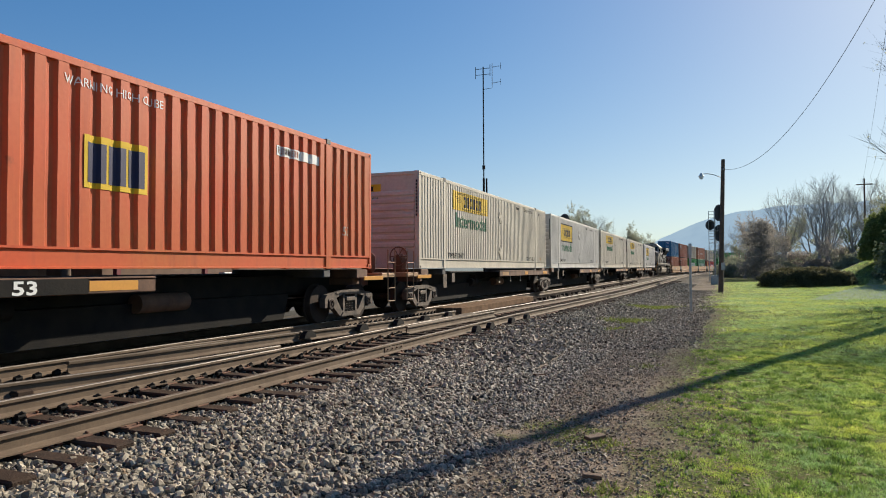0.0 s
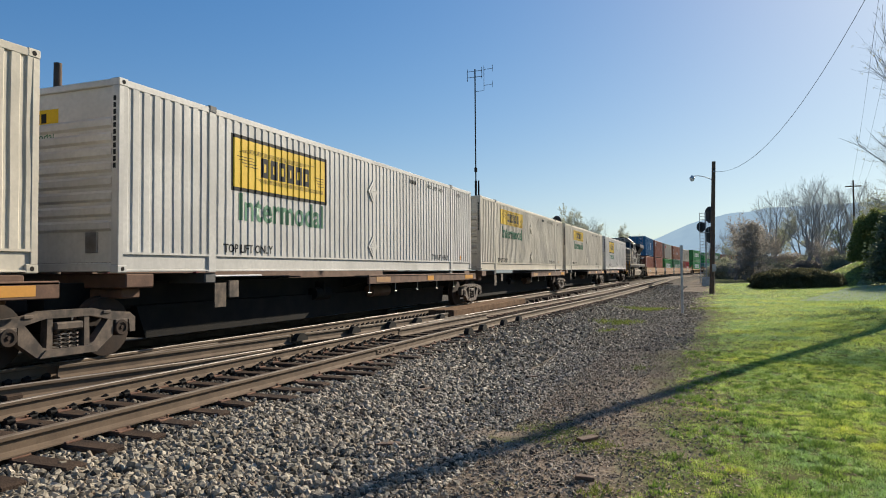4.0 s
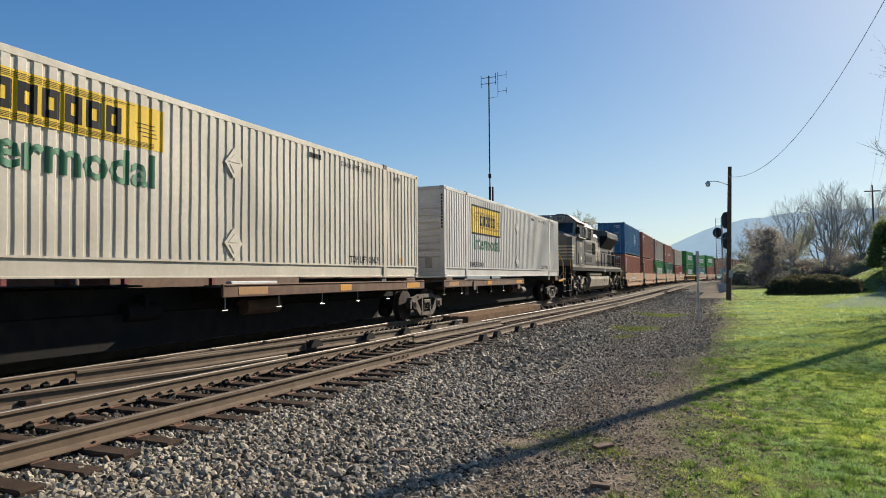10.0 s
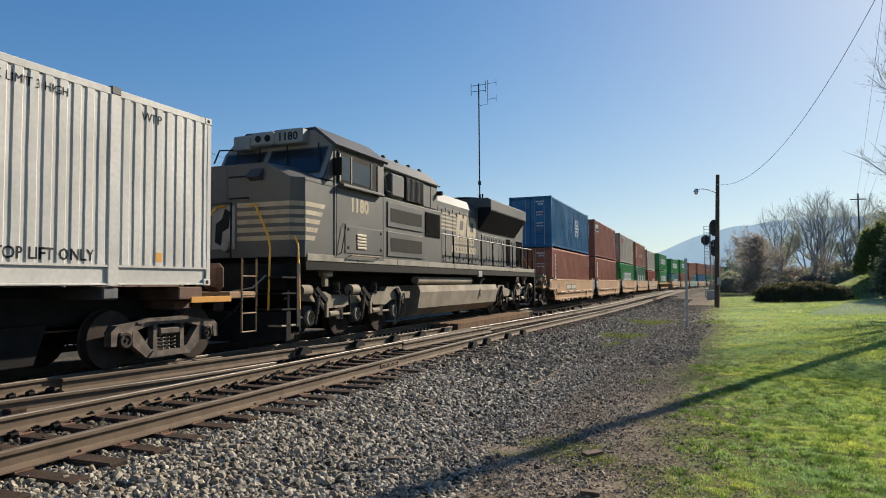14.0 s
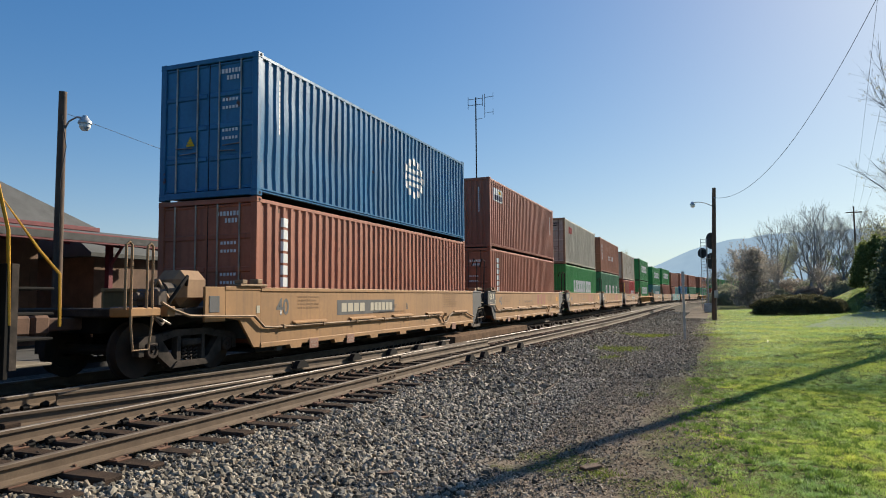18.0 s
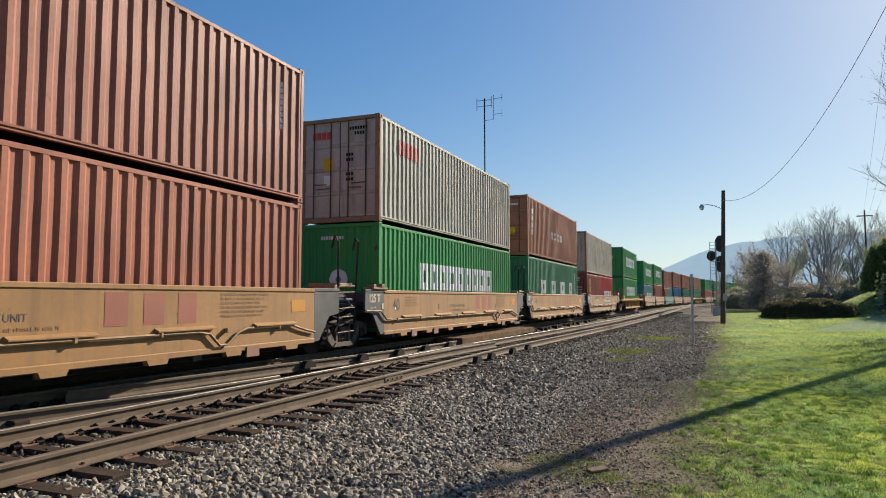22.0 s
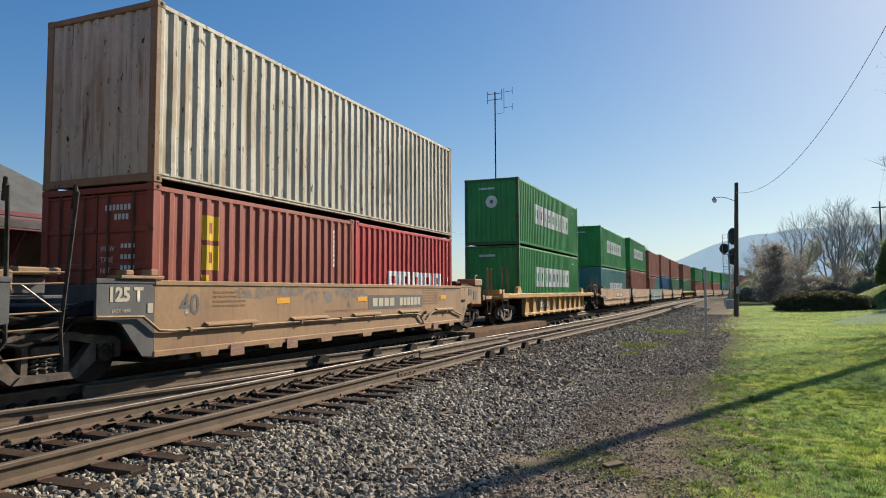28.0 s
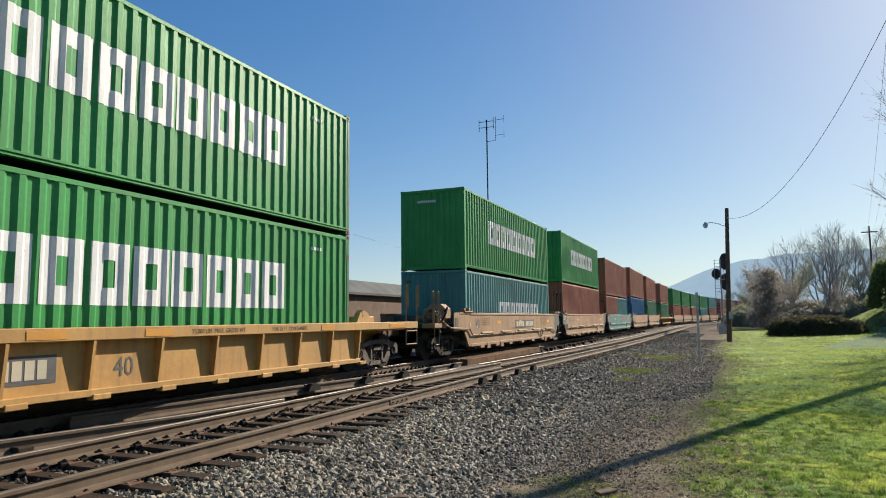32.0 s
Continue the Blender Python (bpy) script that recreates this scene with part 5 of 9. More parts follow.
def stand_alone_well(u):
    """A well car with a ribbed side under one flat top sill, and a truck under each end."""
    c = u + 6.15
    ob = thing("stand_alone_well_car", pose(0, 0, 0), "yellow ribbed-side well car with orange reflectors", "rail car", "well cars")
    for s in (1, -1):
        o = s * 1.5
        a, b = sorted((o, o - s * 0.16))
        sill = part("top_sill", Geo().box(a, b, -9.35, 9.35, 1.02, 1.20, 0.012), M_CLEAN_YELLOW, ob)
        a, b = sorted((s * 1.30, s * 1.34))
        part("side_sheet", Geo().box(a, b, -6.15, 6.2, 0.32, 1.03, 0.004).box(min(s * 1.30, s * 1.44), max(s * 1.30, s * 1.44), -6.15, 6.2, 0.27, 0.37, 0.01), M_CLEAN_YELLOW, ob)
        for k in range(11):
            yy = -6.1 + k * 1.22
            part("side_rib", Geo().prism([(s * 1.33, 0.36), (s * 1.42, 0.36), (s * 1.49, 0.98), (s * 1.49, 1.03), (s * 1.33, 1.03)], "y", yy, yy + 0.045), M_CLEAN_YELLOW, ob)
            part("bottom_block", Geo().box(min(s * 1.34, s * 1.46), max(s * 1.34, s * 1.46), yy + 0.05, yy + 0.35, 0.22, 0.30, 0.01), M_CLEAN_YELLOW, ob)
        if s == 1:
            for k, yy in enumerate((-8.4, -5.2, -2.2, -0.35, 4.4, 7.6)):
                part("reflector", Geo().box(1.502, 1.507, yy, yy + (0.9 if k in (0, 5) else 0.55), 1.05, 1.16, 0.002), M_REFLECT, sill)
            laid("notice", words("75,000 LBS. MAX. GROSS WT.", 0.11, 0.95), M_MARK_BLACK, sill, [(-9, 0), (9, 0)], 1.50, 0.6, 1.07)
            laid("notice", words("FOR 20 FT. CONTAINERS.", 0.11, 0.95), M_MARK_BLACK, sill, [(-9, 0), (9, 0)], 1.50, 2.7, 1.07)
            laid("code_panel", bars([(-3.95, -1.65, 0.5, 0.86)]), M_CARGREY, ob, [(-9, 0), (9, 0)], 1.341)
            laid("code_blocks", letter_blocks(-3.85, -2.95, 0.56, 0.8, 4), M_CODE, ob, [(-9, 0), (9, 0)], 1.345)
            laid("code_blocks", letter_blocks(-2.75, -1.75, 0.56, 0.8, 6), M_CODE, ob, [(-9, 0), (9, 0)], 1.345)
            laid("size_number", words("40", 0.4, 0.9), M_MARK_GREY, ob, [(-9, 0), (9, 0)], 1.341, -0.75, 0.5)
    for e in (1, -1):
        part("end_deck", Geo().box(-1.36, 1.36, min(e * 6.3, e * 9.32), max(e * 6.3, e * 9.32), 0.98, 1.08, 0.015).box(-0.5, 0.5, min(e * 6.2, e * 9.0), max(e * 6.2, e * 9.0), 0.70, 0.98, 0.02), M_CLEAN_YELLOW, ob)
        for s in (1, -1):
            part("container_guide", Geo().prism([(e * 6.2, 1.2), (e * 6.9, 1.2), (e * 6.75, 1.42), (e * 6.5, 1.5), (e * 6.35, 1.42)], "x", min(s * 1.2, s * 1.34), max(s * 1.2, s * 1.34)), M_CLEAN_YELLOW, ob)
            part("hand_rail", Geo().tube([(s * 1.48, e * 8.62, 0.6), (s * 1.48, e * 8.62, 2.15), (s * 1.48, e * 8.72, 2.2), (s * 1.48, e * 8.74, 1.6)], 0.022, 6).tube([(s * 1.48, e * 9.3, 0.6), (s * 1.48, e * 9.3, 2.2), (s * 1.48, e * 9.4, 2.2), (s * 1.48, e * 9.4, 1.6)], 0.022, 6).tube([(s * 1.48, e * 8.62, 0.6), (s * 1.48, e * 9.3, 0.6)], 0.018, 6).tube([(s * 1.48, e * 8.62, 0.95), (s * 1.48, e * 9.3, 0.95)], 0.016, 6), M_PIPE, ob)
        part("end_box", Geo().box(0.2, 0.9, min(e * 7.2, e * 7.9), max(e * 7.2, e * 7.9), 1.08, 1.35, 0.02), M_CLEAN_YELLOW, ob)
        part("bulkhead", Geo().box(-1.3, 1.3, min(e * 6.15, e * 6.2), max(e * 6.15, e * 6.2), 0.3, 1.1), M_BLACK, ob)
        truck(ob, c, e * 7.65)
        coupler(ob, e * 9.2, e)
    part("well_floor", Geo().box(-1.3, 1.3, -6.15, 6.15, 0.24, 0.31), M_BLACK, ob)
    return rolls(ob, c)


for u, first, last, paint, code, letter in ((124.92, 1, 0, M_YELLOW, 0.0, "B"), (140.25, 0, 0, M_YELLOW, None, "C"), (156.0, 0, 0, M_YELLOW, None, "D"), (171.2, 0, 0, M_YELLOW, None, "E"), (186.9, 0, 1, M_TAN, 3.65, "A")):
    well_unit(u, first, last, paint, code, letter)
stand_alone_well(206.67)
for u, first, last, paint in ((226.76, 1, 0, M_TAN), (242.3, 0, 0, M_TAN), (257.8, 0, 0, M_TEAL), (273.3, 0, 0, M_TAN), (288.8, 0, 1, M_TAN)):
    well_unit(u, first, last, paint, 2.5 if first else None, "A", label="dusty tan articulated well car unit")
stand_alone_well(308.5)
for u, first, last in ((328.5, 1, 0), (344.0, 0, 0), (359.5, 0, 0), (375.0, 0, 0), (390.5, 0, 1), (410.3, 1, 0), (425.8, 0, 0), (441.3, 0, 0), (456.8, 0, 0), (472.3, 0, 1)):
    well_unit(u, first, last, M_TAN, None, "A", label="dusty tan articulated well car unit")
stand_alone_well(492.0)


# ---- ground ----
def bend_x(y):
    return max(y - BEND_Y, 0.0) ** 2 / (2 * BEND_R) if y < 420 else (420 - BEND_Y) ** 2 / (2 * BEND_R) + (y - 420) * 0.437


def spread(y):
    """How far the near track has drawn away from its closest place beside the main track."""
    return float(np.interp(y, (13, 31, 45, 77), (0.0, 0.7, 1.03, 1.46)))


def lane_z(d):
    return float(np.interp(d, (-60, -9, -4, -3.2, -2.0, 1.25, 1.75, 3.4, 4.0, 4.4, 6.2, 7.4, 8.8, 15, 40, 120), (-0.5, -0.45, -0.5, -0.55, -0.25, -0.25, -0.445, -0.445, -0.44, -0.45, -0.62, -0.56, -0.47, -0.40, 0.2, 3.0)))


def ease(k):
    k = min(max(k, 0.0), 1.0)
    return k * k * (3 - 2 * k)


def ground_z(x, y):
    d = x - bend_x(y)
    if 3 < d:
        d = max(d - spread(y), min(d, 4.2))
    rough = 0.03 * noise.noise((x * 0.6, y * 0.6, 0)) + 0.015 * noise.noise((x * 2.3, y * 2.3, 4))
    bank = 2.5 * ease((d - 17) / 8) * ease((y - 56) / 13) * (1 - ease((y - 76) / 20)) if 17 < d < 60 else 0.0
    return lane_z(d) + bank + rough * (1.0 if d > 4.5 else 0.25)


def ground_material():
    m = bpy.data.materials.new("ground_ballast_dirt_and_grass")
    m.use_nodes = True
    nt = m.node_tree
    n, link = nt.nodes, nt.links.new
    bsdf = n["Principled BSDF"]
    tex = n.new("ShaderNodeTexCoord")
    lat = n.new("ShaderNodeAttribute")
    lat.attribute_name = "lateral"

    def cloud(scale, detail=5.0):
        t = n.new("ShaderNodeTexNoise")
        t.inputs["Scale"].default_value, t.inputs["Detail"].default_value = scale, detail
        link(tex.outputs["Object"], t.inputs["Vector"])
        return t.outputs[0]

    def math_(op, a, b):
        q = n.new("ShaderNodeMath")
        q.operation = op
        for k, v in enumerate((a, b)):
            if isinstance(v, (int, float)):
                q.inputs[k].default_value = v
            else:
                link(v, q.inputs[k])
        return q.outputs[0]

    def steps(value, lo, hi):
        r = n.new("ShaderNodeMapRange")
        r.inputs[1].default_value, r.inputs[2].default_value = lo, hi
        link(value, r.inputs[0])
        return r.outputs[0]

    def blend(fac, a, b):
        x = n.new("ShaderNodeMix")
        x.data_type = "RGBA"
        link(fac, x.inputs[0])
        for k, q in ((6, a), (7, b)):
            if isinstance(q, tuple):
                x.inputs[k].default_value = (*q, 1)
            else:
                link(q, x.inputs[k])
        return x.outputs[2]

    wob = math_("ADD", lat.outputs["Fac"], math_("MULTIPLY", math_("SUBTRACT", cloud(0.9), 0.5), 2.6))
    stones = n.new("ShaderNodeTexVoronoi")
    stones.inputs["Scale"].default_value = 16
    link(tex.outputs["Object"], stones.inputs["Vector"])
    grey = blend(stones.outputs["Color"], (0.04, 0.034, 0.027), (0.15, 0.13, 0.105))
    dirt = blend(steps(cloud(0.8), 0.36, 0.66), (0.10, 0.076, 0.053), (0.26, 0.203, 0.145))
    dirt = blend(steps(cloud(60, 3), 0.50, 0.70), dirt, (0.27, 0.23, 0.185))
    green = blend(steps(cloud(0.5), 0.35, 0.7), (0.10, 0.125, 0.028), (0.15, 0.165, 0.038))
    green = blend(steps(cloud(40, 4), 0.40, 0.65), green, (0.04, 0.045, 0.018))
    green = blend(steps(cloud(1.7, 6), 0.58, 0.68), green, (0.10, 0.072, 0.042))
    out = blend(steps(wob, 5.2, 6.8), grey, dirt)
    weeds = math_("MULTIPLY", steps(cloud(0.7), 0.63, 0.68), steps(wob, 6.2, 7.6))
    out = blend(weeds, out, green)
    out = blend(steps(wob, 8.4, 9.2), out, green)
    link(out, bsdf.inputs["Base Color"])
    bsdf.inputs["Roughness"].default_value = 0.9
    bsdf.inputs["Specular IOR Level"].default_value = 0.03
    bp = n.new("ShaderNodeBump")
    bp.inputs["Strength"].default_value, bp.inputs["Distance"].default_value = 0.7, 0.02
    mixed = math_("ADD", math_("MULTIPLY", stones.outputs["Distance"], 0.6), cloud(22, 4))
    link(mixed, bp.inputs["Height"])
    link(bp.outputs[0], bsdf.inputs["Normal"])
    return m


def ground_lines(marks):
    out = []
    for a, b, step in marks:
        k = max(int(round((b - a) / step)), 1)
        out += [a + (b - a) * i / k for i in range(k)]
    return out + [marks[-1][1]]


gx = ground_lines(((-2500, -300, 500), (-300, -40, 40), (-40, -4, 4), (-4, 4.2, 0.25), (4.2, 14, 0.22), (14, 40, 1.5), (40, 300, 26), (300, 3000, 540)))
gy = ground_lines(((-400, -40, 60), (-40, -8, 4), (-8, 16, 0.3), (16, 78, 1.0), (78, 300, 6), (300, 420, 20), (420, 4200, 630)))
# the sheet follows the bend, so that its lines run along the track
gv, lateral = [], []
for y in gy:
    for d in gx:
        x = d + bend_x(y) * (1 if abs(d) < 200 else 200 / abs(d))
        gv.append((x, y, ground_z(x, y) if abs(d) < 200 else (-0.5 if d < 0 else 3.0)))
        e = d
        if 3 < d < 200:
            e = max(d - spread(y), min(d, 4.2))
        lateral.append(e)
w = len(gx)
g = Geo().add(gv, [(j * w + i, j * w + i + 1, (j + 1) * w + i + 1, (j + 1) * w + i) for j in range(len(gy) - 1) for i in range(w - 1)])
me = bpy.data.meshes.new("ground")
me.from_pydata(g.v, [], g.f)
me.attributes.new("lateral", "FLOAT", "POINT").data.foreach_set("value", lateral)
me.materials.append(ground_material())
me.shade_smooth()
ground = tagged(new("ground", me), "grey ballast, brown dirt and spring grass", "ground", kind="structure")

# ---- track ----
M_RAIL = surface("rail_brown_web", (0.145, 0.097, 0.058), 0.85, 0.0, (0.10, 0.067, 0.042), 4, grain=50)
M_RAILTOP = surface("polished_rail_head", (0.23, 0.205, 0.18), 0.55, 0.5, (0.19, 0.155, 0.13), 3, bump=0.02)
M_RAILTOP_DULL = surface("dull_rail_head", (0.15, 0.112, 0.078), 0.7, 0.1, (0.105, 0.076, 0.053), 3, bump=0.05)
M_TIE = surface("weathered_timber_tie", (0.085, 0.056, 0.039), 0.95, 0.0, (0.042, 0.031, 0.025), 5, grain=60, bump=0.5, tint=0.5, spec=0.1)
M_PLATE = surface("rusty_tie_plate", (0.20, 0.10, 0.055), 0.85, 0.1, (0.12, 0.06, 0.04), 8)
M_PLANK = surface("weathered_crossing_plank", (0.20, 0.125, 0.075), 0.95, 0.0, (0.12, 0.075, 0.048), 3, grain=40, bump=0.4, spec=0.05)


def rail_bar(name, pts, parent, top, label=""):
    """A rail along points that give the middle of the top of its head."""
    prof = [(-0.075, -0.186), (0.075, -0.186), (0.075, -0.172), (0.02, -0.155), (0.009, -0.14), (0.009, -0.05), (0.032, -0.043), (0.0375, -0.039), (0.0375, -0.008), (-0.0375, -0.008), (-0.0375, -0.039), (-0.032, -0.043), (-0.009, -0.05), (-0.009, -0.14), (-0.02, -0.155), (-0.075, -0.172)]
    head = [(-0.0365, -0.0075), (0.0365, -0.0075), (0.030, 0.0), (-0.030, 0.0)]

    def sweep(shape):
        v, f, k = [], [], len(shape)
        for i, p in enumerate(pts):
            a, b = pts[max(i - 1, 0)], pts[min(i + 1, len(pts) - 1)]
            d = Vector((b[0] - a[0], b[1] - a[1], 0)).normalized()
            v += [(p[0] + d.y * s, p[1] - d.x * s, p[2] + t) for s, t in shape]
        for i in range(len(pts) - 1):
            f += [(i * k + j, i * k + (j + 1) % k, (i + 1) * k + (j + 1) % k, (i + 1) * k + j) for j in range(k)]
        f += [tuple(range(k))[::-1], tuple(range((len(pts) - 1) * k, len(pts) * k))]
        return Geo().add(v, f)
    r = part(name, sweep(prof), M_RAIL, parent, label)
    part("rail_head", sweep(head), top, r)
    return r


main_track = thing("main_track", pose(0, 0, 0), "main railway track with polished rails", "track", kind="structure")
near_track = thing("near_track", pose(0, 0, 0), "brown weathered railway siding beside the main track", "track", kind="structure")
stations = [-60, -20] + [y for y in range(0, 90, 6)] + list(range(90, 480, 8))
for s in (0.7525, -0.7525):
    rail_bar("rail", [tuple(on_line(y, s, 0.0).translation) for y in stations], main_track, M_RAILTOP, "polished steel rail")
NEAR_X, NEAR_Z = 2.77, -0.178


def near_at(y, off):
    return tuple(on_line(y, NEAR_X + spread(y) + off, NEAR_Z if y < 40 else NEAR_Z * max(0.3, 1 - (y - 40) / 60)).translation)


for s in (0.755, -0.755):
    rail_bar("rail", [near_at(y, s) for y in [-60, -20, -6, 0, 6, 10, 13, 16, 19, 22, 25, 28, 31, 35, 40, 45, 52, 60, 68, 77] + list(range(84, 480, 8))], near_track, M_RAILTOP_DULL if s > 0 else M_RAILTOP, "brown steel rail")
crossover = thing("crossover", pose(0, 0, 0), "steel crossover rails and frog between the two tracks", "track", kind="structure")
rail_bar("closure_rail", [(0.95, -7.5, -0.08), (1.44, -1.77, -0.09), (1.70, -0.2, -0.1), (1.88, 1.02, -0.11), (1.96, 3.1, -0.13)], crossover, M_RAILTOP)
rail_bar("stock_rail", [(0.99, -0.45, -0.01), (1.13, 0.6, -0.01), (1.26, 1.7, -0.01), (1.37, 3.2, -0.015), (1.46, 4.45, -0.02)], crossover, M_RAILTOP_DULL)
rail_bar("guard_rail", [(1.47, 4.5, -0.02), (1.62, 6.0, -0.03), (1.78, 8.4, -0.04), (1.86, 12.4, -0.05)], crossover, M_RAILTOP_DULL)
rail_bar("guard_rail", [(0.98, 0.6, -0.04), (0.90, 1.6, -0.03), (0.92, 2.9, -0.04)], crossover, M_RAILTOP_DULL)
part("frog_casting", Geo().prism([(1.90, 8.6), (2.14, 8.6), (2.22, 13.5), (1.99, 13.5)], "z", -0.34, -0.20).prism([(1.93, 9.0), (1.99, 9.0), (2.09, 13.4), (2.03, 13.4)], "z", -0.20, -0.165), M_RAILTOP_DULL, crossover, "worn steel frog casting")
rail_bar("wing_rail", [(2.24, 8.0, -0.18), (2.30, 10.5, -0.18), (2.46, 14.5, -0.18)], crossover, M_RAILTOP_DULL)
for xx, yy, zz in ((1.53, 4.62, -0.15), (1.73, 6.55, -0.16), (1.82, 8.3, -0.17), (1.86, 9.9, -0.18), (1.89, 11.6, -0.19), (3.66, 9.0, -0.34), (3.68, 10.1, -0.34), (3.72, 12.0, -0.34), (3.75, 13.6, -0.34)):
    part("rail_brace", Geo().prism([(yy - 0.22, zz), (yy + 0.22, zz), (yy + 0.19, zz + 0.08), (yy + 0.06, zz + 0.15), (yy - 0.10, zz + 0.14), (yy - 0.19, zz + 0.07)], "x", xx, xx + 0.12), M_BLACK, crossover, "black rail brace")
for yy in (4.6,):
    part("joint_bar", Geo().box(3.48 - 0.0, 3.55, yy - 0.4, yy + 0.4, NEAR_Z - 0.15, NEAR_Z - 0.05, 0.01), M_RAIL, near_track)
    for k in range(4):
        part("bolt", Geo().lathe([(3.55, 0.016), (3.575, 0.016), (3.578, 0.009)], "x", 8).moved(pose(0, yy - 0.3 + k * 0.2, NEAR_Z - 0.10)), M_RUSTY, near_track)
rng = random.Random(3)
tie_long = [Geo().box(-1.35 + rng.uniform(-0.08, 0.05), 1.38 + rng.uniform(-0.1, 0.28), -0.115, 0.115, -0.20, 0.0, 0.018).mesh("tie", M_TIE) for _ in range(8)]
plate_mesh = Geo().box(-0.18, 0.18, -0.095, 0.095, 0.0, 0.018, 0.004).mesh("tie_plate", M_PLATE)
spike_mesh = Geo().box(-0.009, 0.009, -0.009, 0.009, 0.0, 0.05).box(-0.02, 0.016, -0.014, 0.014, 0.045, 0.06, 0.004).mesh("spike", M_PLATE)
anchor_mesh = Geo().tube([(0, -0.045, 0.03), (0, 0.045, 0.03)], 0.038, 8).tube([(0.01, -0.05, 0.05), (0.03, 0.0, 0.075), (0.01, 0.05, 0.05)], 0.016, 6).mesh("rail_anchor", M_BLACK)
clip_mesh = Geo().tube([(0.0, -0.06, 0.02), (0.02, -0.03, 0.075), (0.045, 0.0, 0.085), (0.03, 0.04, 0.06), (-0.02, 0.05, 0.03)], 0.014, 6).mesh("rail_clip", M_RAIL)
y = -6.2
while y < 78:
    m = on_line(y, NEAR_X + spread(y), NEAR_Z - 0.190) @ pose(rng.uniform(-0.10, 0.06), 0, rng.uniform(-0.022, 0.0), 0, 0, rng.uniform(-2, 2))
    t = part("tie", rng.choice(tie_long), M_TIE, near_track, m=m)
    if y < 30:
        for s in (0.755, -0.755):
            p = part("tie_plate", plate_mesh, M_PLATE, t, m=pose(s, 0, 0.0))
        if y < 14:
            for s in (0.755, -0.755):
                for k, dx in enumerate((0.105, 0.14, -0.105)):
                    part("spike", spike_mesh, M_PLATE, t, m=pose(s + dx, (-0.05, 0.06, 0.03)[k], -0.032 + rng.uniform(0, 0.03) * (k == 1)))
            part("rail_anchor", anchor_mesh, M_BLACK, t, m=pose(-0.755 + 0.12, 0.14, -0.01))
            part("rail_anchor", anchor_mesh, M_BLACK, t, m=pose(-0.755 + 0.12, -0.13, -0.01))
            if y > 2:
                part("rail_clip", clip_mesh, M_RAIL, t, m=pose(-0.755 + 0.115, 0, 0.014))
                part("rail_clip", clip_mesh, M_RAIL, t, m=pose(-0.755 - 0.115, 0, 0.014))
    y += 0.545 + rng.uniform(-0.02, 0.02)
y = -6.0
while y < 70:
    mt = part("tie", rng.choice(tie_long), M_TIE, main_track, m=on_line(y, 0, -0.192))
    if y < 14:
        for dy in (-0.13, 0.14):
            part("rail_anchor", anchor_mesh, M_BLACK, mt, m=pose(0.7525 + 0.12, dy, 0.0))
    y += 0.56
planks = thing("crossing_planks", pose(0, 0, 0), "weathered brown timber crossing planks beside the rail", "crossing", kind="structure")
for k in range(3):
    part("plank", Geo().box(0.90 + k * 0.30, 1.18 + k * 0.30, 13.2, 22.5, -0.24, -0.02, 0.012), M_PLANK, planks)
    part("plank", Geo().box(-0.60 + k * 0.41, -0.22 + k * 0.41, 13.2, 22.5, -0.24, -0.03, 0.012), M_PLANK, planks)

# ---- loose stones, boards and grass ----
def rock_templates(count, seed, fine=False, lumpy=False):
    """Broken stones: a block, or a smaller six-cornered chip, with its corners knocked about."""
    r = np.random.RandomState(seed)
    if fine:
        base = np.array([(1, 0, 0), (-1, 0, 0), (0, 1, 0), (0, -1, 0), (0, 0, 1), (0, 0, -1)], dtype=float)
        faces = np.array([(0, 2, 4), (2, 1, 4), (1, 3, 4), (3, 0, 4), (2, 0, 5), (1, 2, 5), (3, 1, 5), (0, 3, 5)])
    else:
        base = np.array([(x, y, z) for z in (-1, 1) for y in (-1, 1) for x in (-1, 1)], dtype=float) * 0.72
        faces = np.array([(0, 2, 3), (0, 3, 1), (4, 5, 7), (4, 7, 6), (0, 1, 5), (0, 5, 4), (2, 6, 7), (2, 7, 3), (0, 4, 6), (0, 6, 2), (1, 3, 7), (1, 7, 5)])
    out = []
    if lumpy:
        g = (1 + 5 ** 0.5) / 2
        base = np.array([(-1, g, 0), (1, g, 0), (-1, -g, 0), (1, -g, 0), (0, -1, g), (0, 1, g), (0, -1, -g), (0, 1, -g), (g, 0, -1), (g, 0, 1), (-g, 0, -1), (-g, 0, 1)]) * 0.56
        faces = np.array([(0, 11, 5), (0, 5, 1), (0, 1, 7), (0, 7, 10), (0, 10, 11), (1, 5, 9), (5, 11, 4), (11, 10, 2), (10, 7, 6), (7, 1, 8), (3, 9, 4), (3, 4, 2), (3, 2, 6), (3, 6, 8), (3, 8, 9), (4, 9, 5), (2, 4, 11), (6, 2, 10), (8, 6, 7), (9, 8, 1)])
    for _ in range(count):
        p = base + r.uniform(-0.34, 0.34, base.shape) * (0.75 if lumpy else 1.0)
        p *= r.uniform(0.6, 1.4, (1, 3)) * 1.12
        out.append(p)
    return out, faces


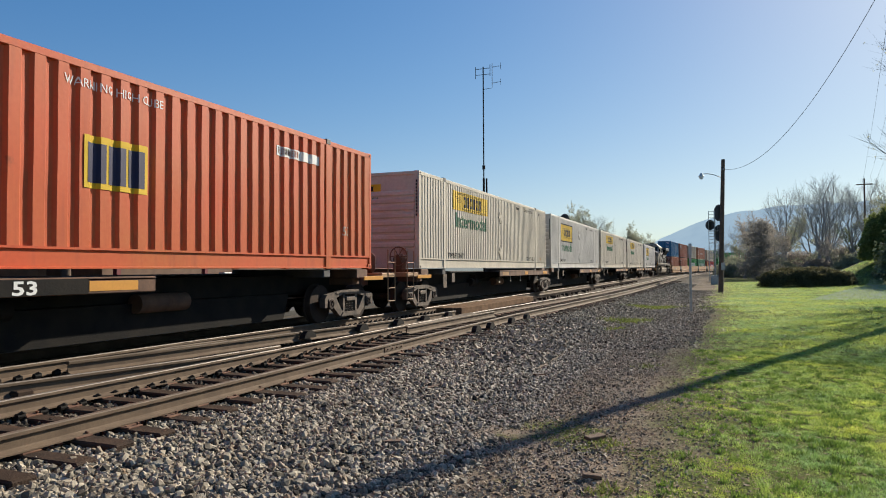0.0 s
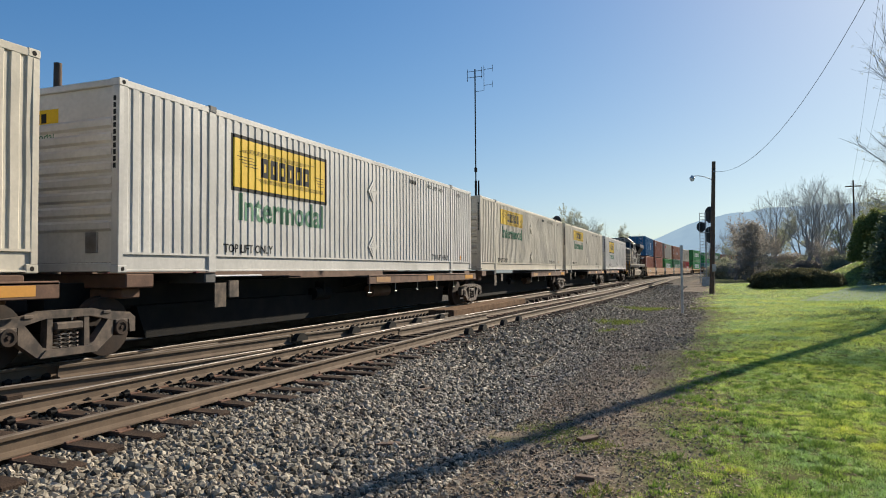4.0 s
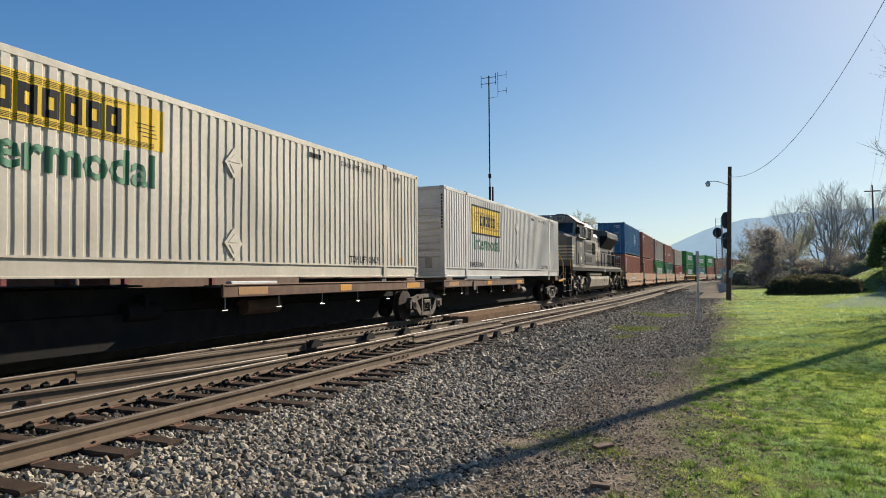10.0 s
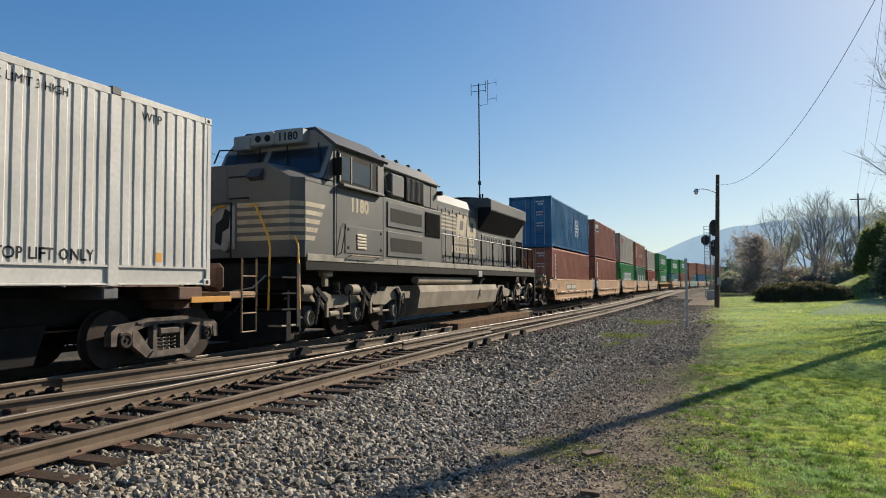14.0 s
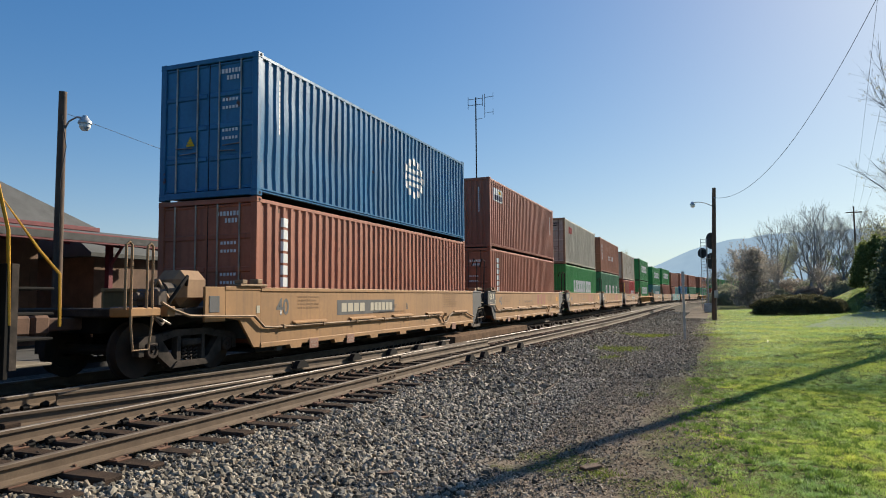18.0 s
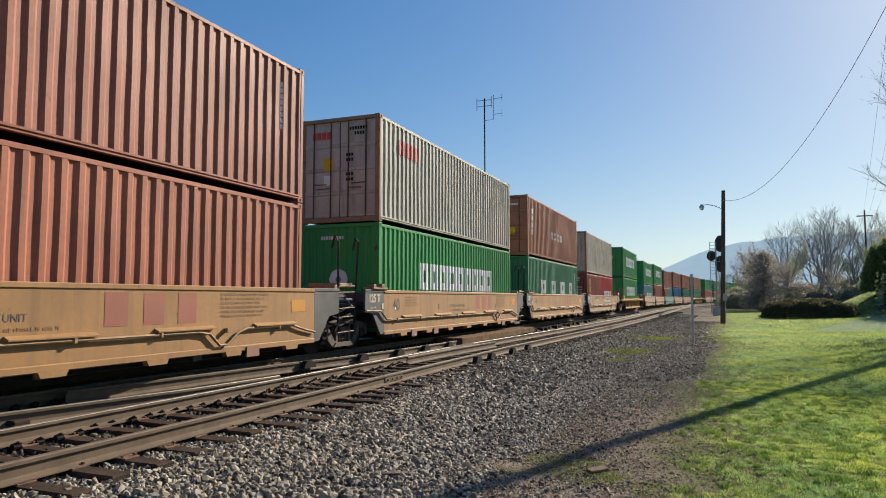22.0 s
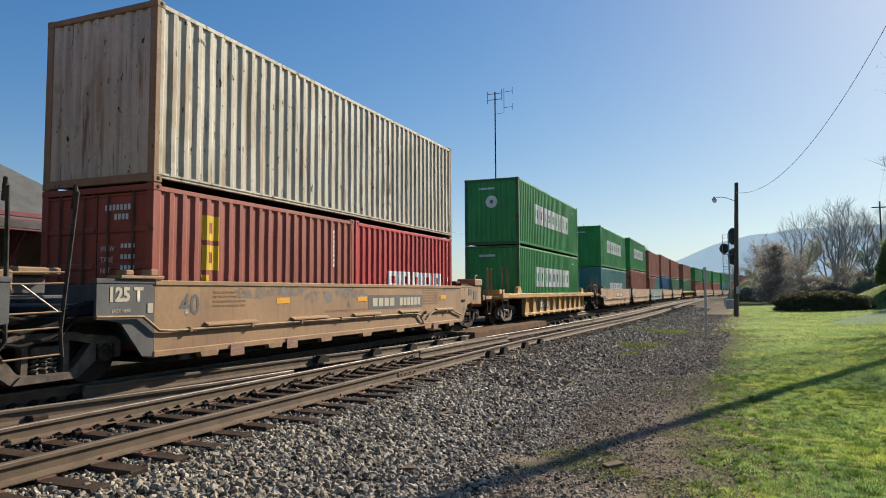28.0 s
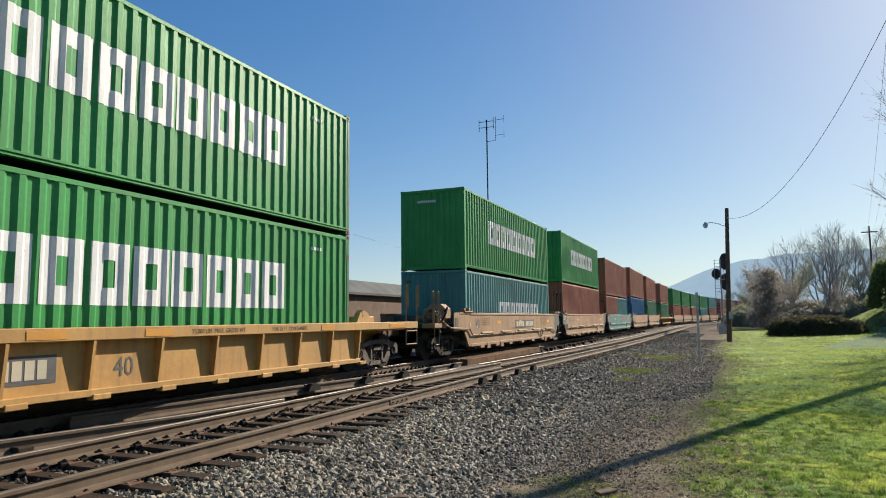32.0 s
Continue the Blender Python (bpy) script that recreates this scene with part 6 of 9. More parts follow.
def turns(r, n):
    q = r.normal(size=(n, 4))
    q /= np.linalg.norm(q, axis=1, keepdims=True)
    a, b, c, d = q.T
    return np.stack([np.stack([1 - 2 * (c * c + d * d), 2 * (b * c - a * d), 2 * (b * d + a * c)], -1), np.stack([2 * (b * c + a * d), 1 - 2 * (b * b + d * d), 2 * (c * d - a * b)], -1), np.stack([2 * (b * d - a * c), 2 * (c * d + a * b), 1 - 2 * (b * b + c * c)], -1)], 1)


def triangles(name, verts, faces, material):
    me = bpy.data.meshes.new(name)
    me.vertices.add(len(verts))
    me.vertices.foreach_set("co", np.ascontiguousarray(verts, dtype=np.float32).ravel())
    me.loops.add(faces.size)
    me.loops.foreach_set("vertex_index", np.ascontiguousarray(faces, dtype=np.int32).ravel())
    me.polygons.add(len(faces))
    me.polygons.foreach_set("loop_start", np.arange(0, faces.size, 3, dtype=np.int32))
    me.materials.append(material)
    me.update(calc_edges=True)
    me.validate()
    me.shade_flat()
    return me


def island_material(name, tones, rough=0.9, bump=0.3, through_light=0.0, patches=None):
    m = bpy.data.materials.new(name)
    m.use_nodes = True
    nt = m.node_tree
    n, link = nt.nodes, nt.links.new
    geo = n.new("ShaderNodeNewGeometry")
    ramp = n.new("ShaderNodeValToRGB")
    ramp.color_ramp.elements[0].color, ramp.color_ramp.elements[1].color = (*tones[0], 1), (*tones[-1], 1)
    for i, t in enumerate(tones[1:-1]):
        ramp.color_ramp.elements.new((i + 1) / (len(tones) - 1)).color = (*t, 1)
    link(geo.outputs["Random Per Island"], ramp.inputs[0])
    tone = ramp.outputs[0]
    if patches:
        # broad patches of bluer and of yellower growth
        for scale, (lo, hi) in ((0.45, (0.40, 0.62)), (2.6, (0.35, 0.7))):
            tx, co, mr = n.new("ShaderNodeTexNoise"), n.new("ShaderNodeTexCoord"), n.new("ShaderNodeMapRange")
            tx.inputs["Scale"].default_value, tx.inputs["Detail"].default_value = scale, 4
            mr.inputs[1].default_value, mr.inputs[2].default_value = lo, hi
            link(co.outputs["Object"], tx.inputs["Vector"])
            link(tx.outputs[0], mr.inputs[0])
            two, mul = n.new("ShaderNodeMix"), n.new("ShaderNodeMix")
            two.data_type = mul.data_type = "RGBA"
            mul.blend_type = "MULTIPLY"
            mul.inputs[0].default_value = 1.0
            two.inputs[6].default_value, two.inputs[7].default_value = (*patches[0], 1), (*patches[1], 1)
            link(mr.outputs[0], two.inputs[0])
            link(tone, mul.inputs[6])
            link(two.outputs[2], mul.inputs[7])
            tone = mul.outputs[2]
    link(tone, n["Principled BSDF"].inputs["Base Color"])
    n["Principled BSDF"].inputs["Roughness"].default_value = rough
    n["Principled BSDF"].inputs["Specular IOR Level"].default_value = 0.25
    if through_light:
        tl = n.new("ShaderNodeBsdfTranslucent")
        link(tone, tl.inputs["Color"])
        both = n.new("ShaderNodeMixShader")
        both.inputs[0].default_value = through_light
        link(n["Principled BSDF"].outputs[0], both.inputs[1])
        link(tl.outputs[0], both.inputs[2])
        link(both.outputs[0], n["Material Output"].inputs["Surface"])
    if bump:
        tx = n.new("ShaderNodeTexNoise")
        tx.inputs["Scale"].default_value = 60
        bp = n.new("ShaderNodeBump")
        bp.inputs["Strength"].default_value, bp.inputs["Distance"].default_value = bump, 0.01
        co = n.new("ShaderNodeTexCoord")
        link(co.outputs["Object"], tx.inputs["Vector"])
        link(tx.outputs[0], bp.inputs["Height"])
        link(bp.outputs[0], n["Principled BSDF"].inputs["Normal"])
    return m


M_STONE = island_material("crushed_ballast_stone", ((0.035, 0.03, 0.022), (0.12, 0.102, 0.074), (0.25, 0.214, 0.158), (0.42, 0.365, 0.275), (0.185, 0.134, 0.083)), 0.7)
M_GRAVEL = island_material("brown_fine_gravel", ((0.11, 0.085, 0.06), (0.22, 0.173, 0.122), (0.34, 0.275, 0.196), (0.52, 0.428, 0.315), (0.25, 0.17, 0.102)), 0.8)
ROCKS = rock_templates(24, 5)
LUMPS = rock_templates(24, 8, lumpy=True)
CHIPS = rock_templates(14, 6, True)


def scatter_stones(name, areas, seed, label, material=None):
    r = np.random.RandomState(seed)
    vs, fs, base = [], [], 0
    for x0, x1, y0, y1, per, lo, hi in areas:
        n = int((x1 - x0) * (y1 - y0) * per)
        xs, ys = r.uniform(x0, x1, n), r.uniform(y0, y1, n)
        size = r.uniform(lo, hi, n) * r.choice([0.7, 1.0, 1.0, 1.25], n)
        rot = turns(r, n)
        lift = r.choice([0.1, 0.3, 0.5, 0.8] if x1 < 6.4 and y1 < 15 else [0.05, 0.3], n)
        shapes, faces = CHIPS if hi < 0.025 or y1 > 20 else LUMPS if x0 > 3.4 and y1 < 9 or hi < 0.033 else ROCKS
        kind = r.randint(0, len(shapes), n)
        sp = np.interp(ys, (13, 31, 45, 77), (0.0, 0.7, 1.03, 1.46))
        for i in range(n):
            x, yy = xs[i] + (sp[i] if xs[i] > 1.9 else 0), ys[i]
            if x > 7.6 and r.uniform() < (x - 7.6) / 2.4 + 0.45 * noise.noise((x * 0.7, yy * 0.5, 9.0)):
                continue
            if size[i] > 0.011 and ((x - 7.4) / 0.95) ** 2 + ((yy - 0.05) / 0.55) ** 2 < r.uniform(0.1, 1.2):
                continue  # a worn patch of dust
            p = shapes[kind[i]] @ rot[i].T * size[i]
            vs.append(p + (x, yy, ground_z(x, yy) + size[i] * lift[i]))
            fs.append(faces + base)
            base += len(p)
    me = triangles(name, np.concatenate(vs), np.concatenate(fs), material or M_STONE)
    return tagged(new(name, me), label, "gravel", kind="stuff")


scatter_stones("ballast_stones", ((3.5, 4.3, -5.5, 5.0, 900, 0.012, 0.026), (4.3, 6.3, -5.5, 5.0, 1500, 0.013, 0.031), (6.3, 7.2, -5.0, 8.0, 1000, 0.009, 0.026), (7.2, 8.4, -5.0, 8.0, 480, 0.006, 0.021), (3.6, 6.2, 5.0, 14.0, 640, 0.018, 0.038), (3.6, 6.2, 14.0, 40.0, 260, 0.024, 0.045), (6.2, 9.0, 8.0, 24.0, 420, 0.012, 0.03), (6.2, 9.0, 24.0, 50.0, 120, 0.014, 0.034), (3.6, 6.2, 40.0, 70.0, 90, 0.03, 0.05), (1.0, 6.6, -11.0, -5.4, 300, 0.018, 0.036), (1.0, 6.4, -16.0, -11.0, 120, 0.02, 0.04)), 11, "grey crushed ballast stones beside the track")
M_CRIB = island_material("oily_crib_stone", ((0.03, 0.025, 0.019), (0.065, 0.053, 0.039), (0.11, 0.09, 0.067), (0.19, 0.155, 0.115)), 0.85)
scatter_stones("crib_stones", ((1.9, 3.5, -5.0, 12.0, 420, 0.012, 0.030), (1.0, 1.9, -5.0, 12.0, 300, 0.014, 0.032), (-2.6, 1.0, -5.0, 8.0, 60, 0.02, 0.04)), 13, "dark oily stones between the ties", M_CRIB)
scatter_stones("fine_gravel", ((6.6, 9.9, -5.2, 9.0, 1250, 0.004, 0.013), (6.8, 9.4, 9.0, 24.0, 320, 0.008, 0.02), (6.4, 9.6, -14.0, -5.2, 260, 0.006, 0.016)), 12, "fine brown gravel on the dirt beside the ballast", M_GRAVEL)

M_BLADE = island_material("spring_grass_blades", ((0.19, 0.25, 0.06), (0.37, 0.44, 0.11), (0.53, 0.58, 0.165), (0.64, 0.66, 0.23), (0.68, 0.58, 0.34)), 0.42, 0, 0.55, patches=((0.72, 0.88, 0.95), (1.08, 1.08, 0.76)))
M_LITTER = island_material("dead_leaf_litter", ((0.08, 0.055, 0.035), (0.15, 0.105, 0.065), (0.24, 0.17, 0.105), (0.36, 0.28, 0.18), (0.18, 0.095, 0.05)), 0.9, 0)


def lawn_edge(x, y):
    """How far a place lies inside the lawn: bays and lobes, and a lobe of bare dirt by the marker post."""
    bays = 0.55 * noise.noise((x * 0.5, y * 0.45, 7.0)) + 0.35 * noise.noise((x * 1.7, y * 1.7, 2.0))
    lobe = 1.0 * math.exp(-((y - 18.5) / 3.6) ** 2)
    return x - 8.75 - lobe - float(np.interp(y, (-4, 2, 10, 30, 50), (0.05, 0.05, -0.1, -0.1, 0.3))) + bays


def grass_field(name, areas, seed, label):
    r = np.random.RandomState(seed)
    vs = []
    for x0, x1, y0, y1, per, tall in areas:
        n = int((x1 - x0) * (y1 - y0) * per)
        xs, ys = r.uniform(x0, x1, n), r.uniform(y0, y1, n)
        inside = np.array([lawn_edge(a, b) for a, b in zip(xs, ys)])
        patch = np.array([noise.noise((a * 1.6, b * 1.6, 3.0)) for a, b in zip(xs, ys)])
        tuft = np.array([noise.noise((a * 7.0, b * 7.0, 1.0)) for a, b in zip(xs, ys)])
        worn = np.clip(1 - inside / 1.6, 0, 1)
        keep = (inside > r.exponential(1.0, n) * (0.32 + 0.03 * np.maximum(ys, 0)) - 0.1) & (tuft * 0.6 + patch * 0.5 + r.uniform(-0.3, 0.3, n) > -0.36 + 0.6 * worn)
        xs, ys, patch, tuft, worn = xs[keep], ys[keep], patch[keep], tuft[keep], worn[keep]
        n = len(xs)
        h = tall * r.uniform(0.5, 1.3, n) * (1 + 1.5 * np.maximum(tuft, -0.5) + 0.4 * patch) * (1 - 0.35 * worn)
        a = r.uniform(0, 6.283, n)
        lean = r.uniform(0.5, 1.8, n) * h
        zs = np.array([ground_z(p, q) for p, q in zip(xs, ys)])
        wd = 0.0028 + h * 0.075
        dx, dy = np.cos(a), np.sin(a)
        p0 = np.stack([xs - dy * wd, ys + dx * wd, zs - 0.01], -1)
        p1 = np.stack([xs + dy * wd, ys - dx * wd, zs - 0.01], -1)
        p2 = np.stack([xs + dx * lean, ys + dy * lean, zs + h], -1)
        vs.append(np.stack([p0, p1, p2], 1).reshape(-1, 3))
    v = np.concatenate(vs)
    me = triangles(name, v, np.arange(len(v)).reshape(-1, 3), M_BLADE)
    return tagged(new(name, me), label, "grass", kind="stuff")


grass_field("grass_blades", ((8.2, 12.2, -4.2, 2.0, 12500, 0.019), (8.2, 13.5, 2.0, 8.0, 6600, 0.023), (8.0, 16.0, 8.0, 18.0, 2300, 0.034), (8.2, 15.0, -14.0, -4.2, 1100, 0.03), (12.2, 16.0, -4.2, 8.0, 1000, 0.03), (8.4, 20.5, 18.0, 36.0, 800, 0.045), (9.0, 29.0, 36.0, 76.0, 260, 0.06)), 21, "short spring grass blades of the lawn")
# a belt of paler grey-green grass that runs past the hedge
M_PALE_GRASS = island_material("pale_grey_green_grass", ((0.30, 0.36, 0.30), (0.40, 0.46, 0.40), (0.52, 0.57, 0.50)), 0.4, 0, 0.4)
pale_rng = np.random.RandomState(31)
pale_v = []
for _k in range(42000):
    y = pale_rng.uniform(31.0, 74.0)
    x = 15.6 + 0.27 * (y - 38) + abs(pale_rng.normal(0, 1.0)) * (4 + 0.1 * y) * 0.6
    if abs(x - 16.35) < 4.2 and abs(y - 55.6) < 3.2:
        continue
    a, hh = pale_rng.uniform(0, 6.283), pale_rng.uniform(0.04, 0.10)
    dx, dy, z, w = math.cos(a), math.sin(a), ground_z(x, y), 0.006 + hh * 0.12
    pale_v += [(x - dy * w, y + dx * w, z), (x + dy * w, y - dx * w, z), (x + dx * hh * 0.7, y + dy * hh * 0.7, z + hh)]
tagged(new("pale_grass_strip", triangles("pale_grass_strip", np.array(pale_v), np.arange(len(pale_v)).reshape(-1, 3), M_PALE_GRASS)), "pale grey-green grass beside the clipped hedge", "grass", kind="stuff")
r = np.random.RandomState(76)
tuft_v = []
for _k in range(800):
    tx, ty = r.uniform(8.8, 12.8), r.uniform(-4.2, 7.5)
    if lawn_edge(tx, ty) < 0.15:
        continue
    wide, tall = r.uniform(0.03, 0.11), r.uniform(0.03, 0.062)
    for _b in range(int(420 * wide) + 16):
        x, y = tx + r.normal(0, wide * 0.5), ty + r.normal(0, wide * 0.5)
        a, hh = r.uniform(0, 6.283), tall * r.uniform(0.5, 1.2)
        dx, dy, z, w = math.cos(a), math.sin(a), ground_z(x, y), 0.003 + hh * 0.09
        tuft_v += [(x - dy * w, y + dx * w, z), (x + dy * w, y - dx * w, z), (x + dx * hh * 0.7, y + dy * hh * 0.7, z + hh)]
M_TUFT = island_material("deep_green_grass_tufts", ((0.09, 0.16, 0.03), (0.17, 0.26, 0.05), (0.26, 0.36, 0.07)), 0.6, 0, 0.45)
tagged(new("grass_tufts", triangles("grass_tufts", np.array(tuft_v), np.arange(len(tuft_v)).reshape(-1, 3), M_TUFT)), "darker tufts and clumps standing in the lawn", "grass", kind="stuff")
r = np.random.RandomState(77)
weed_v = []
M_WEED = island_material("dull_green_weeds", ((0.10, 0.13, 0.03), (0.20, 0.24, 0.05), (0.34, 0.37, 0.09)), 0.7, 0, 0.45)
for wx, wy, wr, count in ((6.6, 25.3, 1.0, 2600), (6.45, 16.8, 0.8, 1100), (9.6, 24.0, 0.8, 500), (6.5, 13.6, 0.35, 150), (5.9, 5.0, 0.25, 70), (6.2, 1.8, 0.2, 60), (8.3, -0.4, 0.2, 160), (8.5, -1.9, 0.18, 140), (7.0, 24.5, 0.6, 200), (5.6, 8.6, 0.3, 60), (8.2, 5.2, 0.3, 120)):
    q = r.normal(0, wr * 0.5, (count, 2))
    for k in range(count):
        x, y = wx + q[k, 0], wy + q[k, 1]
        a, hh = r.uniform(0, 6.283), r.uniform(0.02, 0.05) * (2.2 if wy > 10 else 1.0)
        dx, dy, z, w = math.cos(a), math.sin(a), ground_z(x, y), 0.004 + hh * 0.12
        weed_v += [(x - dy * w, y + dx * w, z), (x + dy * w, y - dx * w, z), (x + dx * hh * 0.8, y + dy * hh * 0.8, z + hh)]
tagged(new("weeds", triangles("weeds", np.array(weed_v), np.arange(len(weed_v)).reshape(-1, 3), M_WEED)), "small green weeds growing in the gravel", "weeds", kind="stuff")
litter_v = []
for x0, x1, y0, y1, count in ((6.9, 10.6, -5.0, 4.0, 46000), (7.0, 9.8, 4.0, 24.0, 18000)):
    for _k in range(count):
        x, y = r.uniform(x0, x1), r.uniform(y0, y1)
        if abs(x - 8.55 - 0.5 * math.exp(-((y - 22) / 2.5) ** 2)) > r.exponential(0.85) or noise.noise((x * 0.9, y * 0.9, 12.0)) < r.uniform(-0.6, 0.2):
            continue
        a, ln, w = r.uniform(0, 6.283), r.uniform(0.012, 0.045), r.uniform(0.003, 0.011)
        dx, dy, z = math.cos(a), math.sin(a), ground_z(x, y) + r.uniform(0.008, 0.022)
        litter_v += [(x - dy * w, y + dx * w, z), (x + dy * w, y - dx * w, z + r.uniform(-0.004, 0.006)), (x + dx * ln, y + dy * ln, z + r.uniform(-0.006, 0.012))]
tagged(new("leaf_litter", triangles("leaf_litter", np.array(litter_v), np.arange(len(litter_v)).reshape(-1, 3), M_LITTER)), "dead leaves and twigs along the lawn's edge", "leaf litter", kind="stuff")
M_BOARD = surface("orange_brown_board", (0.17, 0.10, 0.06), 0.9, 0.0, (0.11, 0.07, 0.045), 9, grain=60, bump=0.4)
for k, (xx, yy, w, d, rz) in enumerate(((6.17, -0.80, 0.26, 0.13, 25), (5.35, 2.1, 0.30, 0.11, 70), (8.15, -0.2, 0.22, 0.10, 50), (8.35, -1.6, 0.16, 0.07, 10), (6.5, 4.2, 0.2, 0.1, 40))):
    tagged(new("wood_scrap", Geo().box(-w / 2, w / 2, -d / 2, d / 2, 0, 0.035, 0.006).mesh("wood_scrap", M_BOARD)), "flat scrap of brown wood lying on the stones", "wood scrap").matrix_basis = pose(xx, yy, ground_z(xx, yy) + 0.012, rng.uniform(-4, 4), rng.uniform(-4, 4), rz)

# ---- poles, wires and signals ----
M_POLE = surface("weathered_pole_wood", (0.13, 0.085, 0.055), 0.9, 0.0, (0.08, 0.055, 0.04), 3, grain=50, bump=0.4)
M_WIRE = plain("dark_wire", (0.02, 0.02, 0.02))
M_GALV = surface("galvanised_steel", (0.42, 0.43, 0.43), 0.45, 0.7, (0.32, 0.33, 0.33), 4)
M_LAMP = surface("lamp_shade_grey", (0.55, 0.57, 0.58), 0.4, 0.3, (0.45, 0.47, 0.48), 4)
M_LAMPGLASS = surface("frosted_lamp_glass", (0.75, 0.77, 0.78), 0.15, 0.0, (0.7, 0.72, 0.74), 4, bump=0)


def pole(name, x, y, z0, z1, r0, r1, label, lean=(0, 0)):
    ob = thing(name, pose(x, y, z0), label, "pole")
    part("shaft", Geo().tube([(0, 0, -0.3), (lean[0] / 2, lean[1] / 2, (z1 - z0) / 2), (lean[0], lean[1], z1 - z0)], [r0, (r0 + r1) / 2, r1], 14), M_POLE, ob)
    return ob


def lamp_arm(ob, top, dx, dy, up, name="lamp_arm", x0=0.0):
    g = Geo().tube([(x0, 0, top), (dx * 0.3, dy * 0.3, top + up * 0.75), (dx * 0.65, dy * 0.65, top + up), (dx, dy, top + up * 0.92)], 0.025, 8)
    arm = part(name, g, M_GALV, ob, "curved steel lamp arm")
    part("lamp_hood", Geo().lathe([(0.16, 0.06), (0.10, 0.09), (0.0, 0.17), (-0.06, 0.18), (-0.06, 0.15)], "z", 16).moved(pose(dx, dy, top + up * 0.92 - 0.1)), M_LAMP, arm)
    part("lamp_glass", Geo().lathe([(-0.06, 0.15), (-0.16, 0.14), (-0.24, 0.08), (-0.25, 0.01)], "z", 16).moved(pose(dx, dy, top + up * 0.92 - 0.1)), M_LAMPGLASS, arm)


def wire(a, b, sag, r=0.012, label="thin dark overhead wire", name="overhead_wire"):
    pts = []
    for i in range(25):
        k = i / 24
        p = Vector(a).lerp(Vector(b), k)
        pts.append((p.x, p.y, p.z - sag * 4 * k * (1 - k)))
    return tagged(new(name, Geo().tube(pts, r, 5).mesh(name, M_WIRE)), label, "wire", "overhead wires")


lp = pole("lamp_pole", 9.72, 42.4, -0.45, 8.55, 0.17, 0.12, "brown wooden lamp pole on the grass edge", (0.28, 0))
lamp_arm(lp, 7.75, -1.12, -0.2, 0.32, x0=0.2)
part("insulator", Geo().tube([(0.28, -0.14, 8.3), (0.28, -0.24, 8.3)], 0.05, 8), M_GALV, lp)
part("cable_box", Geo().box(0.05, 0.3, -0.3, -0.15, 1.5, 2.0, 0.02), M_GALV, lp)
np_x, np_y = 15.16, 17.46
near_pole = pole("utility_pole", np_x, np_y, -0.4, 12.9, 0.20, 0.15, "tall wooden utility pole on the lawn")
part("crossarm", Geo().box(-0.3, 1.4, -0.06, 0.06, 12.45, 12.6, 0.01), M_POLE, near_pole)
far_pole = pole("utility_pole", 29.1, 103.0, 0.3, 13.6, 0.14, 0.10, "far wooden utility pole with a crossarm")
part("crossarm", Geo().box(-1.0, 1.0, -0.06, 0.06, 12.4, 12.55, 0.01), M_POLE, far_pole)
wire((10.0, 42.2, 7.85), (np_x, np_y, 11.62), 2.05, 0.011)
for k in (-0.25, 0.5, 1.3):
    wire((29.1 + k, 103.0, 13.0), (np_x + k, np_y, 12.1), 0.7, 0.007)
    wire((np_x + k, np_y, 12.1), (14.0 + k, -40.0, 13.2), 0.7, 0.007)
post = thing("marker_post", pose(8.45, 21.2, -0.5), "thin grey steel post beside the track", "post")
part("shaft", Geo().box(-0.045, 0.045, -0.03, 0.03, -0.2, 2.68, 0.01), M_GALV, post)
part("cap_plate", Geo().box(-0.06, 0.06, -0.035, 0.035, 2.24, 2.69, 0.01), M_GALV, post)


def signal_mast(x, y, z, heads, label, tall, tower=False, faces=-1):
    ob = thing("railway_signal", pose(x, y, z), label, "signal", "railway signals")
    part("mast", Geo().tube([(0, 0, 0), (0, 0, tall)], 0.08, 12), M_GALV, ob)
    part("base_box", Geo().box(-0.45, 0.45, -0.4, 0.4, 0.0, 0.9, 0.03), M_GALV, ob)
    wide = 0.56 if tower else 0.44
    g = Geo()
    for s in (-wide, 0.0):
        g.tube([(s, 0.25, 0.3), (s, 0.25, tall)], 0.03, 6)
    for i in range(int(tall / 0.32)):
        g.tube([(-wide, 0.25, 0.4 + i * 0.32), (0.0, 0.25, 0.4 + i * 0.32)], 0.018, 5)
    part("ladder", g, M_GALV, ob)
    if tower:
        for zz in (tall * 0.42, tall * 0.72):
            part("platform", Geo().box(-wide - 0.05, 0.35, -0.3, 0.4, zz, zz + 0.05, 0.01), M_GALV, ob)
            part("guard_rail", Geo().tube([(-wide, -0.3, zz), (-wide, -0.3, zz + 1.0), (0.3, -0.3, zz + 1.0), (0.3, -0.3, zz)], 0.022, 6), M_GALV, ob)
    for px, pz, r, high in heads:
        ring = [(r * math.cos(k * 0.2618), high * math.sin(k * 0.2618)) for k in range(24)]
        g = Geo().prism([(px + a, pz + b) for a, b in ring], "y", faces * 0.06, faces * 0.02)
        hd = part("signal_head", g.box(px - 0.22, px + 0.22, 0.0, 0.22, pz - high * 0.6, pz + high * 0.6, 0.03), M_SIGNAL, ob, "dark signal target")
        for k in (-0.55, 0.0, 0.55):
            part("lens_hood", Geo().tube([(px, faces * 0.06, pz + k * high), (px, faces * 0.34, pz + k * high - 0.02)], 0.11, 10, False), M_BLACK, hd)
        part("head_arm", Geo().tube([(0, 0, pz), (px, 0.05, pz)], 0.04, 6), M_GALV, ob)
    return ob


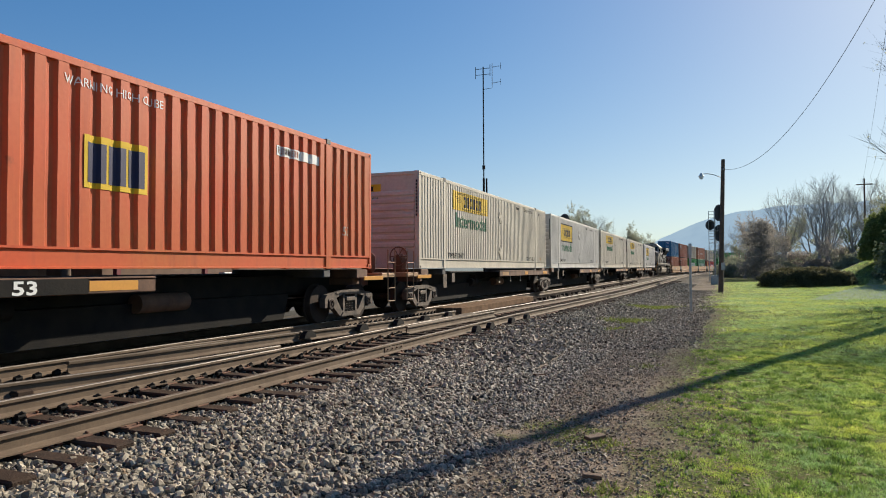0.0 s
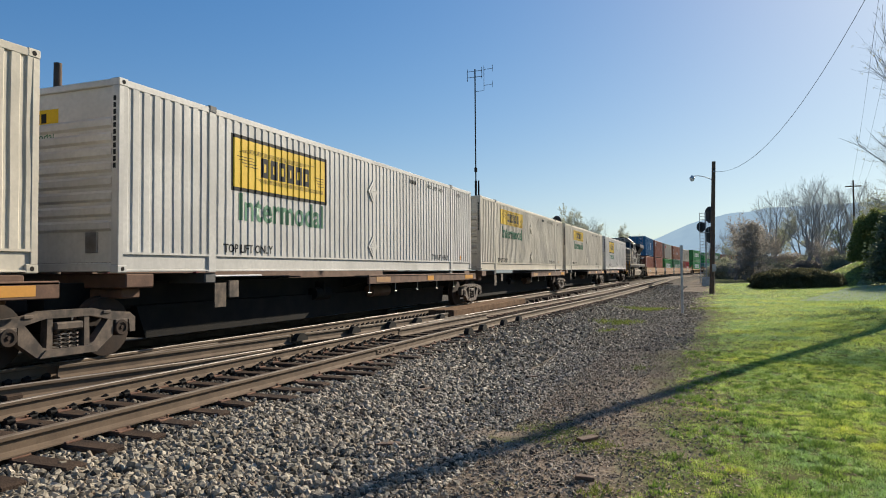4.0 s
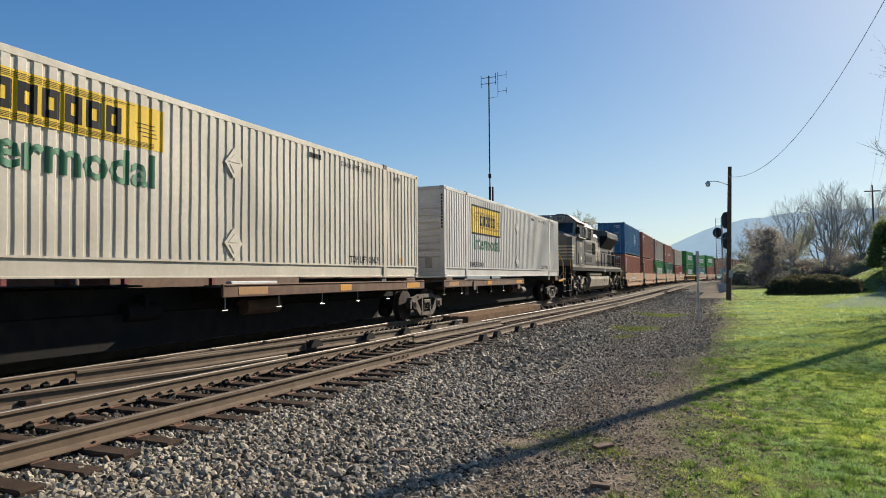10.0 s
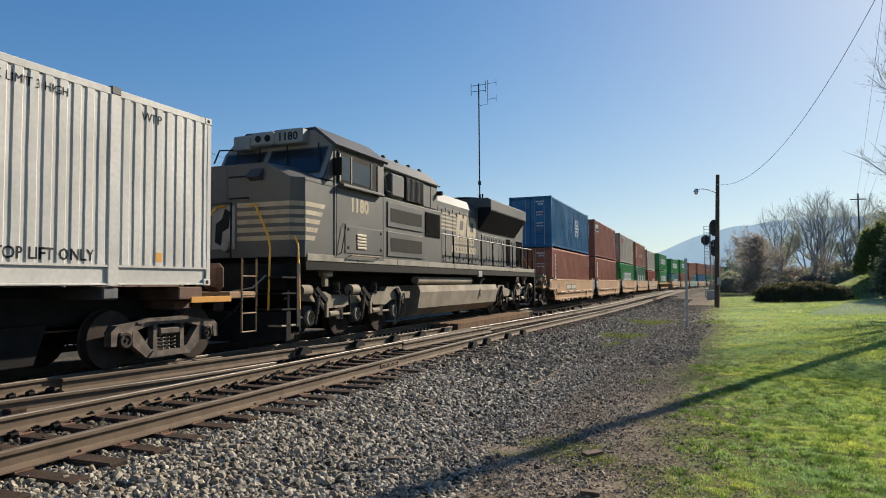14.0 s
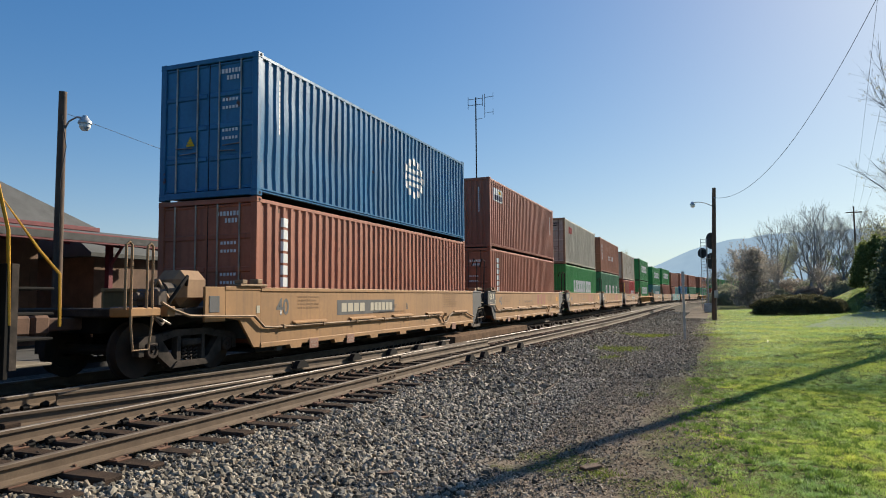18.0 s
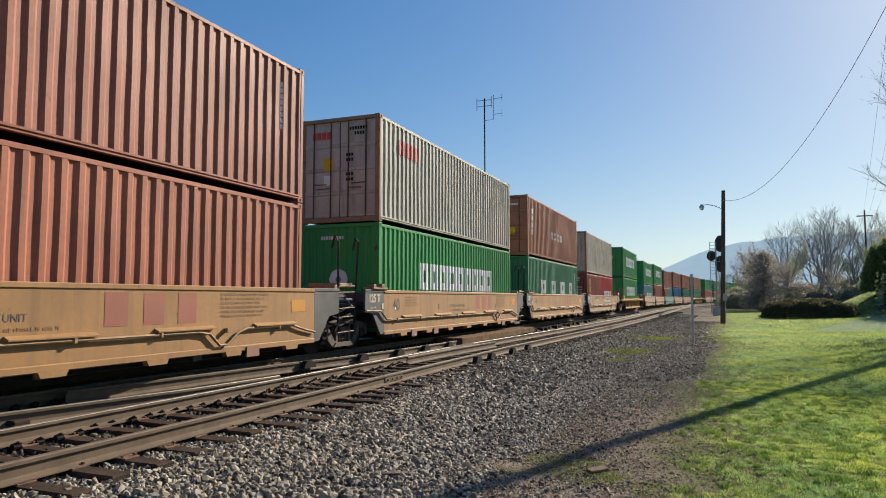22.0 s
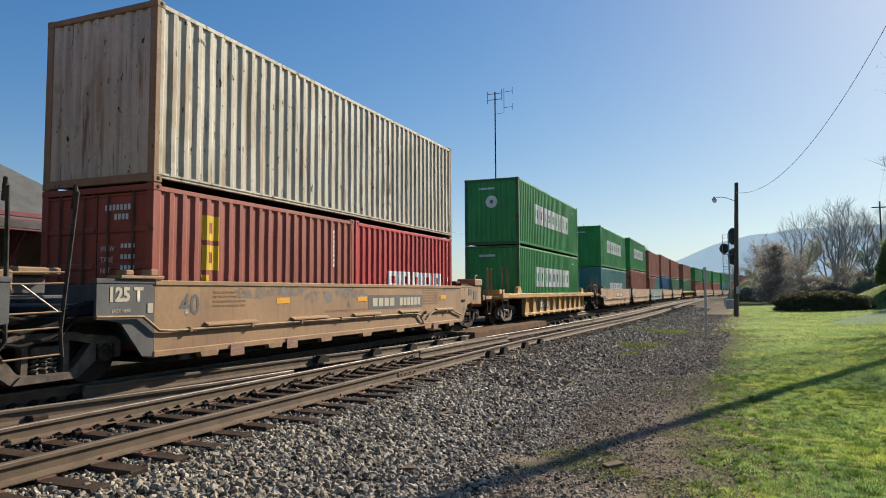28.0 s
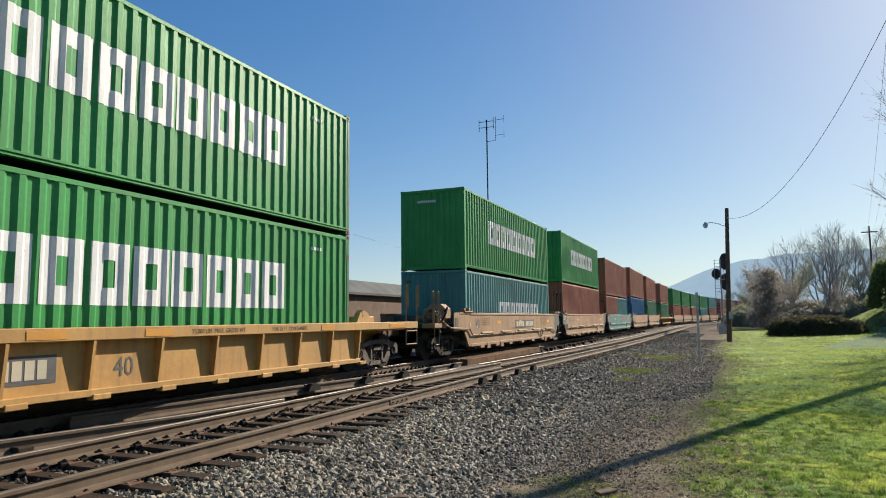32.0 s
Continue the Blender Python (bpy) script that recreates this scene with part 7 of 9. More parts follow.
M_SIGNAL = surface("weathered_black_signal_paint", (0.05, 0.05, 0.052), 0.6, 0.0, (0.035, 0.034, 0.033), 4)
signal_mast(9.45, 67.0, -0.5, ((0.42, 7.25, 0.5, 0.85), (0.40, 5.2, 0.5, 0.85), (-0.42, 6.03, 0.45, 0.52)), "steel railway signal with dark targets and a ladder tower", 7.5, True)
signal_mast(-4.9, 62.0, -0.5, ((0.1, 6.6, 0.5, 0.7),), "single-head railway signal across the tracks", 6.9)
antenna = thing("radio_mast", pose(-6.92, 42.0, -0.5), "thin dark radio mast with dipole antennas", "antenna mast")
part("mast", Geo().tube([(0, 0, 0), (0, 0, 8.6)], 0.09, 10).tube([(0, 0, 8.6), (0, 0, 17.2)], 0.05, 8), M_BLACK, antenna)
for zz in (17.06, 16.6):
    part("boom", Geo().tube([(-0.62, 0, zz), (0.55, 0, zz)], 0.022, 6), M_BLACK, antenna)
for xx, z0, z1 in ((-0.62, 16.3, 17.25), (0.55, 16.45, 17.34)):
    part("dipole", Geo().tube([(xx, 0, z0), (xx, 0, z1)], 0.022, 6), M_BLACK, antenna)
side_mast = part("side_mast", Geo().tube([(0, 0, 15.45), (0.72, 0, 15.5), (0.72, 0, 17.4)], 0.02, 6), M_BLACK, antenna)
for zz in (17.1, 15.88):
    part("arm", Geo().tube([(0.72, 0, zz), (1.4, 0, zz + 0.03)], 0.016, 6).tube([(1.4, 0, zz - 0.22), (1.4, 0, zz + 0.3)], 0.014, 6), M_BLACK, side_mast)
part("collar", Geo().tube([(0, 0, 9.3), (0, 0, 9.6)], 0.12, 10).tube([(0.22, 0, 5.5), (0.22, 0, 8.6)], 0.07, 8), M_BLACK, antenna)

# ---- hedge, trees and hills ----
# bark and far foliage tones are raised to stand in for haze
M_BARK = surface("haze_paled_grey_bark", (0.33, 0.315, 0.30), 0.95, 0.0, (0.25, 0.24, 0.235), 4, grain=30, bump=0.5)
M_HEDGE = island_material("dark_clipped_hedge_leaves", ((0.06, 0.06, 0.03), (0.11, 0.105, 0.05), (0.18, 0.16, 0.08)), 0.7, 0, 0.35)
M_BUD = island_material("pale_spring_buds", ((0.28, 0.29, 0.22), (0.35, 0.36, 0.25), (0.42, 0.42, 0.28)), 0.7, 0, 0.6)
M_FRESH = island_material("fresh_yellow_green_leaves", ((0.13, 0.17, 0.05), (0.19, 0.23, 0.07), (0.25, 0.27, 0.10)), 0.6, 0, 0.5)
M_NEEDLE = island_material("dark_conifer_needles", ((0.075, 0.10, 0.07), (0.11, 0.14, 0.085), (0.15, 0.18, 0.10)), 0.7, 0, 0.4)
M_DUSK = island_material("haze_paled_dull_needles", ((0.24, 0.225, 0.20), (0.29, 0.27, 0.24), (0.34, 0.315, 0.27)), 0.8, 0, 0.55)
M_REDBUD = island_material("reddish_brown_twig_buds", ((0.28, 0.25, 0.225), (0.34, 0.305, 0.26), (0.40, 0.355, 0.29)), 0.8, 0, 0.6)


def leaf_cloud(points, size, seed):
    """Small leaf triangles, two to a point, turned at random."""
    r = np.random.RandomState(seed)
    p = np.repeat(np.array(points), 3, 0)
    n = len(p)
    tri = np.array([(-0.5, -0.3, 0), (0.5, -0.3, 0.05), (0, 0.7, 0)])
    v = np.einsum("nij,kj->nki", turns(r, n), tri) * (size * r.uniform(0.6, 1.4, n))[:, None, None] + (p + r.normal(0, size * 0.5, (n, 3)))[:, None]
    return v.reshape(-1, 3), np.arange(n * 3).reshape(-1, 3)


def branches(seed, height, spread_deg=32, levels=5, first=0.25, droop=0.0, forks=3):
    """Tapered limbs from a trunk up to the twigs. Gives the tubes and the twig ends."""
    r = random.Random(seed)
    g, ends = Geo(), []

    def grow(p, d, length, rad, level):
        steps = 3 if level < 3 else 2
        pts, rs = [p], [rad]
        for i in range(steps):
            d = (d + Vector((r.gauss(0, 0.12), r.gauss(0, 0.12), r.gauss(0.03, 0.08) - droop * level * 0.04))).normalized()
            p = p + d * (length / steps)
            pts.append(p)
            rs.append(rad * (1 - 0.42 * (i + 1) / steps))
        g.tube(pts, rs, (8, 6, 5, 4, 3, 3)[min(level, 5)], level == 0)
        if level >= levels - 2:
            ends.extend([tuple(q) for q in pts[1:]])
        if level >= levels:
            return
        for k in range(forks + (level == 0) + r.randint(0, 1)):
            at = r.uniform(0.45, 1.0) if level else r.uniform(first, 1.0)
            seg = min(int(at * steps), steps - 1)
            q = pts[seg].lerp(pts[seg + 1], at * steps - seg)
            ang = radians(r.uniform(spread_deg * 0.5, spread_deg * 1.3))
            side = Vector((r.gauss(0, 1), r.gauss(0, 1), 0.2)).normalized()
            side = (side - d * side.dot(d)).normalized()
            grow(q, (d * math.cos(ang) + side * math.sin(ang)).normalized(), length * r.uniform(0.55, 0.78), rs[seg] * 0.55, level + 1)
        grow(p, d, length * 0.72, rs[-1], level + 1)
    grow(Vector((0, 0, -0.2)), Vector((0, 0, 1)), height * 0.30, height * 0.018, 0)
    return g, ends


def tree_kind(name, seed, height, leaf, leaf_size, label, levels=5, spread_deg=32, forks=2, share=1.0):
    g, ends = branches(seed, height, spread_deg, levels, forks=forks)
    top = max(p[2] for p in g.v)
    k = height / top
    g.v = [(p[0] * k, p[1] * k, p[2] * k) for p in g.v]
    ends = [(p[0] * k, p[1] * k, p[2] * k) for p in ends]
    ob = thing("tree", pose(0, 0, 0), label, "tree", "trees round the lawn")
    part("trunk", g, M_BARK, ob, "grey-brown trunk and bare limbs")
    if leaf:
        r = random.Random(seed)
        ends = [p for p in ends if r.random() < share]
        v, f = leaf_cloud(ends, leaf_size, seed)
        part("crown", triangles("crown", v, f, leaf), leaf, ob)
    return ob


def at_ground(x, y, rz=0.0, s=1.0):
    return pose(x, y, ground_z(x, y), 0, 0, rz) @ Matrix.Scale(s, 4)


def put_tree(ob, x, y, rz, s):
    q = copy_thing(ob, at_ground(x, y, rz))
    q.scale = (s, s, s)
    return q


bare = tree_kind("bare", 4, 16.0, M_BUD, 0.06, "tall bare tree with first pale buds", share=0.12, levels=6)
budding = tree_kind("budding", 9, 13.0, M_BUD, 0.12, "budding tree with a thin yellow-green crown", share=0.6, levels=6)
fresh = tree_kind("fresh", 15, 12.0, M_FRESH, 0.17, "tree in fresh yellow-green leaf", spread_deg=38)
reddish = tree_kind("reddish", 23, 10.0, M_REDBUD, 0.14, "round budding tree with reddish-brown twigs", spread_deg=42)
bare.matrix_basis = at_ground(24.0, 108.0)
budding.matrix_basis = at_ground(33.0, 104.0)
fresh.matrix_basis = at_ground(31.5, 78.0)
reddish.matrix_basis = at_ground(13.4, 103.0)
for ob, x, yy, rz, s in ((bare, 20.5, 118, 40, 0.95), (bare, 29.5, 112, 110, 0.9), (bare, 35.5, 96, 200, 1.1), (bare, 40, 110, 300, 1.2), (bare, 27.0, 124, 250, 1.05), (bare, 45, 130, 20, 1.3),
                         (budding, 26.0, 132, 60, 1.0), (budding, 38.5, 122, 170, 1.2), (budding, 30, 95, 10, 0.75), (budding, 50, 150, 90, 1.4), (budding, 22, 140, 220, 0.8), (budding, 17, 150, 33, 0.75),
                         (fresh, 37.5, 118, 80, 1.15), (fresh, 29.5, 112, 160, 0.7), (fresh, 42, 140, 260, 1.2), (reddish, 16.5, 122, 100, 1.0), (reddish, 20, 105, 200, 0.75), (reddish, 24, 96, 300, 0.6),
                         (budding, -13.5, 128, 30, 1.1), (budding, -17, 140, 130, 1.25), (bare, -10.5, 122, 75, 0.75), (budding, -9.5, 150, 250, 0.95), (fresh, -14, 190, 50, 1.0), (budding, -8.5, 185, 310, 0.9), (budding, -22, 150, 15, 1.1),
                         # (22.8, 32), (29.5, 64), (33, 72): added out of view to shade the lawn
                         (bare, 19.85, 28.5, 15, 0.92), (budding, 22.8, 32.0, 200, 0.95), (budding, 29.5, 64, 140, 0.9), (bare, 33, 72, 240, 0.95), (bare, 32, 120, 333, 1.0), (budding, 44, 116, 111, 1.2), (bare, 24.5, 101, 77, 0.8), (bare, 10.6, 138, 190, 0.52), (budding, 12.4, 152, 280, 0.62), (bare, 15.0, 160, 20, 0.75), (bare, 18.5, 172, 140, 0.85), (budding, 21.5, 165, 5, 0.9)):
    put_tree(ob, x, yy, rz, s)


def shrub(name, x, y, sx, sy, sz, material, seed, count, size, label, category, peak=0.0, flat=False):
    """A dense shrub: short stems inside and leaves on an uneven shell."""
    ob = thing(name, pose(x, y, ground_z(x, y)), label, category)
    r = np.random.RandomState(seed)
    d = r.normal(size=(count, 3))
    d /= np.linalg.norm(d, axis=1, keepdims=True)
    d[:, 2] = np.abs(d[:, 2])
    lump = np.array([1 + 0.16 * noise.noise((q[0] * 2.2 + seed, q[1] * 2.2, q[2] * 2.2)) + 0.10 * noise.noise((q[0] * 6, q[1] * 6 + seed, q[2] * 6)) for q in d])
    depth = r.uniform(0.80, 1.03, count) * lump
    p = d * depth[:, None]
    if flat:
        p[:, 2] = np.abs(p[:, 2]) ** 0.55 * (0.88 + 0.12 * lump)
    if peak:
        k = 1 - peak * p[:, 2:3].clip(0, 1)
        p = np.concatenate([p[:, :2] * k, p[:, 2:3]], 1)
    p *= (sx, sy, sz)
    v, f = leaf_cloud(p, size, seed)
    part("foliage", triangles("foliage", v, f, material), material, ob)
    g = Geo()
    for k in range(7):
        a = k * 0.9
        g.tube([(0.15 * sx * math.cos(a), 0.15 * sy * math.sin(a), -0.1), (0.45 * sx * math.cos(a), 0.45 * sy * math.sin(a), sz * 0.6)], [0.05, 0.02], 5)
    part("stems", g, M_BARK, ob)
    return ob


hedge = shrub("hedge", 16.35, 55.6, 3.9, 2.3, 1.5, M_HEDGE, 3, 30000, 0.10, "dark clipped hedge on the lawn", "hedge", flat=True)
hedge.rotation_euler = (0, 0, radians(30))


def evergreen(x, y, tall, wide, material, seed, size, label, top=0.12, whorls=26):
    """A conifer: a trunk with drooping boughs in whorls, each set with sprays of needles."""
    r = random.Random(seed)
    ob = thing("evergreen_tree", pose(x, y, ground_z(x, y)), label, "evergreen tree")
    g, pts = Geo().tube([(0, 0, -0.2), (0, 0, tall * 0.95)], [0.03 * tall, 0.01], 8), []
    for k in range(whorls):
        z = tall * (0.05 + 0.93 * k / whorls)
        reach = wide * (1 - (z / tall) ** 1.6 * (1 - top))
        for _b in range(7):
            a, ln = r.uniform(0, 6.283), reach * r.uniform(0.55, 1.12)
            end = (ln * math.cos(a), ln * math.sin(a), z + ln * r.uniform(-0.12, 0.35))
            g.tube([(0, 0, z), end], [0.02, 0.006], 4)
            for i in range(int(16 * ln / wide) + 4):
                q = r.uniform(0.25, 1.03)
                pts.append((end[0] * q + r.gauss(0, 0.10 * wide), end[1] * q + r.gauss(0, 0.10 * wide), z + (end[2] - z) * q + r.gauss(0, 0.05 * wide)))
    part("trunk", g, M_BARK, ob)
    v, f = leaf_cloud(pts, size, seed)
    part("foliage", triangles("foliage", v, f, material), material, ob)
    return ob


evergreen(15.2, 92.0, 8.0, 3.4, M_DUSK, 8, 0.20, "dull purplish evergreen with loose boughs at the bend", top=0.3)
evergreen(23.4, 57.5, 6.0, 2.1, M_NEEDLE, 12, 0.20, "dark spreading evergreen beside the lawn")
# second spruce, past the right edge of view, added to widen the shade
evergreen(27.0, 58.5, 8.5, 3.2, M_NEEDLE, 13, 0.24, "tall dark spruce past the view's edge, added for shade")
shrub("green_bush", 24.6, 68.0, 2.2, 2.0, 4.6, M_FRESH, 14, 9000, 0.16, "yellow-green bush at the lawn's edge", "bush")
for k, (x, yy, s) in enumerate(((18.5, 100, 1.8), (22.5, 98, 2.0), (26.5, 93, 2.4), (30.0, 88, 2.4), (12.5, 112, 2.0), (34, 85, 2.6), (17, 116, 3.2), (22, 118, 3.4), (27, 114, 3.6), (32, 110, 3.4), (37, 106, 3.8), (41, 100, 3.6), (13, 125, 2.8), (29, 100, 2.6))):
    shrub("thicket", x, yy, s * 1.4, s, s * 1.2, M_REDBUD if k % 2 else M_BUD, 40 + k, 5200, 0.15, "grey-brown thicket of budding brush", "thicket")


def hill(name, dist, pts, material, label):
    """A far ridge: azimuth to the right of the track and height for each point of its crest."""
    g = Geo()
    v = []
    az = np.linspace(pts[0][0], pts[-1][0], 90)
    hs = np.interp(az, [p[0] for p in pts], [p[1] for p in pts])
    for a, h in zip(az, hs):
        h = h + 5 * noise.noise((a * 0.8, dist, 0)) + 2.5 * noise.noise((a * 3.1, dist, 2))
        for k, (dd, hh) in enumerate(((0, -8), (220, h * 0.55), (420, h), (800, h * 0.4))):
            q = dist + dd
            v.append((9.3 + q * math.sin(radians(a)), -7.3 + q * math.cos(radians(a)), hh))
    f = [(i * 4 + j, i * 4 + j + 1, (i + 1) * 4 + j + 1, (i + 1) * 4 + j) for i in range(89) for j in range(3)]
    me = g.add(v, f).mesh(name, material)
    return tagged(new(name, me), label, "hill", kind="structure")


def hazy_glow(name, col, other, scale):
    """Far wooded slopes, self-lit: the tone of the hazy air before them is emitted."""
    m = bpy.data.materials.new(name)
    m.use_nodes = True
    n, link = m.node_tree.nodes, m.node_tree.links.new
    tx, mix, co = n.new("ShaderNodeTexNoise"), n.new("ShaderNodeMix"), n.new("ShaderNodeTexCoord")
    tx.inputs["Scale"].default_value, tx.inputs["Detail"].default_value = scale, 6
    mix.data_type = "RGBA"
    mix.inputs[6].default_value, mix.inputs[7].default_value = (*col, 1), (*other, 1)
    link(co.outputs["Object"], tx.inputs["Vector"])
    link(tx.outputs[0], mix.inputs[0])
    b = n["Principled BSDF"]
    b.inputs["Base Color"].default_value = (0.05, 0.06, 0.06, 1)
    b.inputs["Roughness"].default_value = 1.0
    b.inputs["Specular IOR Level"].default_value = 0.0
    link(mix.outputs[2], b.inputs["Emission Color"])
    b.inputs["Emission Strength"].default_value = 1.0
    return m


# both ridges glow in a haze tone, as the air itself holds none
M_HILL = hazy_glow("self_lit_haze_hill", (0.175, 0.25, 0.325), (0.22, 0.30, 0.365), 0.02)
hill("backdrop_hill", 1900, ((-22, -5), (-9, 12), (-5.6, 50), (-4.6, 80), (-3.5, 104), (-0.96, 146), (0.7, 166), (4.7, 188), (9, 190), (13, 192), (22, 160), (40, 60)), M_HILL, "blue wooded ridge in the distance, self-lit as haze")
M_WOOD = hazy_glow("self_lit_haze_woods", (0.11, 0.12, 0.12), (0.20, 0.215, 0.20), 0.35)
hill("backdrop_woods", 330, ((-60, 9), (-25, 8), (-8, 9), (-3, 10), (3, 12), (8, 13), (14, 15), (25, 16), (60, 14)), M_WOOD, "distant belt of woods, self-lit in a haze tone")

# ---- the station across the tracks ----
M_ROOF = surface("grey_shingle_roof", (0.11, 0.11, 0.105), 0.9, 0.0, (0.075, 0.075, 0.07), 2, grain=25, bump=0.5)
M_TRIM = surface("dark_red_trim", (0.20, 0.025, 0.03), 0.6, 0.0, (0.14, 0.02, 0.022), 3)
M_WALLBRICK = surface("old_station_brick", (0.20, 0.12, 0.08), 0.9, 0.0, (0.13, 0.085, 0.06), 2, grain=18, bump=0.3)
M_PAVE = surface("platform_asphalt", (0.07, 0.068, 0.066), 0.95, 0.0, (0.05, 0.048, 0.046), 1, grain=30)
station = thing("station_building", pose(0, 0, 0), "old brick station with grey hip roof and red trim", "station")
for a, b, c0, d0 in ((-20.4, -12.4, -27.0, -26.7), (-20.4, -12.4, 9.4, 9.7), (-12.7, -12.4, -26.7, 9.4), (-20.4, -20.1, -26.7, 9.4)):
    part("wall", Geo().box(a, b, c0, d0, -0.5, 3.8, 0.01), M_WALLBRICK, station)
part("roof", Geo().add([(-21.6, -28.4, 3.85), (-11.2, -28.4, 3.85), (-11.2, 11.0, 3.85), (-21.6, 11.0, 3.85), (-16.4, -22.5, 7.8), (-16.4, 5.1, 7.8)], [(0, 1, 4), (1, 2, 5, 4), (2, 3, 5), (3, 0, 4, 5), (0, 3, 2, 1)]), M_ROOF, station)
part("eave_trim", Geo().box(-21.7, -11.1, -28.5, 11.1, 3.68, 3.84, 0.02), M_TRIM, station)
for k in range(8):
    yy = -25 + k * 4.4
    wdw = part("window", Geo().box(-12.42, -12.36, yy, yy + 1.3, 0.9, 2.8, 0.01), M_TRIM, station)
    part("pane", Geo().box(-12.37, -12.35, yy + 0.1, yy + 1.2, 1.0, 2.7), M_GLASS, wdw)
canopy = thing("platform_canopy", pose(0, 0, 0), "long platform canopy with a dark red fascia", "canopy")
part("roof", Geo().prism([(-8.3, 3.05), (-8.3, 3.25), (-11.6, 3.75), (-11.6, 3.5)], "y", -30, 15.6), M_ROOF, canopy)
part("fascia", Geo().box(-8.42, -8.31, -30, 15.7, 2.98, 3.30, 0.015), M_TRIM, canopy)
part("end_fascia", Geo().prism([(-8.3, 2.98), (-8.3, 3.30), (-11.6, 3.80), (-11.6, 3.4)], "y", 15.6, 15.7), M_TRIM, canopy)
for k in range(11):
    yy = 13.8 - k * 4.2
    part("post", Geo().box(-9.2, -9.02, yy, yy + 0.18, -0.3, 3.1, 0.01), M_TRIM, canopy)
    part("brace", Geo().tube([(-9.1, yy + 0.09, 2.3), (-8.5, yy + 0.09, 3.05)], 0.05, 6), M_TRIM, canopy)
for k in range(23):
    part("rafter", Geo().prism([(-8.5, 2.92), (-8.5, 3.04), (-11.5, 3.52), (-11.5, 3.40)], "y", 15.2 - k * 1.9, 15.28 - k * 1.9), M_TRIM, canopy)
M_GREYWALL = surface("grey_block_wall", (0.10, 0.105, 0.10), 0.9, 0.0, (0.075, 0.08, 0.077), 1, grain=20)
freight_house = thing("freight_house", pose(0, 0, 0), "plain grey flat-roofed building behind the platform", "building")
part("wall", Geo().box(-20.0, -12.6, 12.2, 40.0, -0.5, 2.9, 0.02), M_WALLBRICK, freight_house, "dark brick wall")
part("roof", Geo().prism([(-20.4, 2.9), (-12.3, 2.9), (-12.3, 3.05), (-13.6, 3.95), (-20.4, 3.95)], "y", 11.8, 40.4), M_GREYWALL, freight_house)
platform_slab = tagged(new("platform", Geo().box(-12.2, -5.4, -34, 24, -0.9, -0.28, 0.03).mesh("platform", M_PAVE)), "dark asphalt station platform", "platform", kind="structure")
sl = pole("platform_lamp_pole", -6.7, 5.8, -0.3, 6.85, 0.13, 0.10, "wooden platform lamp pole with a curved arm")
lamp_arm(sl, 6.0, 0.62, 0.18, 0.45)
part("cable", Geo().tube([(0.1, -0.1, 6.5), (0.3, -0.1, 5.6), (0.12, -0.1, 4.8), (0.13, -0.1, 3.0)], 0.012, 5), M_WIRE, sl)
wire((-6.7, 5.8, 6.3), (-6.92, 42.0, 5.2), 0.5, 0.007)

M_BARRIER = surface("white_painted_concrete", (0.72, 0.72, 0.70), 0.8, 0.0, (0.6, 0.6, 0.58), 2)
tagged(new("barrier", Geo().box(-9.3, -9.0, 14.9, 18.0, -0.3, 1.14, 0.03).mesh("barrier", M_BARRIER)), "low white wall beyond the tracks", "wall")


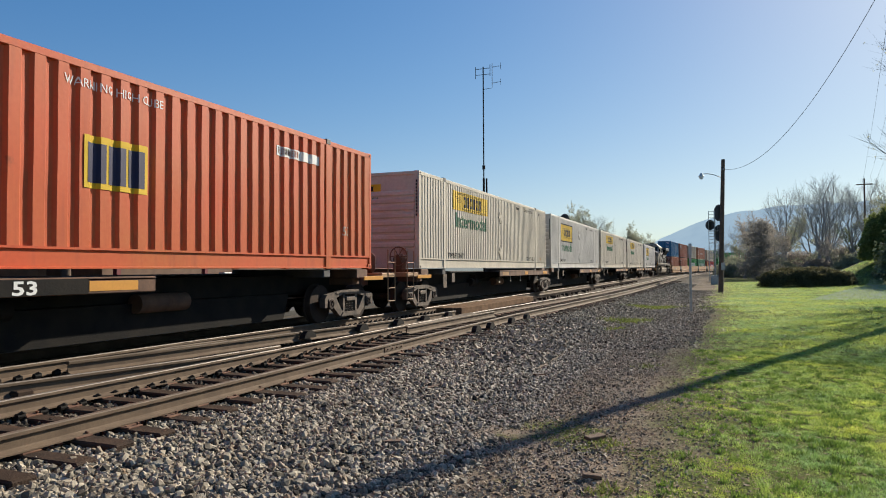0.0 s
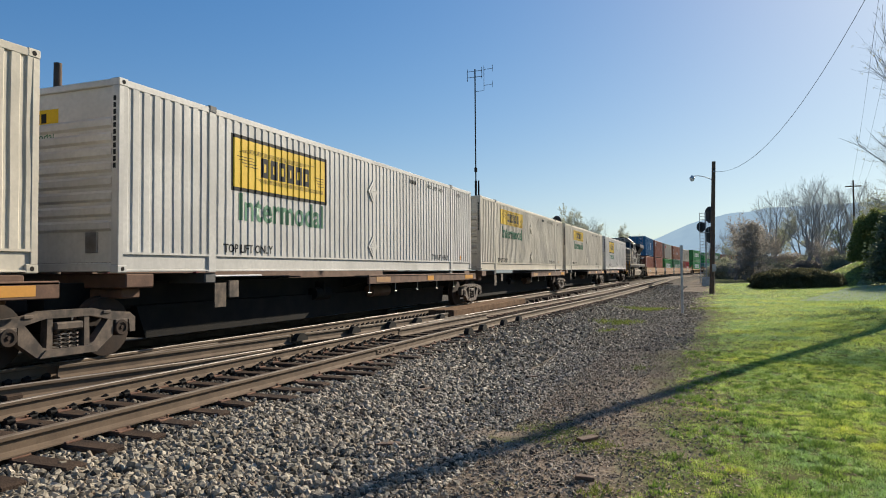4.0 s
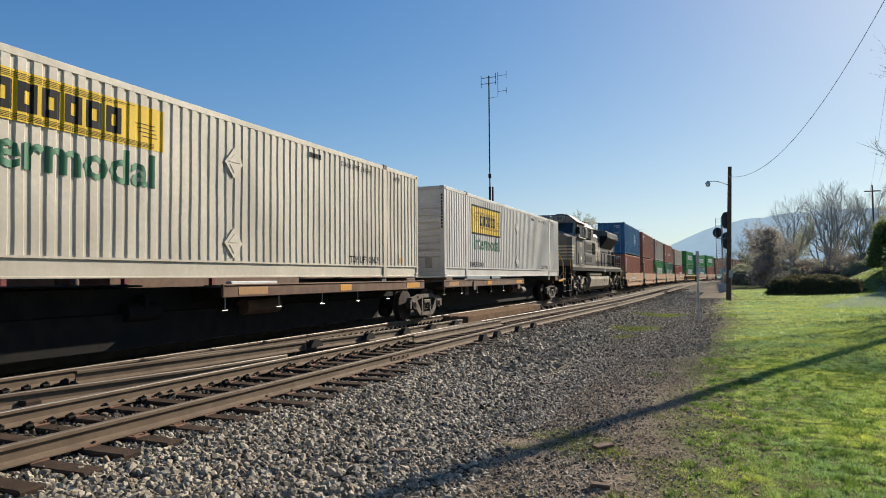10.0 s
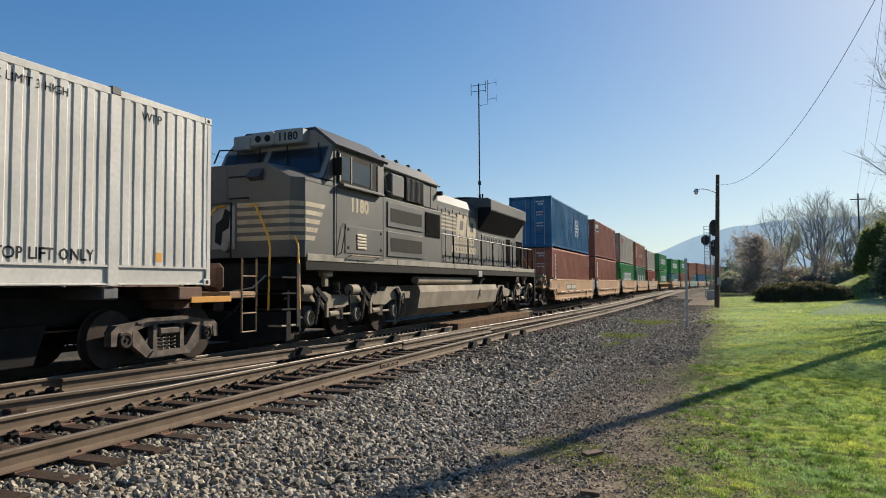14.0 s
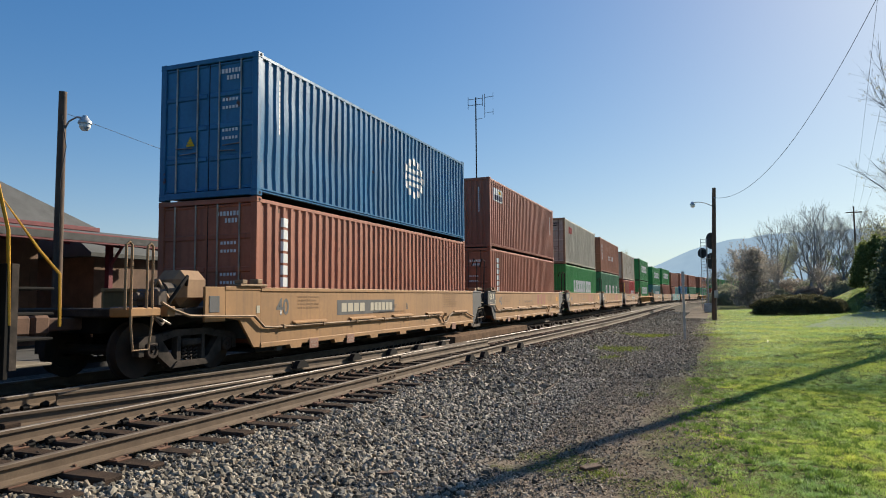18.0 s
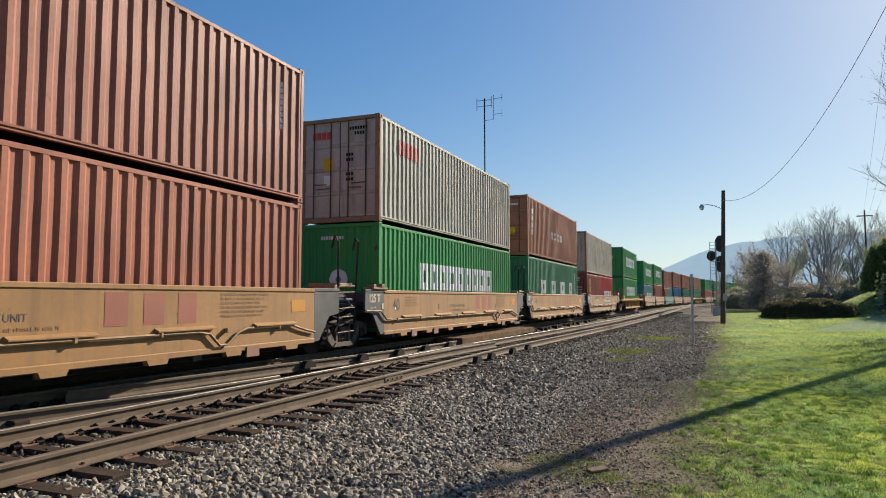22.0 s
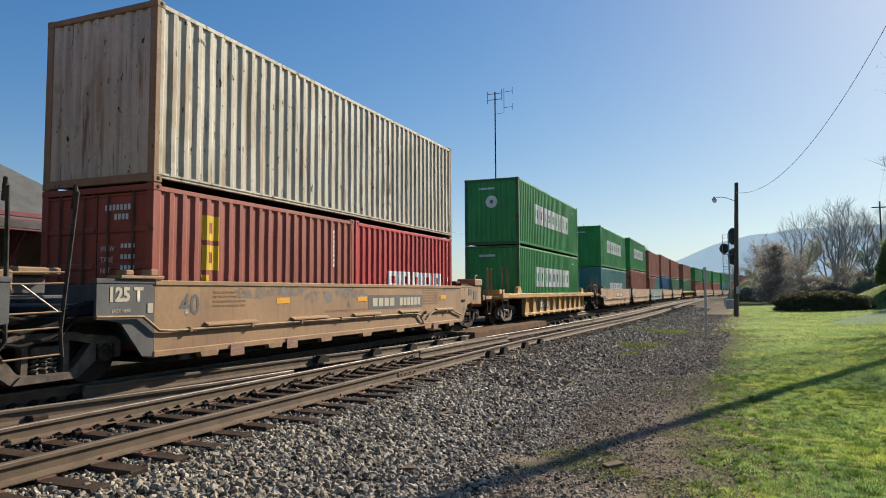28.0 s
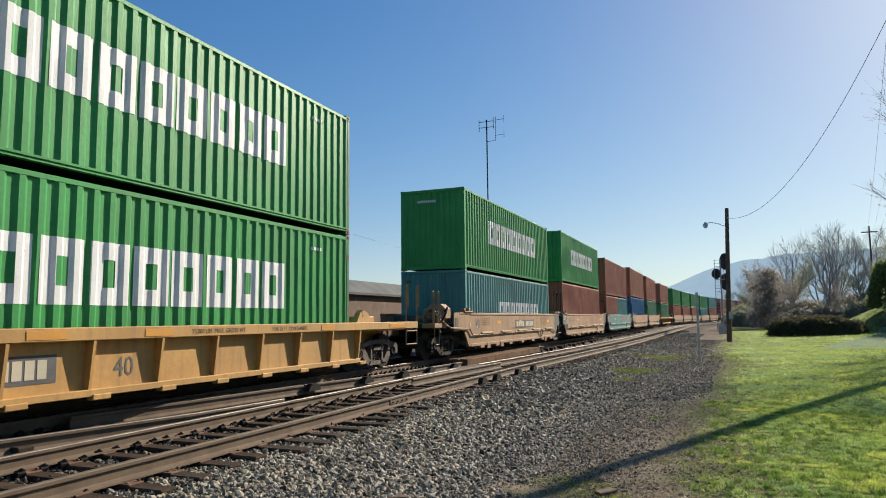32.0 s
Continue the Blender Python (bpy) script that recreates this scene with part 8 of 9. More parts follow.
# ---- the locomotive ----
def locomotive(u):
    ob = thing("locomotive", pose(0, 0, 0), "grimy black six-axle diesel locomotive with cream nose stripes", "locomotive")
    K, FR = M_LOCO, M_LOCO_FRAME
    flat = [(-12, 0), (12, 0)]
    part("deck", Geo().box(-1.5, 1.5, -9.5, 10.35, 1.55, 1.88, 0.02).box(-0.6, 0.6, -10.3, 11.1, 0.95, 1.55, 0.03), M_BLACK, ob)
    for s in (1, -1):
        a, b = sorted((s * 1.50, s * 1.515))
        for k in range(9):
            part("side_sill", Geo().box(a, b, -9.45 + k * 2.2, -9.45 + k * 2.2 + 2.18, 1.76, 1.91, 0.006), M_SILL, ob, "dusty side sill plate")
    # the nose: full width, its flat top falling away to the walkway side
    ring = lambda y, e: [(-1.5, y, 1.84), (1.5 - e, y, 1.84), (1.5 - e, y, 3.50), (0.72 - e * 0.3, y, 3.84), (-1.22, y, 3.84), (-1.5, y, 3.62)]
    sections = [ring(-9.74, 0.22), ring(-9.52, 0.0), [(x, y, z + (0.06 if z > 3 else 0.0)) for x, y, z in ring(-8.3, 0.0)]]
    nose = part("nose", Geo().add([p for q in sections for p in q], [tuple(range(6))[::-1]] + [(k * 6 + i, k * 6 + (i + 1) % 6, k * 6 + 6 + (i + 1) % 6, k * 6 + 6 + i) for k in range(2) for i in range(6)]), K, ob)
    part("nose_door", Geo().box(-0.66, -0.30, -9.765, -9.742, 2.98, 3.78, 0.01), K, nose, "narrow door in the nose")
    part("nose_step", Geo().box(-1.40, -0.78, -9.80, -9.742, 1.98, 3.42, 0.02), K, nose)
    part("nose_vent", Geo().prism([(-9.75, 3.46), (-9.92, 3.52), (-9.75, 3.72)], "x", 0.30, 0.62), M_LOCO_TOP, nose)
    for zz in (3.56, 3.10):
        part("grab_iron", Geo().tube([(-0.22, -9.74, zz), (-0.22, -9.81, zz), (0.24, -9.81, zz), (0.24, -9.74, zz)], 0.016, 6), M_BLACK, nose)
    for k in range(5):
        zz = 2.90 - k * 0.178
        facing("stripe", bars([(-0.05, 1.27, zz, zz + 0.10)]), M_CREAM_STRIPE, nose, -9.743, label="faded cream stripe")
        part("stripe", Geo().add([(1.284, -9.742, zz), (1.504, -9.522, zz), (1.504, -9.522, zz + 0.10), (1.284, -9.742, zz + 0.10)], [(0, 1, 2, 3)]), M_CREAM_STRIPE, nose)
        facing("stripe", bars([(-1.39, -0.80, zz, zz + 0.10)]), M_CREAM_STRIPE, nose, -9.803, label="faded cream stripe")
        e = -8.72 - k * 0.10
        part("stripe", Geo().prism([(-9.51, zz), (e - 0.06, zz), (e, zz + 0.10), (-9.51, zz + 0.10)], "x", 1.5, 1.505), M_CREAM_STRIPE, nose)
    patch = part("emblem_patch", Geo().box(-0.70, -0.08, -9.775, -9.745, 2.02, 2.96, 0.01), M_LOCO_PALE, nose, "pale emblem patch on the nose")
    part("emblem_shape", Geo().prism([(-0.60, 2.18), (-0.44, 2.10), (-0.40, 2.40), (-0.24, 2.48), (-0.20, 2.82), (-0.34, 2.90), (-0.42, 2.68), (-0.58, 2.58)], "y", -9.781, -9.776), M_MARK_BLACK, patch)
    part("front_rail", Geo().tube([(-0.92, -9.98, 1.80), (-0.92, -9.98, 2.98), (-0.02, -9.98, 2.98), (-0.02, -9.98, 1.80)], 0.022, 6), M_BLACK, ob, "black front railing")
    part("headlight", Geo().lathe([(-9.80, 0.02), (-9.80, 0.10), (-9.72, 0.12), (-9.69, 0.12)], "y", 16).moved(pose(-0.28, -0.06, 2.08)), M_STEEL, nose)
    cab = part("cab", Geo().prism([(-1.52, 1.86), (1.52, 1.86), (1.52, 4.38), (1.05, 4.80), (-1.05, 4.80), (-1.52, 4.38)], "y", -8.35, -5.88).add([(-1.5, -8.78, 3.58), (1.5, -8.78, 3.58), (1.5, -8.35, 4.36), (1.05, -8.35, 4.79), (-1.05, -8.35, 4.79), (-1.5, -8.35, 4.36), (1.5, -8.35, 3.58), (-1.5, -8.35, 3.58)], [(0, 1, 2, 5), (5, 2, 3, 4), (1, 6, 2), (0, 5, 7)]), K, ob)
    brow = part("cab_front", Geo().add([(-1.49, -8.80, 3.60), (1.49, -8.80, 3.60), (1.49, -8.36, 4.37), (1.04, -8.36, 4.78), (-1.04, -8.36, 4.78), (-1.49, -8.36, 4.37)], [(0, 1, 2, 5), (5, 2, 3, 4)]).moved(pose(0, -0.012, 0)), M_LOCO_PALE, cab, "pale grey panel round the windshields")
    for a, b in ((-1.36, -0.30), (-0.10, 1.34)):
        frame_w = [(a - 0.04, -8.745, 3.72), (b + 0.04, -8.745, 3.72), (b + 0.04, -8.37, 4.38), (a - 0.04, -8.37, 4.38)]
        part("windshield_frame", Geo().add(frame_w, [(0, 1, 2, 3)]).moved(pose(0, -0.02, 0)), M_LOCO_TOP, cab)
        part("windshield", Geo().add([(a, -8.73, 3.76), (b, -8.73, 3.76), (b, -8.395, 4.34), (a, -8.395, 4.34)], [(0, 1, 2, 3)]).moved(pose(0, -0.028, 0)), M_GLASS, cab, "dark windshield")
        for q in (0.28, 0.86):
            part("wiper", Geo().tube([(a + q * (b - a), -8.42, 4.46), (a + (q + 0.12) * (b - a), -8.68, 3.98)], 0.016, 5), M_BLACK, cab)
    part("number_board", Geo().box(0.10, 0.86, -8.66, -8.3, 4.46, 4.80, 0.03), M_LOCO_PALE, cab, "pale number board with black figures")
    facing("road_number", words("1180", 0.26, 1.05, 0.006), M_MARK_BLACK, cab, -8.664, 0.20, 4.54)
    part("number_board", Geo().box(-1.04, -0.56, -8.66, -8.3, 4.40, 4.74, 0.03), M_LOCO_PALE, cab)
    part("headlight", Geo().box(-0.54, 0.08, -8.68, -8.3, 4.46, 4.78, 0.04), M_LOCO_PALE, cab)
    part("nose_horn", Geo().tube([(-1.25, -8.3, 4.5), (-1.35, -8.75, 4.42), (-1.42, -8.85, 4.1)], 0.02, 6), M_BLACK, cab)
    for xx in (-0.32, -0.06):
        part("lamp_lens", Geo().lathe([(-8.665, 0.01), (-8.66, 0.08), (-8.62, 0.085)], "y", 14).moved(pose(xx + 0.0, -0.03, 4.62)), M_BLACK, cab)
    part("roof_edge", Geo().prism([(1.03, 4.78), (1.05, 4.85), (1.62, 4.40), (1.58, 4.35)], "y", -8.45, -5.8), M_LOCO_TOP, cab)
    part("roof_panel", Geo().box(-1.0, 1.0, -8.3, -5.9, 4.80, 4.88, 0.03), M_LOCO_TOP, cab)
    for yy in (-8.28, -5.93):
        part("panel_seam", Geo().box(1.521, 1.527, yy, yy + 0.03, 1.92, 3.50, 0.002), M_LOCO_TOP, cab)
    part("panel_seam", Geo().box(1.501, 1.508, -9.50, -8.30, 3.44, 3.47, 0.002), M_LOCO_TOP, cab)
    part("grab_iron", Geo().tube([(1.52, -8.15, 1.95), (1.58, -8.15, 1.98), (1.58, -7.95, 2.62), (1.52, -7.95, 2.65)], 0.012, 5), M_BLACK, cab)
    for yy in (-7.85, -6.0):
        for zz in (2.08, 2.50):
            part("latch", Geo().box(1.535, 1.548, yy + (0.05 if yy < -7 else -0.12), yy + (0.12 if yy < -7 else -0.05), zz, zz + 0.07, 0.01), M_BLACK, cab)
    part("grab_iron", Geo().tube([(1.53, -7.75, 1.90), (1.60, -7.72, 1.93), (1.60, -6.3, 1.93), (1.53, -6.27, 1.90)], 0.014, 5), M_PIPE, cab)
    for k in range(4):
        part("roof_pod", Geo().box(0.2, 0.7, -7.9 + k * 0.55, -7.6 + k * 0.55, 4.88, 4.96, 0.03), M_BLACK, cab)
    part("window_frame", Geo().box(1.52, 1.55, -8.25, -6.25, 3.56, 4.28, 0.01), M_BLACK, cab)
    part("window_pane", Geo().box(1.551, 1.556, -8.15, -7.72, 3.64, 4.2), M_GLASS, cab)
    part("window_pane", Geo().box(1.551, 1.556, -7.6, -6.7, 3.64, 4.14), M_GLASS, cab)
    for yy in (-8.19, -7.66, -6.65, -6.3):
        part("window_bar", Geo().box(1.55, 1.57, yy - 0.025, yy + 0.025, 3.6, 4.24, 0.006), M_CREAM_STRIPE if yy < -7 else K, cab)
    part("arm_rest", Geo().box(1.52, 1.66, -8.2, -6.1, 3.47, 3.55, 0.02), K, cab)
    laid("road_number", words("1180", 0.43, 1.08, 0.02), M_CREAM_STRIPE, cab, flat, 1.522, -7.66, 2.98, "cream road number")
    part("vent_door", Geo().box(1.52, 1.535, -7.9, -5.95, 1.98, 2.62, 0.008), K, cab)
    for k in range(5):
        part("louver", Geo().prism([(1.535, 2.12 + k * 0.075), (1.56, 2.10 + k * 0.075), (1.56, 2.13 + k * 0.075), (1.535, 2.16 + k * 0.075)], "y", -7.35, -6.9), M_CREAM_STRIPE, cab)
    cabinet = part("equipment_cabinet", Geo().box(-1.5, 1.5, -5.86, -1.75, 1.86, 3.52, 0.02).prism([(-1.36, 3.52), (1.36, 3.52), (1.36, 4.30), (0.98, 4.68), (-0.98, 4.68), (-1.36, 4.30)], "y", -5.86, -1.75), K, ob)
    part("cabinet_roof", Geo().prism([(0.0, 4.69), (0.98, 4.69), (1.42, 4.30), (1.44, 4.34), (1.0, 4.74), (0.0, 4.74)], "y", -5.86, -1.7), M_LOCO_TOP, cabinet)
    part("roof_beam", Geo().box(-0.9, 0.9, -5.8, -1.9, 4.74, 4.80, 0.02), M_LOCO_TOP, cabinet)
    for k in range(5):
        part("lifting_lug", Geo().box(0.82, 0.92, -5.5 + k * 0.85, -5.38 + k * 0.85, 4.80, 4.87, 0.015), M_LOCO_TOP, cabinet)
    for z0 in (1.98, 2.76):
        p = part("grille_frame", Geo().box(1.50, 1.53, -5.66, -3.28, z0, z0 + 0.66, 0.012), K, cabinet)
        part("grille", Geo().box(1.531, 1.536, -5.5, -3.42, z0 + 0.14, z0 + 0.5), M_BLACK, p)
    part("grille", Geo().box(1.501, 1.51, -3.1, -1.9, 2.66, 3.4), M_BLACK, cabinet)
    for k in range(15):
        part("grille_bar", Geo().box(1.51, 1.525, -3.09 + k * 0.078, -3.07 + k * 0.078, 2.67, 3.39), M_BLACK, cabinet)
    part("intake_box", Geo().box(1.25, 1.50, -5.35, -4.55, 3.60, 4.22, 0.04), K, cabinet)
    # flat black plate that stands for the shade in a recess
    part("intake_recess", Geo().box(1.361, 1.366, -5.82, -5.4, 3.58, 4.26), M_BLACK, cabinet)
    part("air_pipe", Geo().tube([(1.37, -5.7, 4.2), (1.46, -5.7, 4.0), (1.46, -5.6, 3.7), (1.52, -5.45, 3.66)], 0.03, 6), K, cabinet)
    for k in range(2):
        part("cabinet_door", Geo().box(1.36, 1.39, -2.95 + k * 0.56, -2.43 + k * 0.56, 3.58, 4.24, 0.01), K, cabinet)
    part("intake_grille", Geo().box(1.25, 1.46, -4.35, -3.1, 3.58, 4.26, 0.02), M_BLACK, cabinet)
    for k in range(14):
        part("grille_bar", Geo().box(1.46, 1.475, -4.33 + k * 0.088, -4.31 + k * 0.088, 3.6, 4.24), M_LOCO_TOP, cabinet)
    part("side_light", Geo().tube([(1.25, -1.8, 4.1), (1.55, -1.8, 4.1)], 0.07, 10), M_BLACK, cabinet)
    hood = part("hood", Geo().prism([(-0.95, 1.86), (0.95, 1.86), (0.95, 4.02), (0.62, 4.40), (-0.62, 4.40), (-0.95, 4.02)], "y", -1.75, 3.5).box(-0.95, 0.95, 3.5, 10.3, 1.86, 4.0, 0.02), K, ob)
    doors = [-1.6, -0.75, -0.05, 0.66, 1.38, 2.05, 2.75, 3.93, 4.48, 4.94, 5.51, 6.15, 6.62, 8.04, 8.48]
    for i, y0 in enumerate(doors):
        wd = 0.66 if i < 7 else (0.53, 0.44, 0.55, 0.62, 0.45, 0.68, 0.42, 0.46)[i - 7]
        top = 3.85 if i < 7 else 3.2
        d = part("hood_door", Geo().box(0.95, 0.975, y0, y0 + wd, 2.0, top, 0.01), K, hood)
        part("latch", Geo().box(0.975, 0.992, y0 + wd / 2 - 0.04, y0 + wd / 2 + 0.05, top - 0.22, top - 0.08, 0.02), M_BLACK, d)
        part("latch", Geo().box(0.975, 0.992, y0 + wd / 2 - 0.03, y0 + wd / 2 + 0.04, 2.10, 2.17, 0.02), M_BLACK, d)
        for zz in (2.2, 2.9):
            part("hinge", Geo().tube([(0.982, y0 + wd - 0.01, zz), (0.982, y0 + wd - 0.01, zz + 0.15)], 0.012, 6), M_BLACK, d)
    laid("brand_blocks", slanted(hollow_blocks(0.95, 3.2, 2.98, 3.74, 2, 0.10, 0.33), 0.22, 2.98), M_CREAM_STRIPE, hood, flat, 0.977, label="cream brand mark blocks")
    laid("brand_blocks", bars([(-0.5, 1.0, 3.62 - k * 0.13, 3.69 - k * 0.13) for k in range(5)]), M_CREAM_STRIPE, hood, flat, 0.977)
    laid("brand_blocks", slanted(hollow_blocks(0.65, 2.9, 2.68, 2.92, 7), 0.22, 2.68), M_CREAM_STRIPE, hood, flat, 0.977)
    laid("brand_blocks", slanted(hollow_blocks(0.5, 3.1, 2.36, 2.6, 8), 0.22, 2.36), M_CREAM_STRIPE, hood, flat, 0.977)
    rad = part("radiator_flare", Geo().prism([(-0.95, 3.35), (0.95, 3.35), (1.5, 4.10), (1.5, 4.50), (1.35, 4.59), (-1.35, 4.59), (-1.5, 4.50), (-1.5, 4.10)], "y", 3.5, 8.85).prism([(-0.95, 3.35), (0.95, 3.35), (0.98, 4.50), (0.9, 4.59), (-0.9, 4.59), (-0.98, 4.50)], "y", 8.85, 10.3), K, ob)
    for s in (1, -1):
        part("radiator_screen", Geo().prism([(s * 0.96, 3.365), (s * 1.475, 4.085), (s * 1.50, 4.075), (s * 0.99, 3.345)], "y", 3.52, 8.74), M_BLACK, rad)
        # black plate over the flare's end, coloured dark in place of its shade
        part("flare_end_screen", Geo().prism([(s * 0.96, 3.30), (s * 1.49, 4.08), (s * 1.49, 4.22), (s * 0.96, 4.22)], "y", 3.475, 3.495), M_BLACK, rad)
        part("flare_rib", Geo().box(min(s * 1.5, s * 1.512), max(s * 1.5, s * 1.512), 3.62, 8.83, 4.12, 4.17, 0.004), K, rad)
    for k in range(3):
        part("fan", Geo().lathe([(0.0, 0.72), (0.14, 0.72), (0.15, 0.6), (0.1, 0.3)], "z", 20).moved(pose(0, 4.7 + k * 1.65, 4.59)), M_BLACK, rad)
    for k in range(3):
        for j in range(6):
            part("louver", Geo().box(0.97, 0.995, 9.5 + k * 0.25, 9.68 + k * 0.25, 3.95 + j * 0.06, 3.98 + j * 0.06), M_BLACK, rad)
    for y0, y1, z0, z1 in ((7.36, 8.0, 2.05, 3.2), (9.0, 10.2, 2.05, 3.2)):
        gr = part("hood_grille", Geo().box(0.952, 0.965, y0, y1, z0, z1, 0.004), M_BLACK, hood)
        for k in range(int((y1 - y0) / 0.075)):
            part("grille_bar", Geo().box(0.965, 0.985, y0 + 0.02 + k * 0.075, y0 + 0.032 + k * 0.075, z0, z1), M_BLACK, gr)
    for s in (1, -1):
        posts = [-1.7, -0.6, 0.85, 2.3, 3.75, 5.2, 6.6, 8.0, 9.2, 10.1]
        part("handrail", Geo().tube([(s * 1.46, -1.75, 2.82)] + [(s * 1.46, y, 2.84) for y in posts], 0.02, 6), M_WORN_RAIL, ob)
        for y in posts:
            part("handrail_post", Geo().tube([(s * 1.47, y, 1.6), (s * 1.46, y, 2.84)], 0.024, 6), M_BLACK, ob)
        part("handrail", Geo().tube([(s * 1.46, 10.1, 2.84), (s * 1.44, 10.3, 2.84), (s * 1.44, 10.5, 2.1), (s * 1.44, 10.55, 0.95)], 0.022, 6), M_HANDRAIL, ob)
        part("handrail", Geo().tube([(s * 0.7, 10.75, 1.7), (s * 0.72, 10.8, 2.75), (s * 1.1, 11.2, 1.9), (s * 1.25, 11.38, 1.6), (s * 1.25, 11.4, 0.9)], 0.022, 6), M_HANDRAIL, ob)
        part("handrail", Geo().tube([(s * 0.30, -9.80, 2.95), (s * 0.50, -9.85, 2.93), (s * 1.0, -10.1, 2.25), (s * 1.12, -10.2, 2.0), (s * 1.12, -10.25, 0.75)], 0.024, 6), M_HANDRAIL, ob, "yellow stair handrail")
        part("handrail", Geo().tube([(s * 1.1, -9.66, 2.75), (s * 1.42, -9.66, 2.1), (s * 1.44, -9.62, 0.75)], 0.024, 6), M_HANDRAIL, ob, "yellow stair handrail")
        for e, y0 in ((-1, -10.25), (1, 11.15)):
            for k in range(4):
                a, b = sorted((s * 0.75, s * 1.45))
                part("step", Geo().box(a, b, min(y0, y0 - e * 0.55), max(y0, y0 - e * 0.55), 0.42 + k * 0.32, 0.46 + k * 0.32, 0.01), M_LOCO_FRAME if k == 0 else M_BLACK, ob)
            part("stair_side", Geo().box(min(s * 1.43, s * 1.46), max(s * 1.43, s * 1.46), min(y0 - e * 0.6, y0 - e * 0.5), max(y0 - e * 0.6, y0 - e * 0.5), 0.4, 1.7, 0.005), M_TRUCK_DARK, ob)
            part("stair_back", Geo().box(min(s * 0.7, s * 1.45), max(s * 0.7, s * 1.45), min(y0 - e * 0.66, y0 - e * 0.6), max(y0 - e * 0.66, y0 - e * 0.6), 0.3, 1.7, 0.005), M_BLACK, ob)
    tank = part("fuel_tank", Geo().prism([(-1.0, 0.30), (1.0, 0.30), (1.38, 0.55), (1.47, 1.02), (1.40, 1.22), (-1.40, 1.22), (-1.47, 1.02), (-1.38, 0.55)], "y", -3.4, 4.3), M_LOCO_FRAME, ob, "dusty grey fuel tank")
    part("junction_box", Geo().box(1.44, 1.52, 1.83, 2.26, 1.50, 1.72, 0.01), M_LOCO_PALE, ob, "pale switch box under the walkway")
    part("tank_gauge", Geo().box(1.46, 1.49, 2.1, 2.22, 0.78, 1.08, 0.01), FR, tank)
    part("fuel_cap", Geo().tube([(1.3, 2.6, 1.2), (1.4, 2.6, 1.42), (1.48, 2.66, 1.44)], 0.05, 8), FR, tank)
    part("air_reservoir", Geo().tube([(1.25, -3.3, 1.36), (1.25, 1.6, 1.36)], 0.12, 14), FR, ob)
    for v, e in ((-6.92, 1), (7.55, -1)):
        t = part("truck", Geo().box(-0.95, 0.95, -2.3, 2.3, 0.75, 1.0, 0.04).box(-0.7, 0.7, -0.5, 0.5, 1.0, 1.42, 0.04), M_BLACK, ob, "three-axle truck", pose(0, v, 0))
        for s in (1, -1):
            a, b = sorted((s * 1.10, s * 1.28))
            out = -e  # the frame's high casting lies towards the fuel tank

            def cast(pts, x0=a, x1=b):
                pts = [(out * p, z) for p, z in pts]
                return Geo().prism(pts if out > 0 else pts[::-1], "x", x0, x1)

            def ell(d0, d1, x, z, r, n=12):
                return Geo().tube([(s * x, out * d0, z), (s * x, out * d1, z)], r, n)
            sf = part("side_frame", cast([(-3.2, 1.05), (-2.62, 1.05), (-2.46, 1.19), (-1.7, 1.19), (-1.55, 1.07), (-0.95, 1.04), (-0.75, 0.92), (-0.9, 0.74), (-1.6, 0.72), (-2.0, 0.86), (-2.3, 0.80), (-2.6, 0.84), (-3.2, 0.86)]), FR, t, "dusty cast truck frame")
            part("side_frame", cast([(-0.9, 0.98), (0.35, 0.98), (0.5, 1.02), (1.1, 1.02), (1.35, 1.10), (2.7, 1.10), (2.75, 0.95), (1.55, 0.86), (1.3, 0.72), (0.5, 0.72), (0.2, 0.80), (-0.6, 0.80)], *sorted((s * 1.08, s * 1.22))), FR, t, "dusty cast truck frame")
            for q in (-2.09, 0.0, 2.09):
                y = out * q
                part("journal_box", Geo().box(*sorted((s * 1.10, s * 1.26)), y - 0.21, y + 0.21, 0.34, 0.80, 0.05), M_TRUCK_DARK, sf)
                part("bearing_ring", Geo().lathe([(s * 1.24, 0.175), (s * 1.31, 0.175), (s * 1.33, 0.15), (s * 1.33, 0.115), (s * 1.27, 0.10), (s * 1.27, 0.02)], "x", 18).moved(pose(0, y, 0.54)), FR, sf, "dusty bearing ring")
                g = Geo()
                for k in range(3):
                    g.tube([(s * 1.26, y + 0.055 * math.cos(k * 2.09), 0.54 + 0.055 * math.sin(k * 2.09)), (s * 1.33, y + 0.055 * math.cos(k * 2.09), 0.54 + 0.055 * math.sin(k * 2.09))], 0.02, 6)
                part("bearing_bolts", g, M_PIPE, sf)
                part("damper", Geo().tube([(s * 1.36, out * (q - 0.22), 1.02), (s * 1.37, out * (q - 0.13), 0.62)], 0.055, 10).tube([(s * 1.37, out * (q - 0.14), 0.62), (s * 1.37, out * (q - 0.1), 0.40)], 0.035, 8), M_TRUCK_DARK, sf)
                part("wedge_lever", cast([(q + 0.0, 1.12), (q - 0.28, 0.82), (q - 0.42, 0.70), (q - 0.46, 0.76), (q - 0.12, 1.16)], *sorted((s * 1.30, s * 1.38))), M_BLACK, sf)
                part("tie_bar", ell(q + 0.2, q + 0.62, 1.24, 0.56, 0.03, 6), FR, sf)
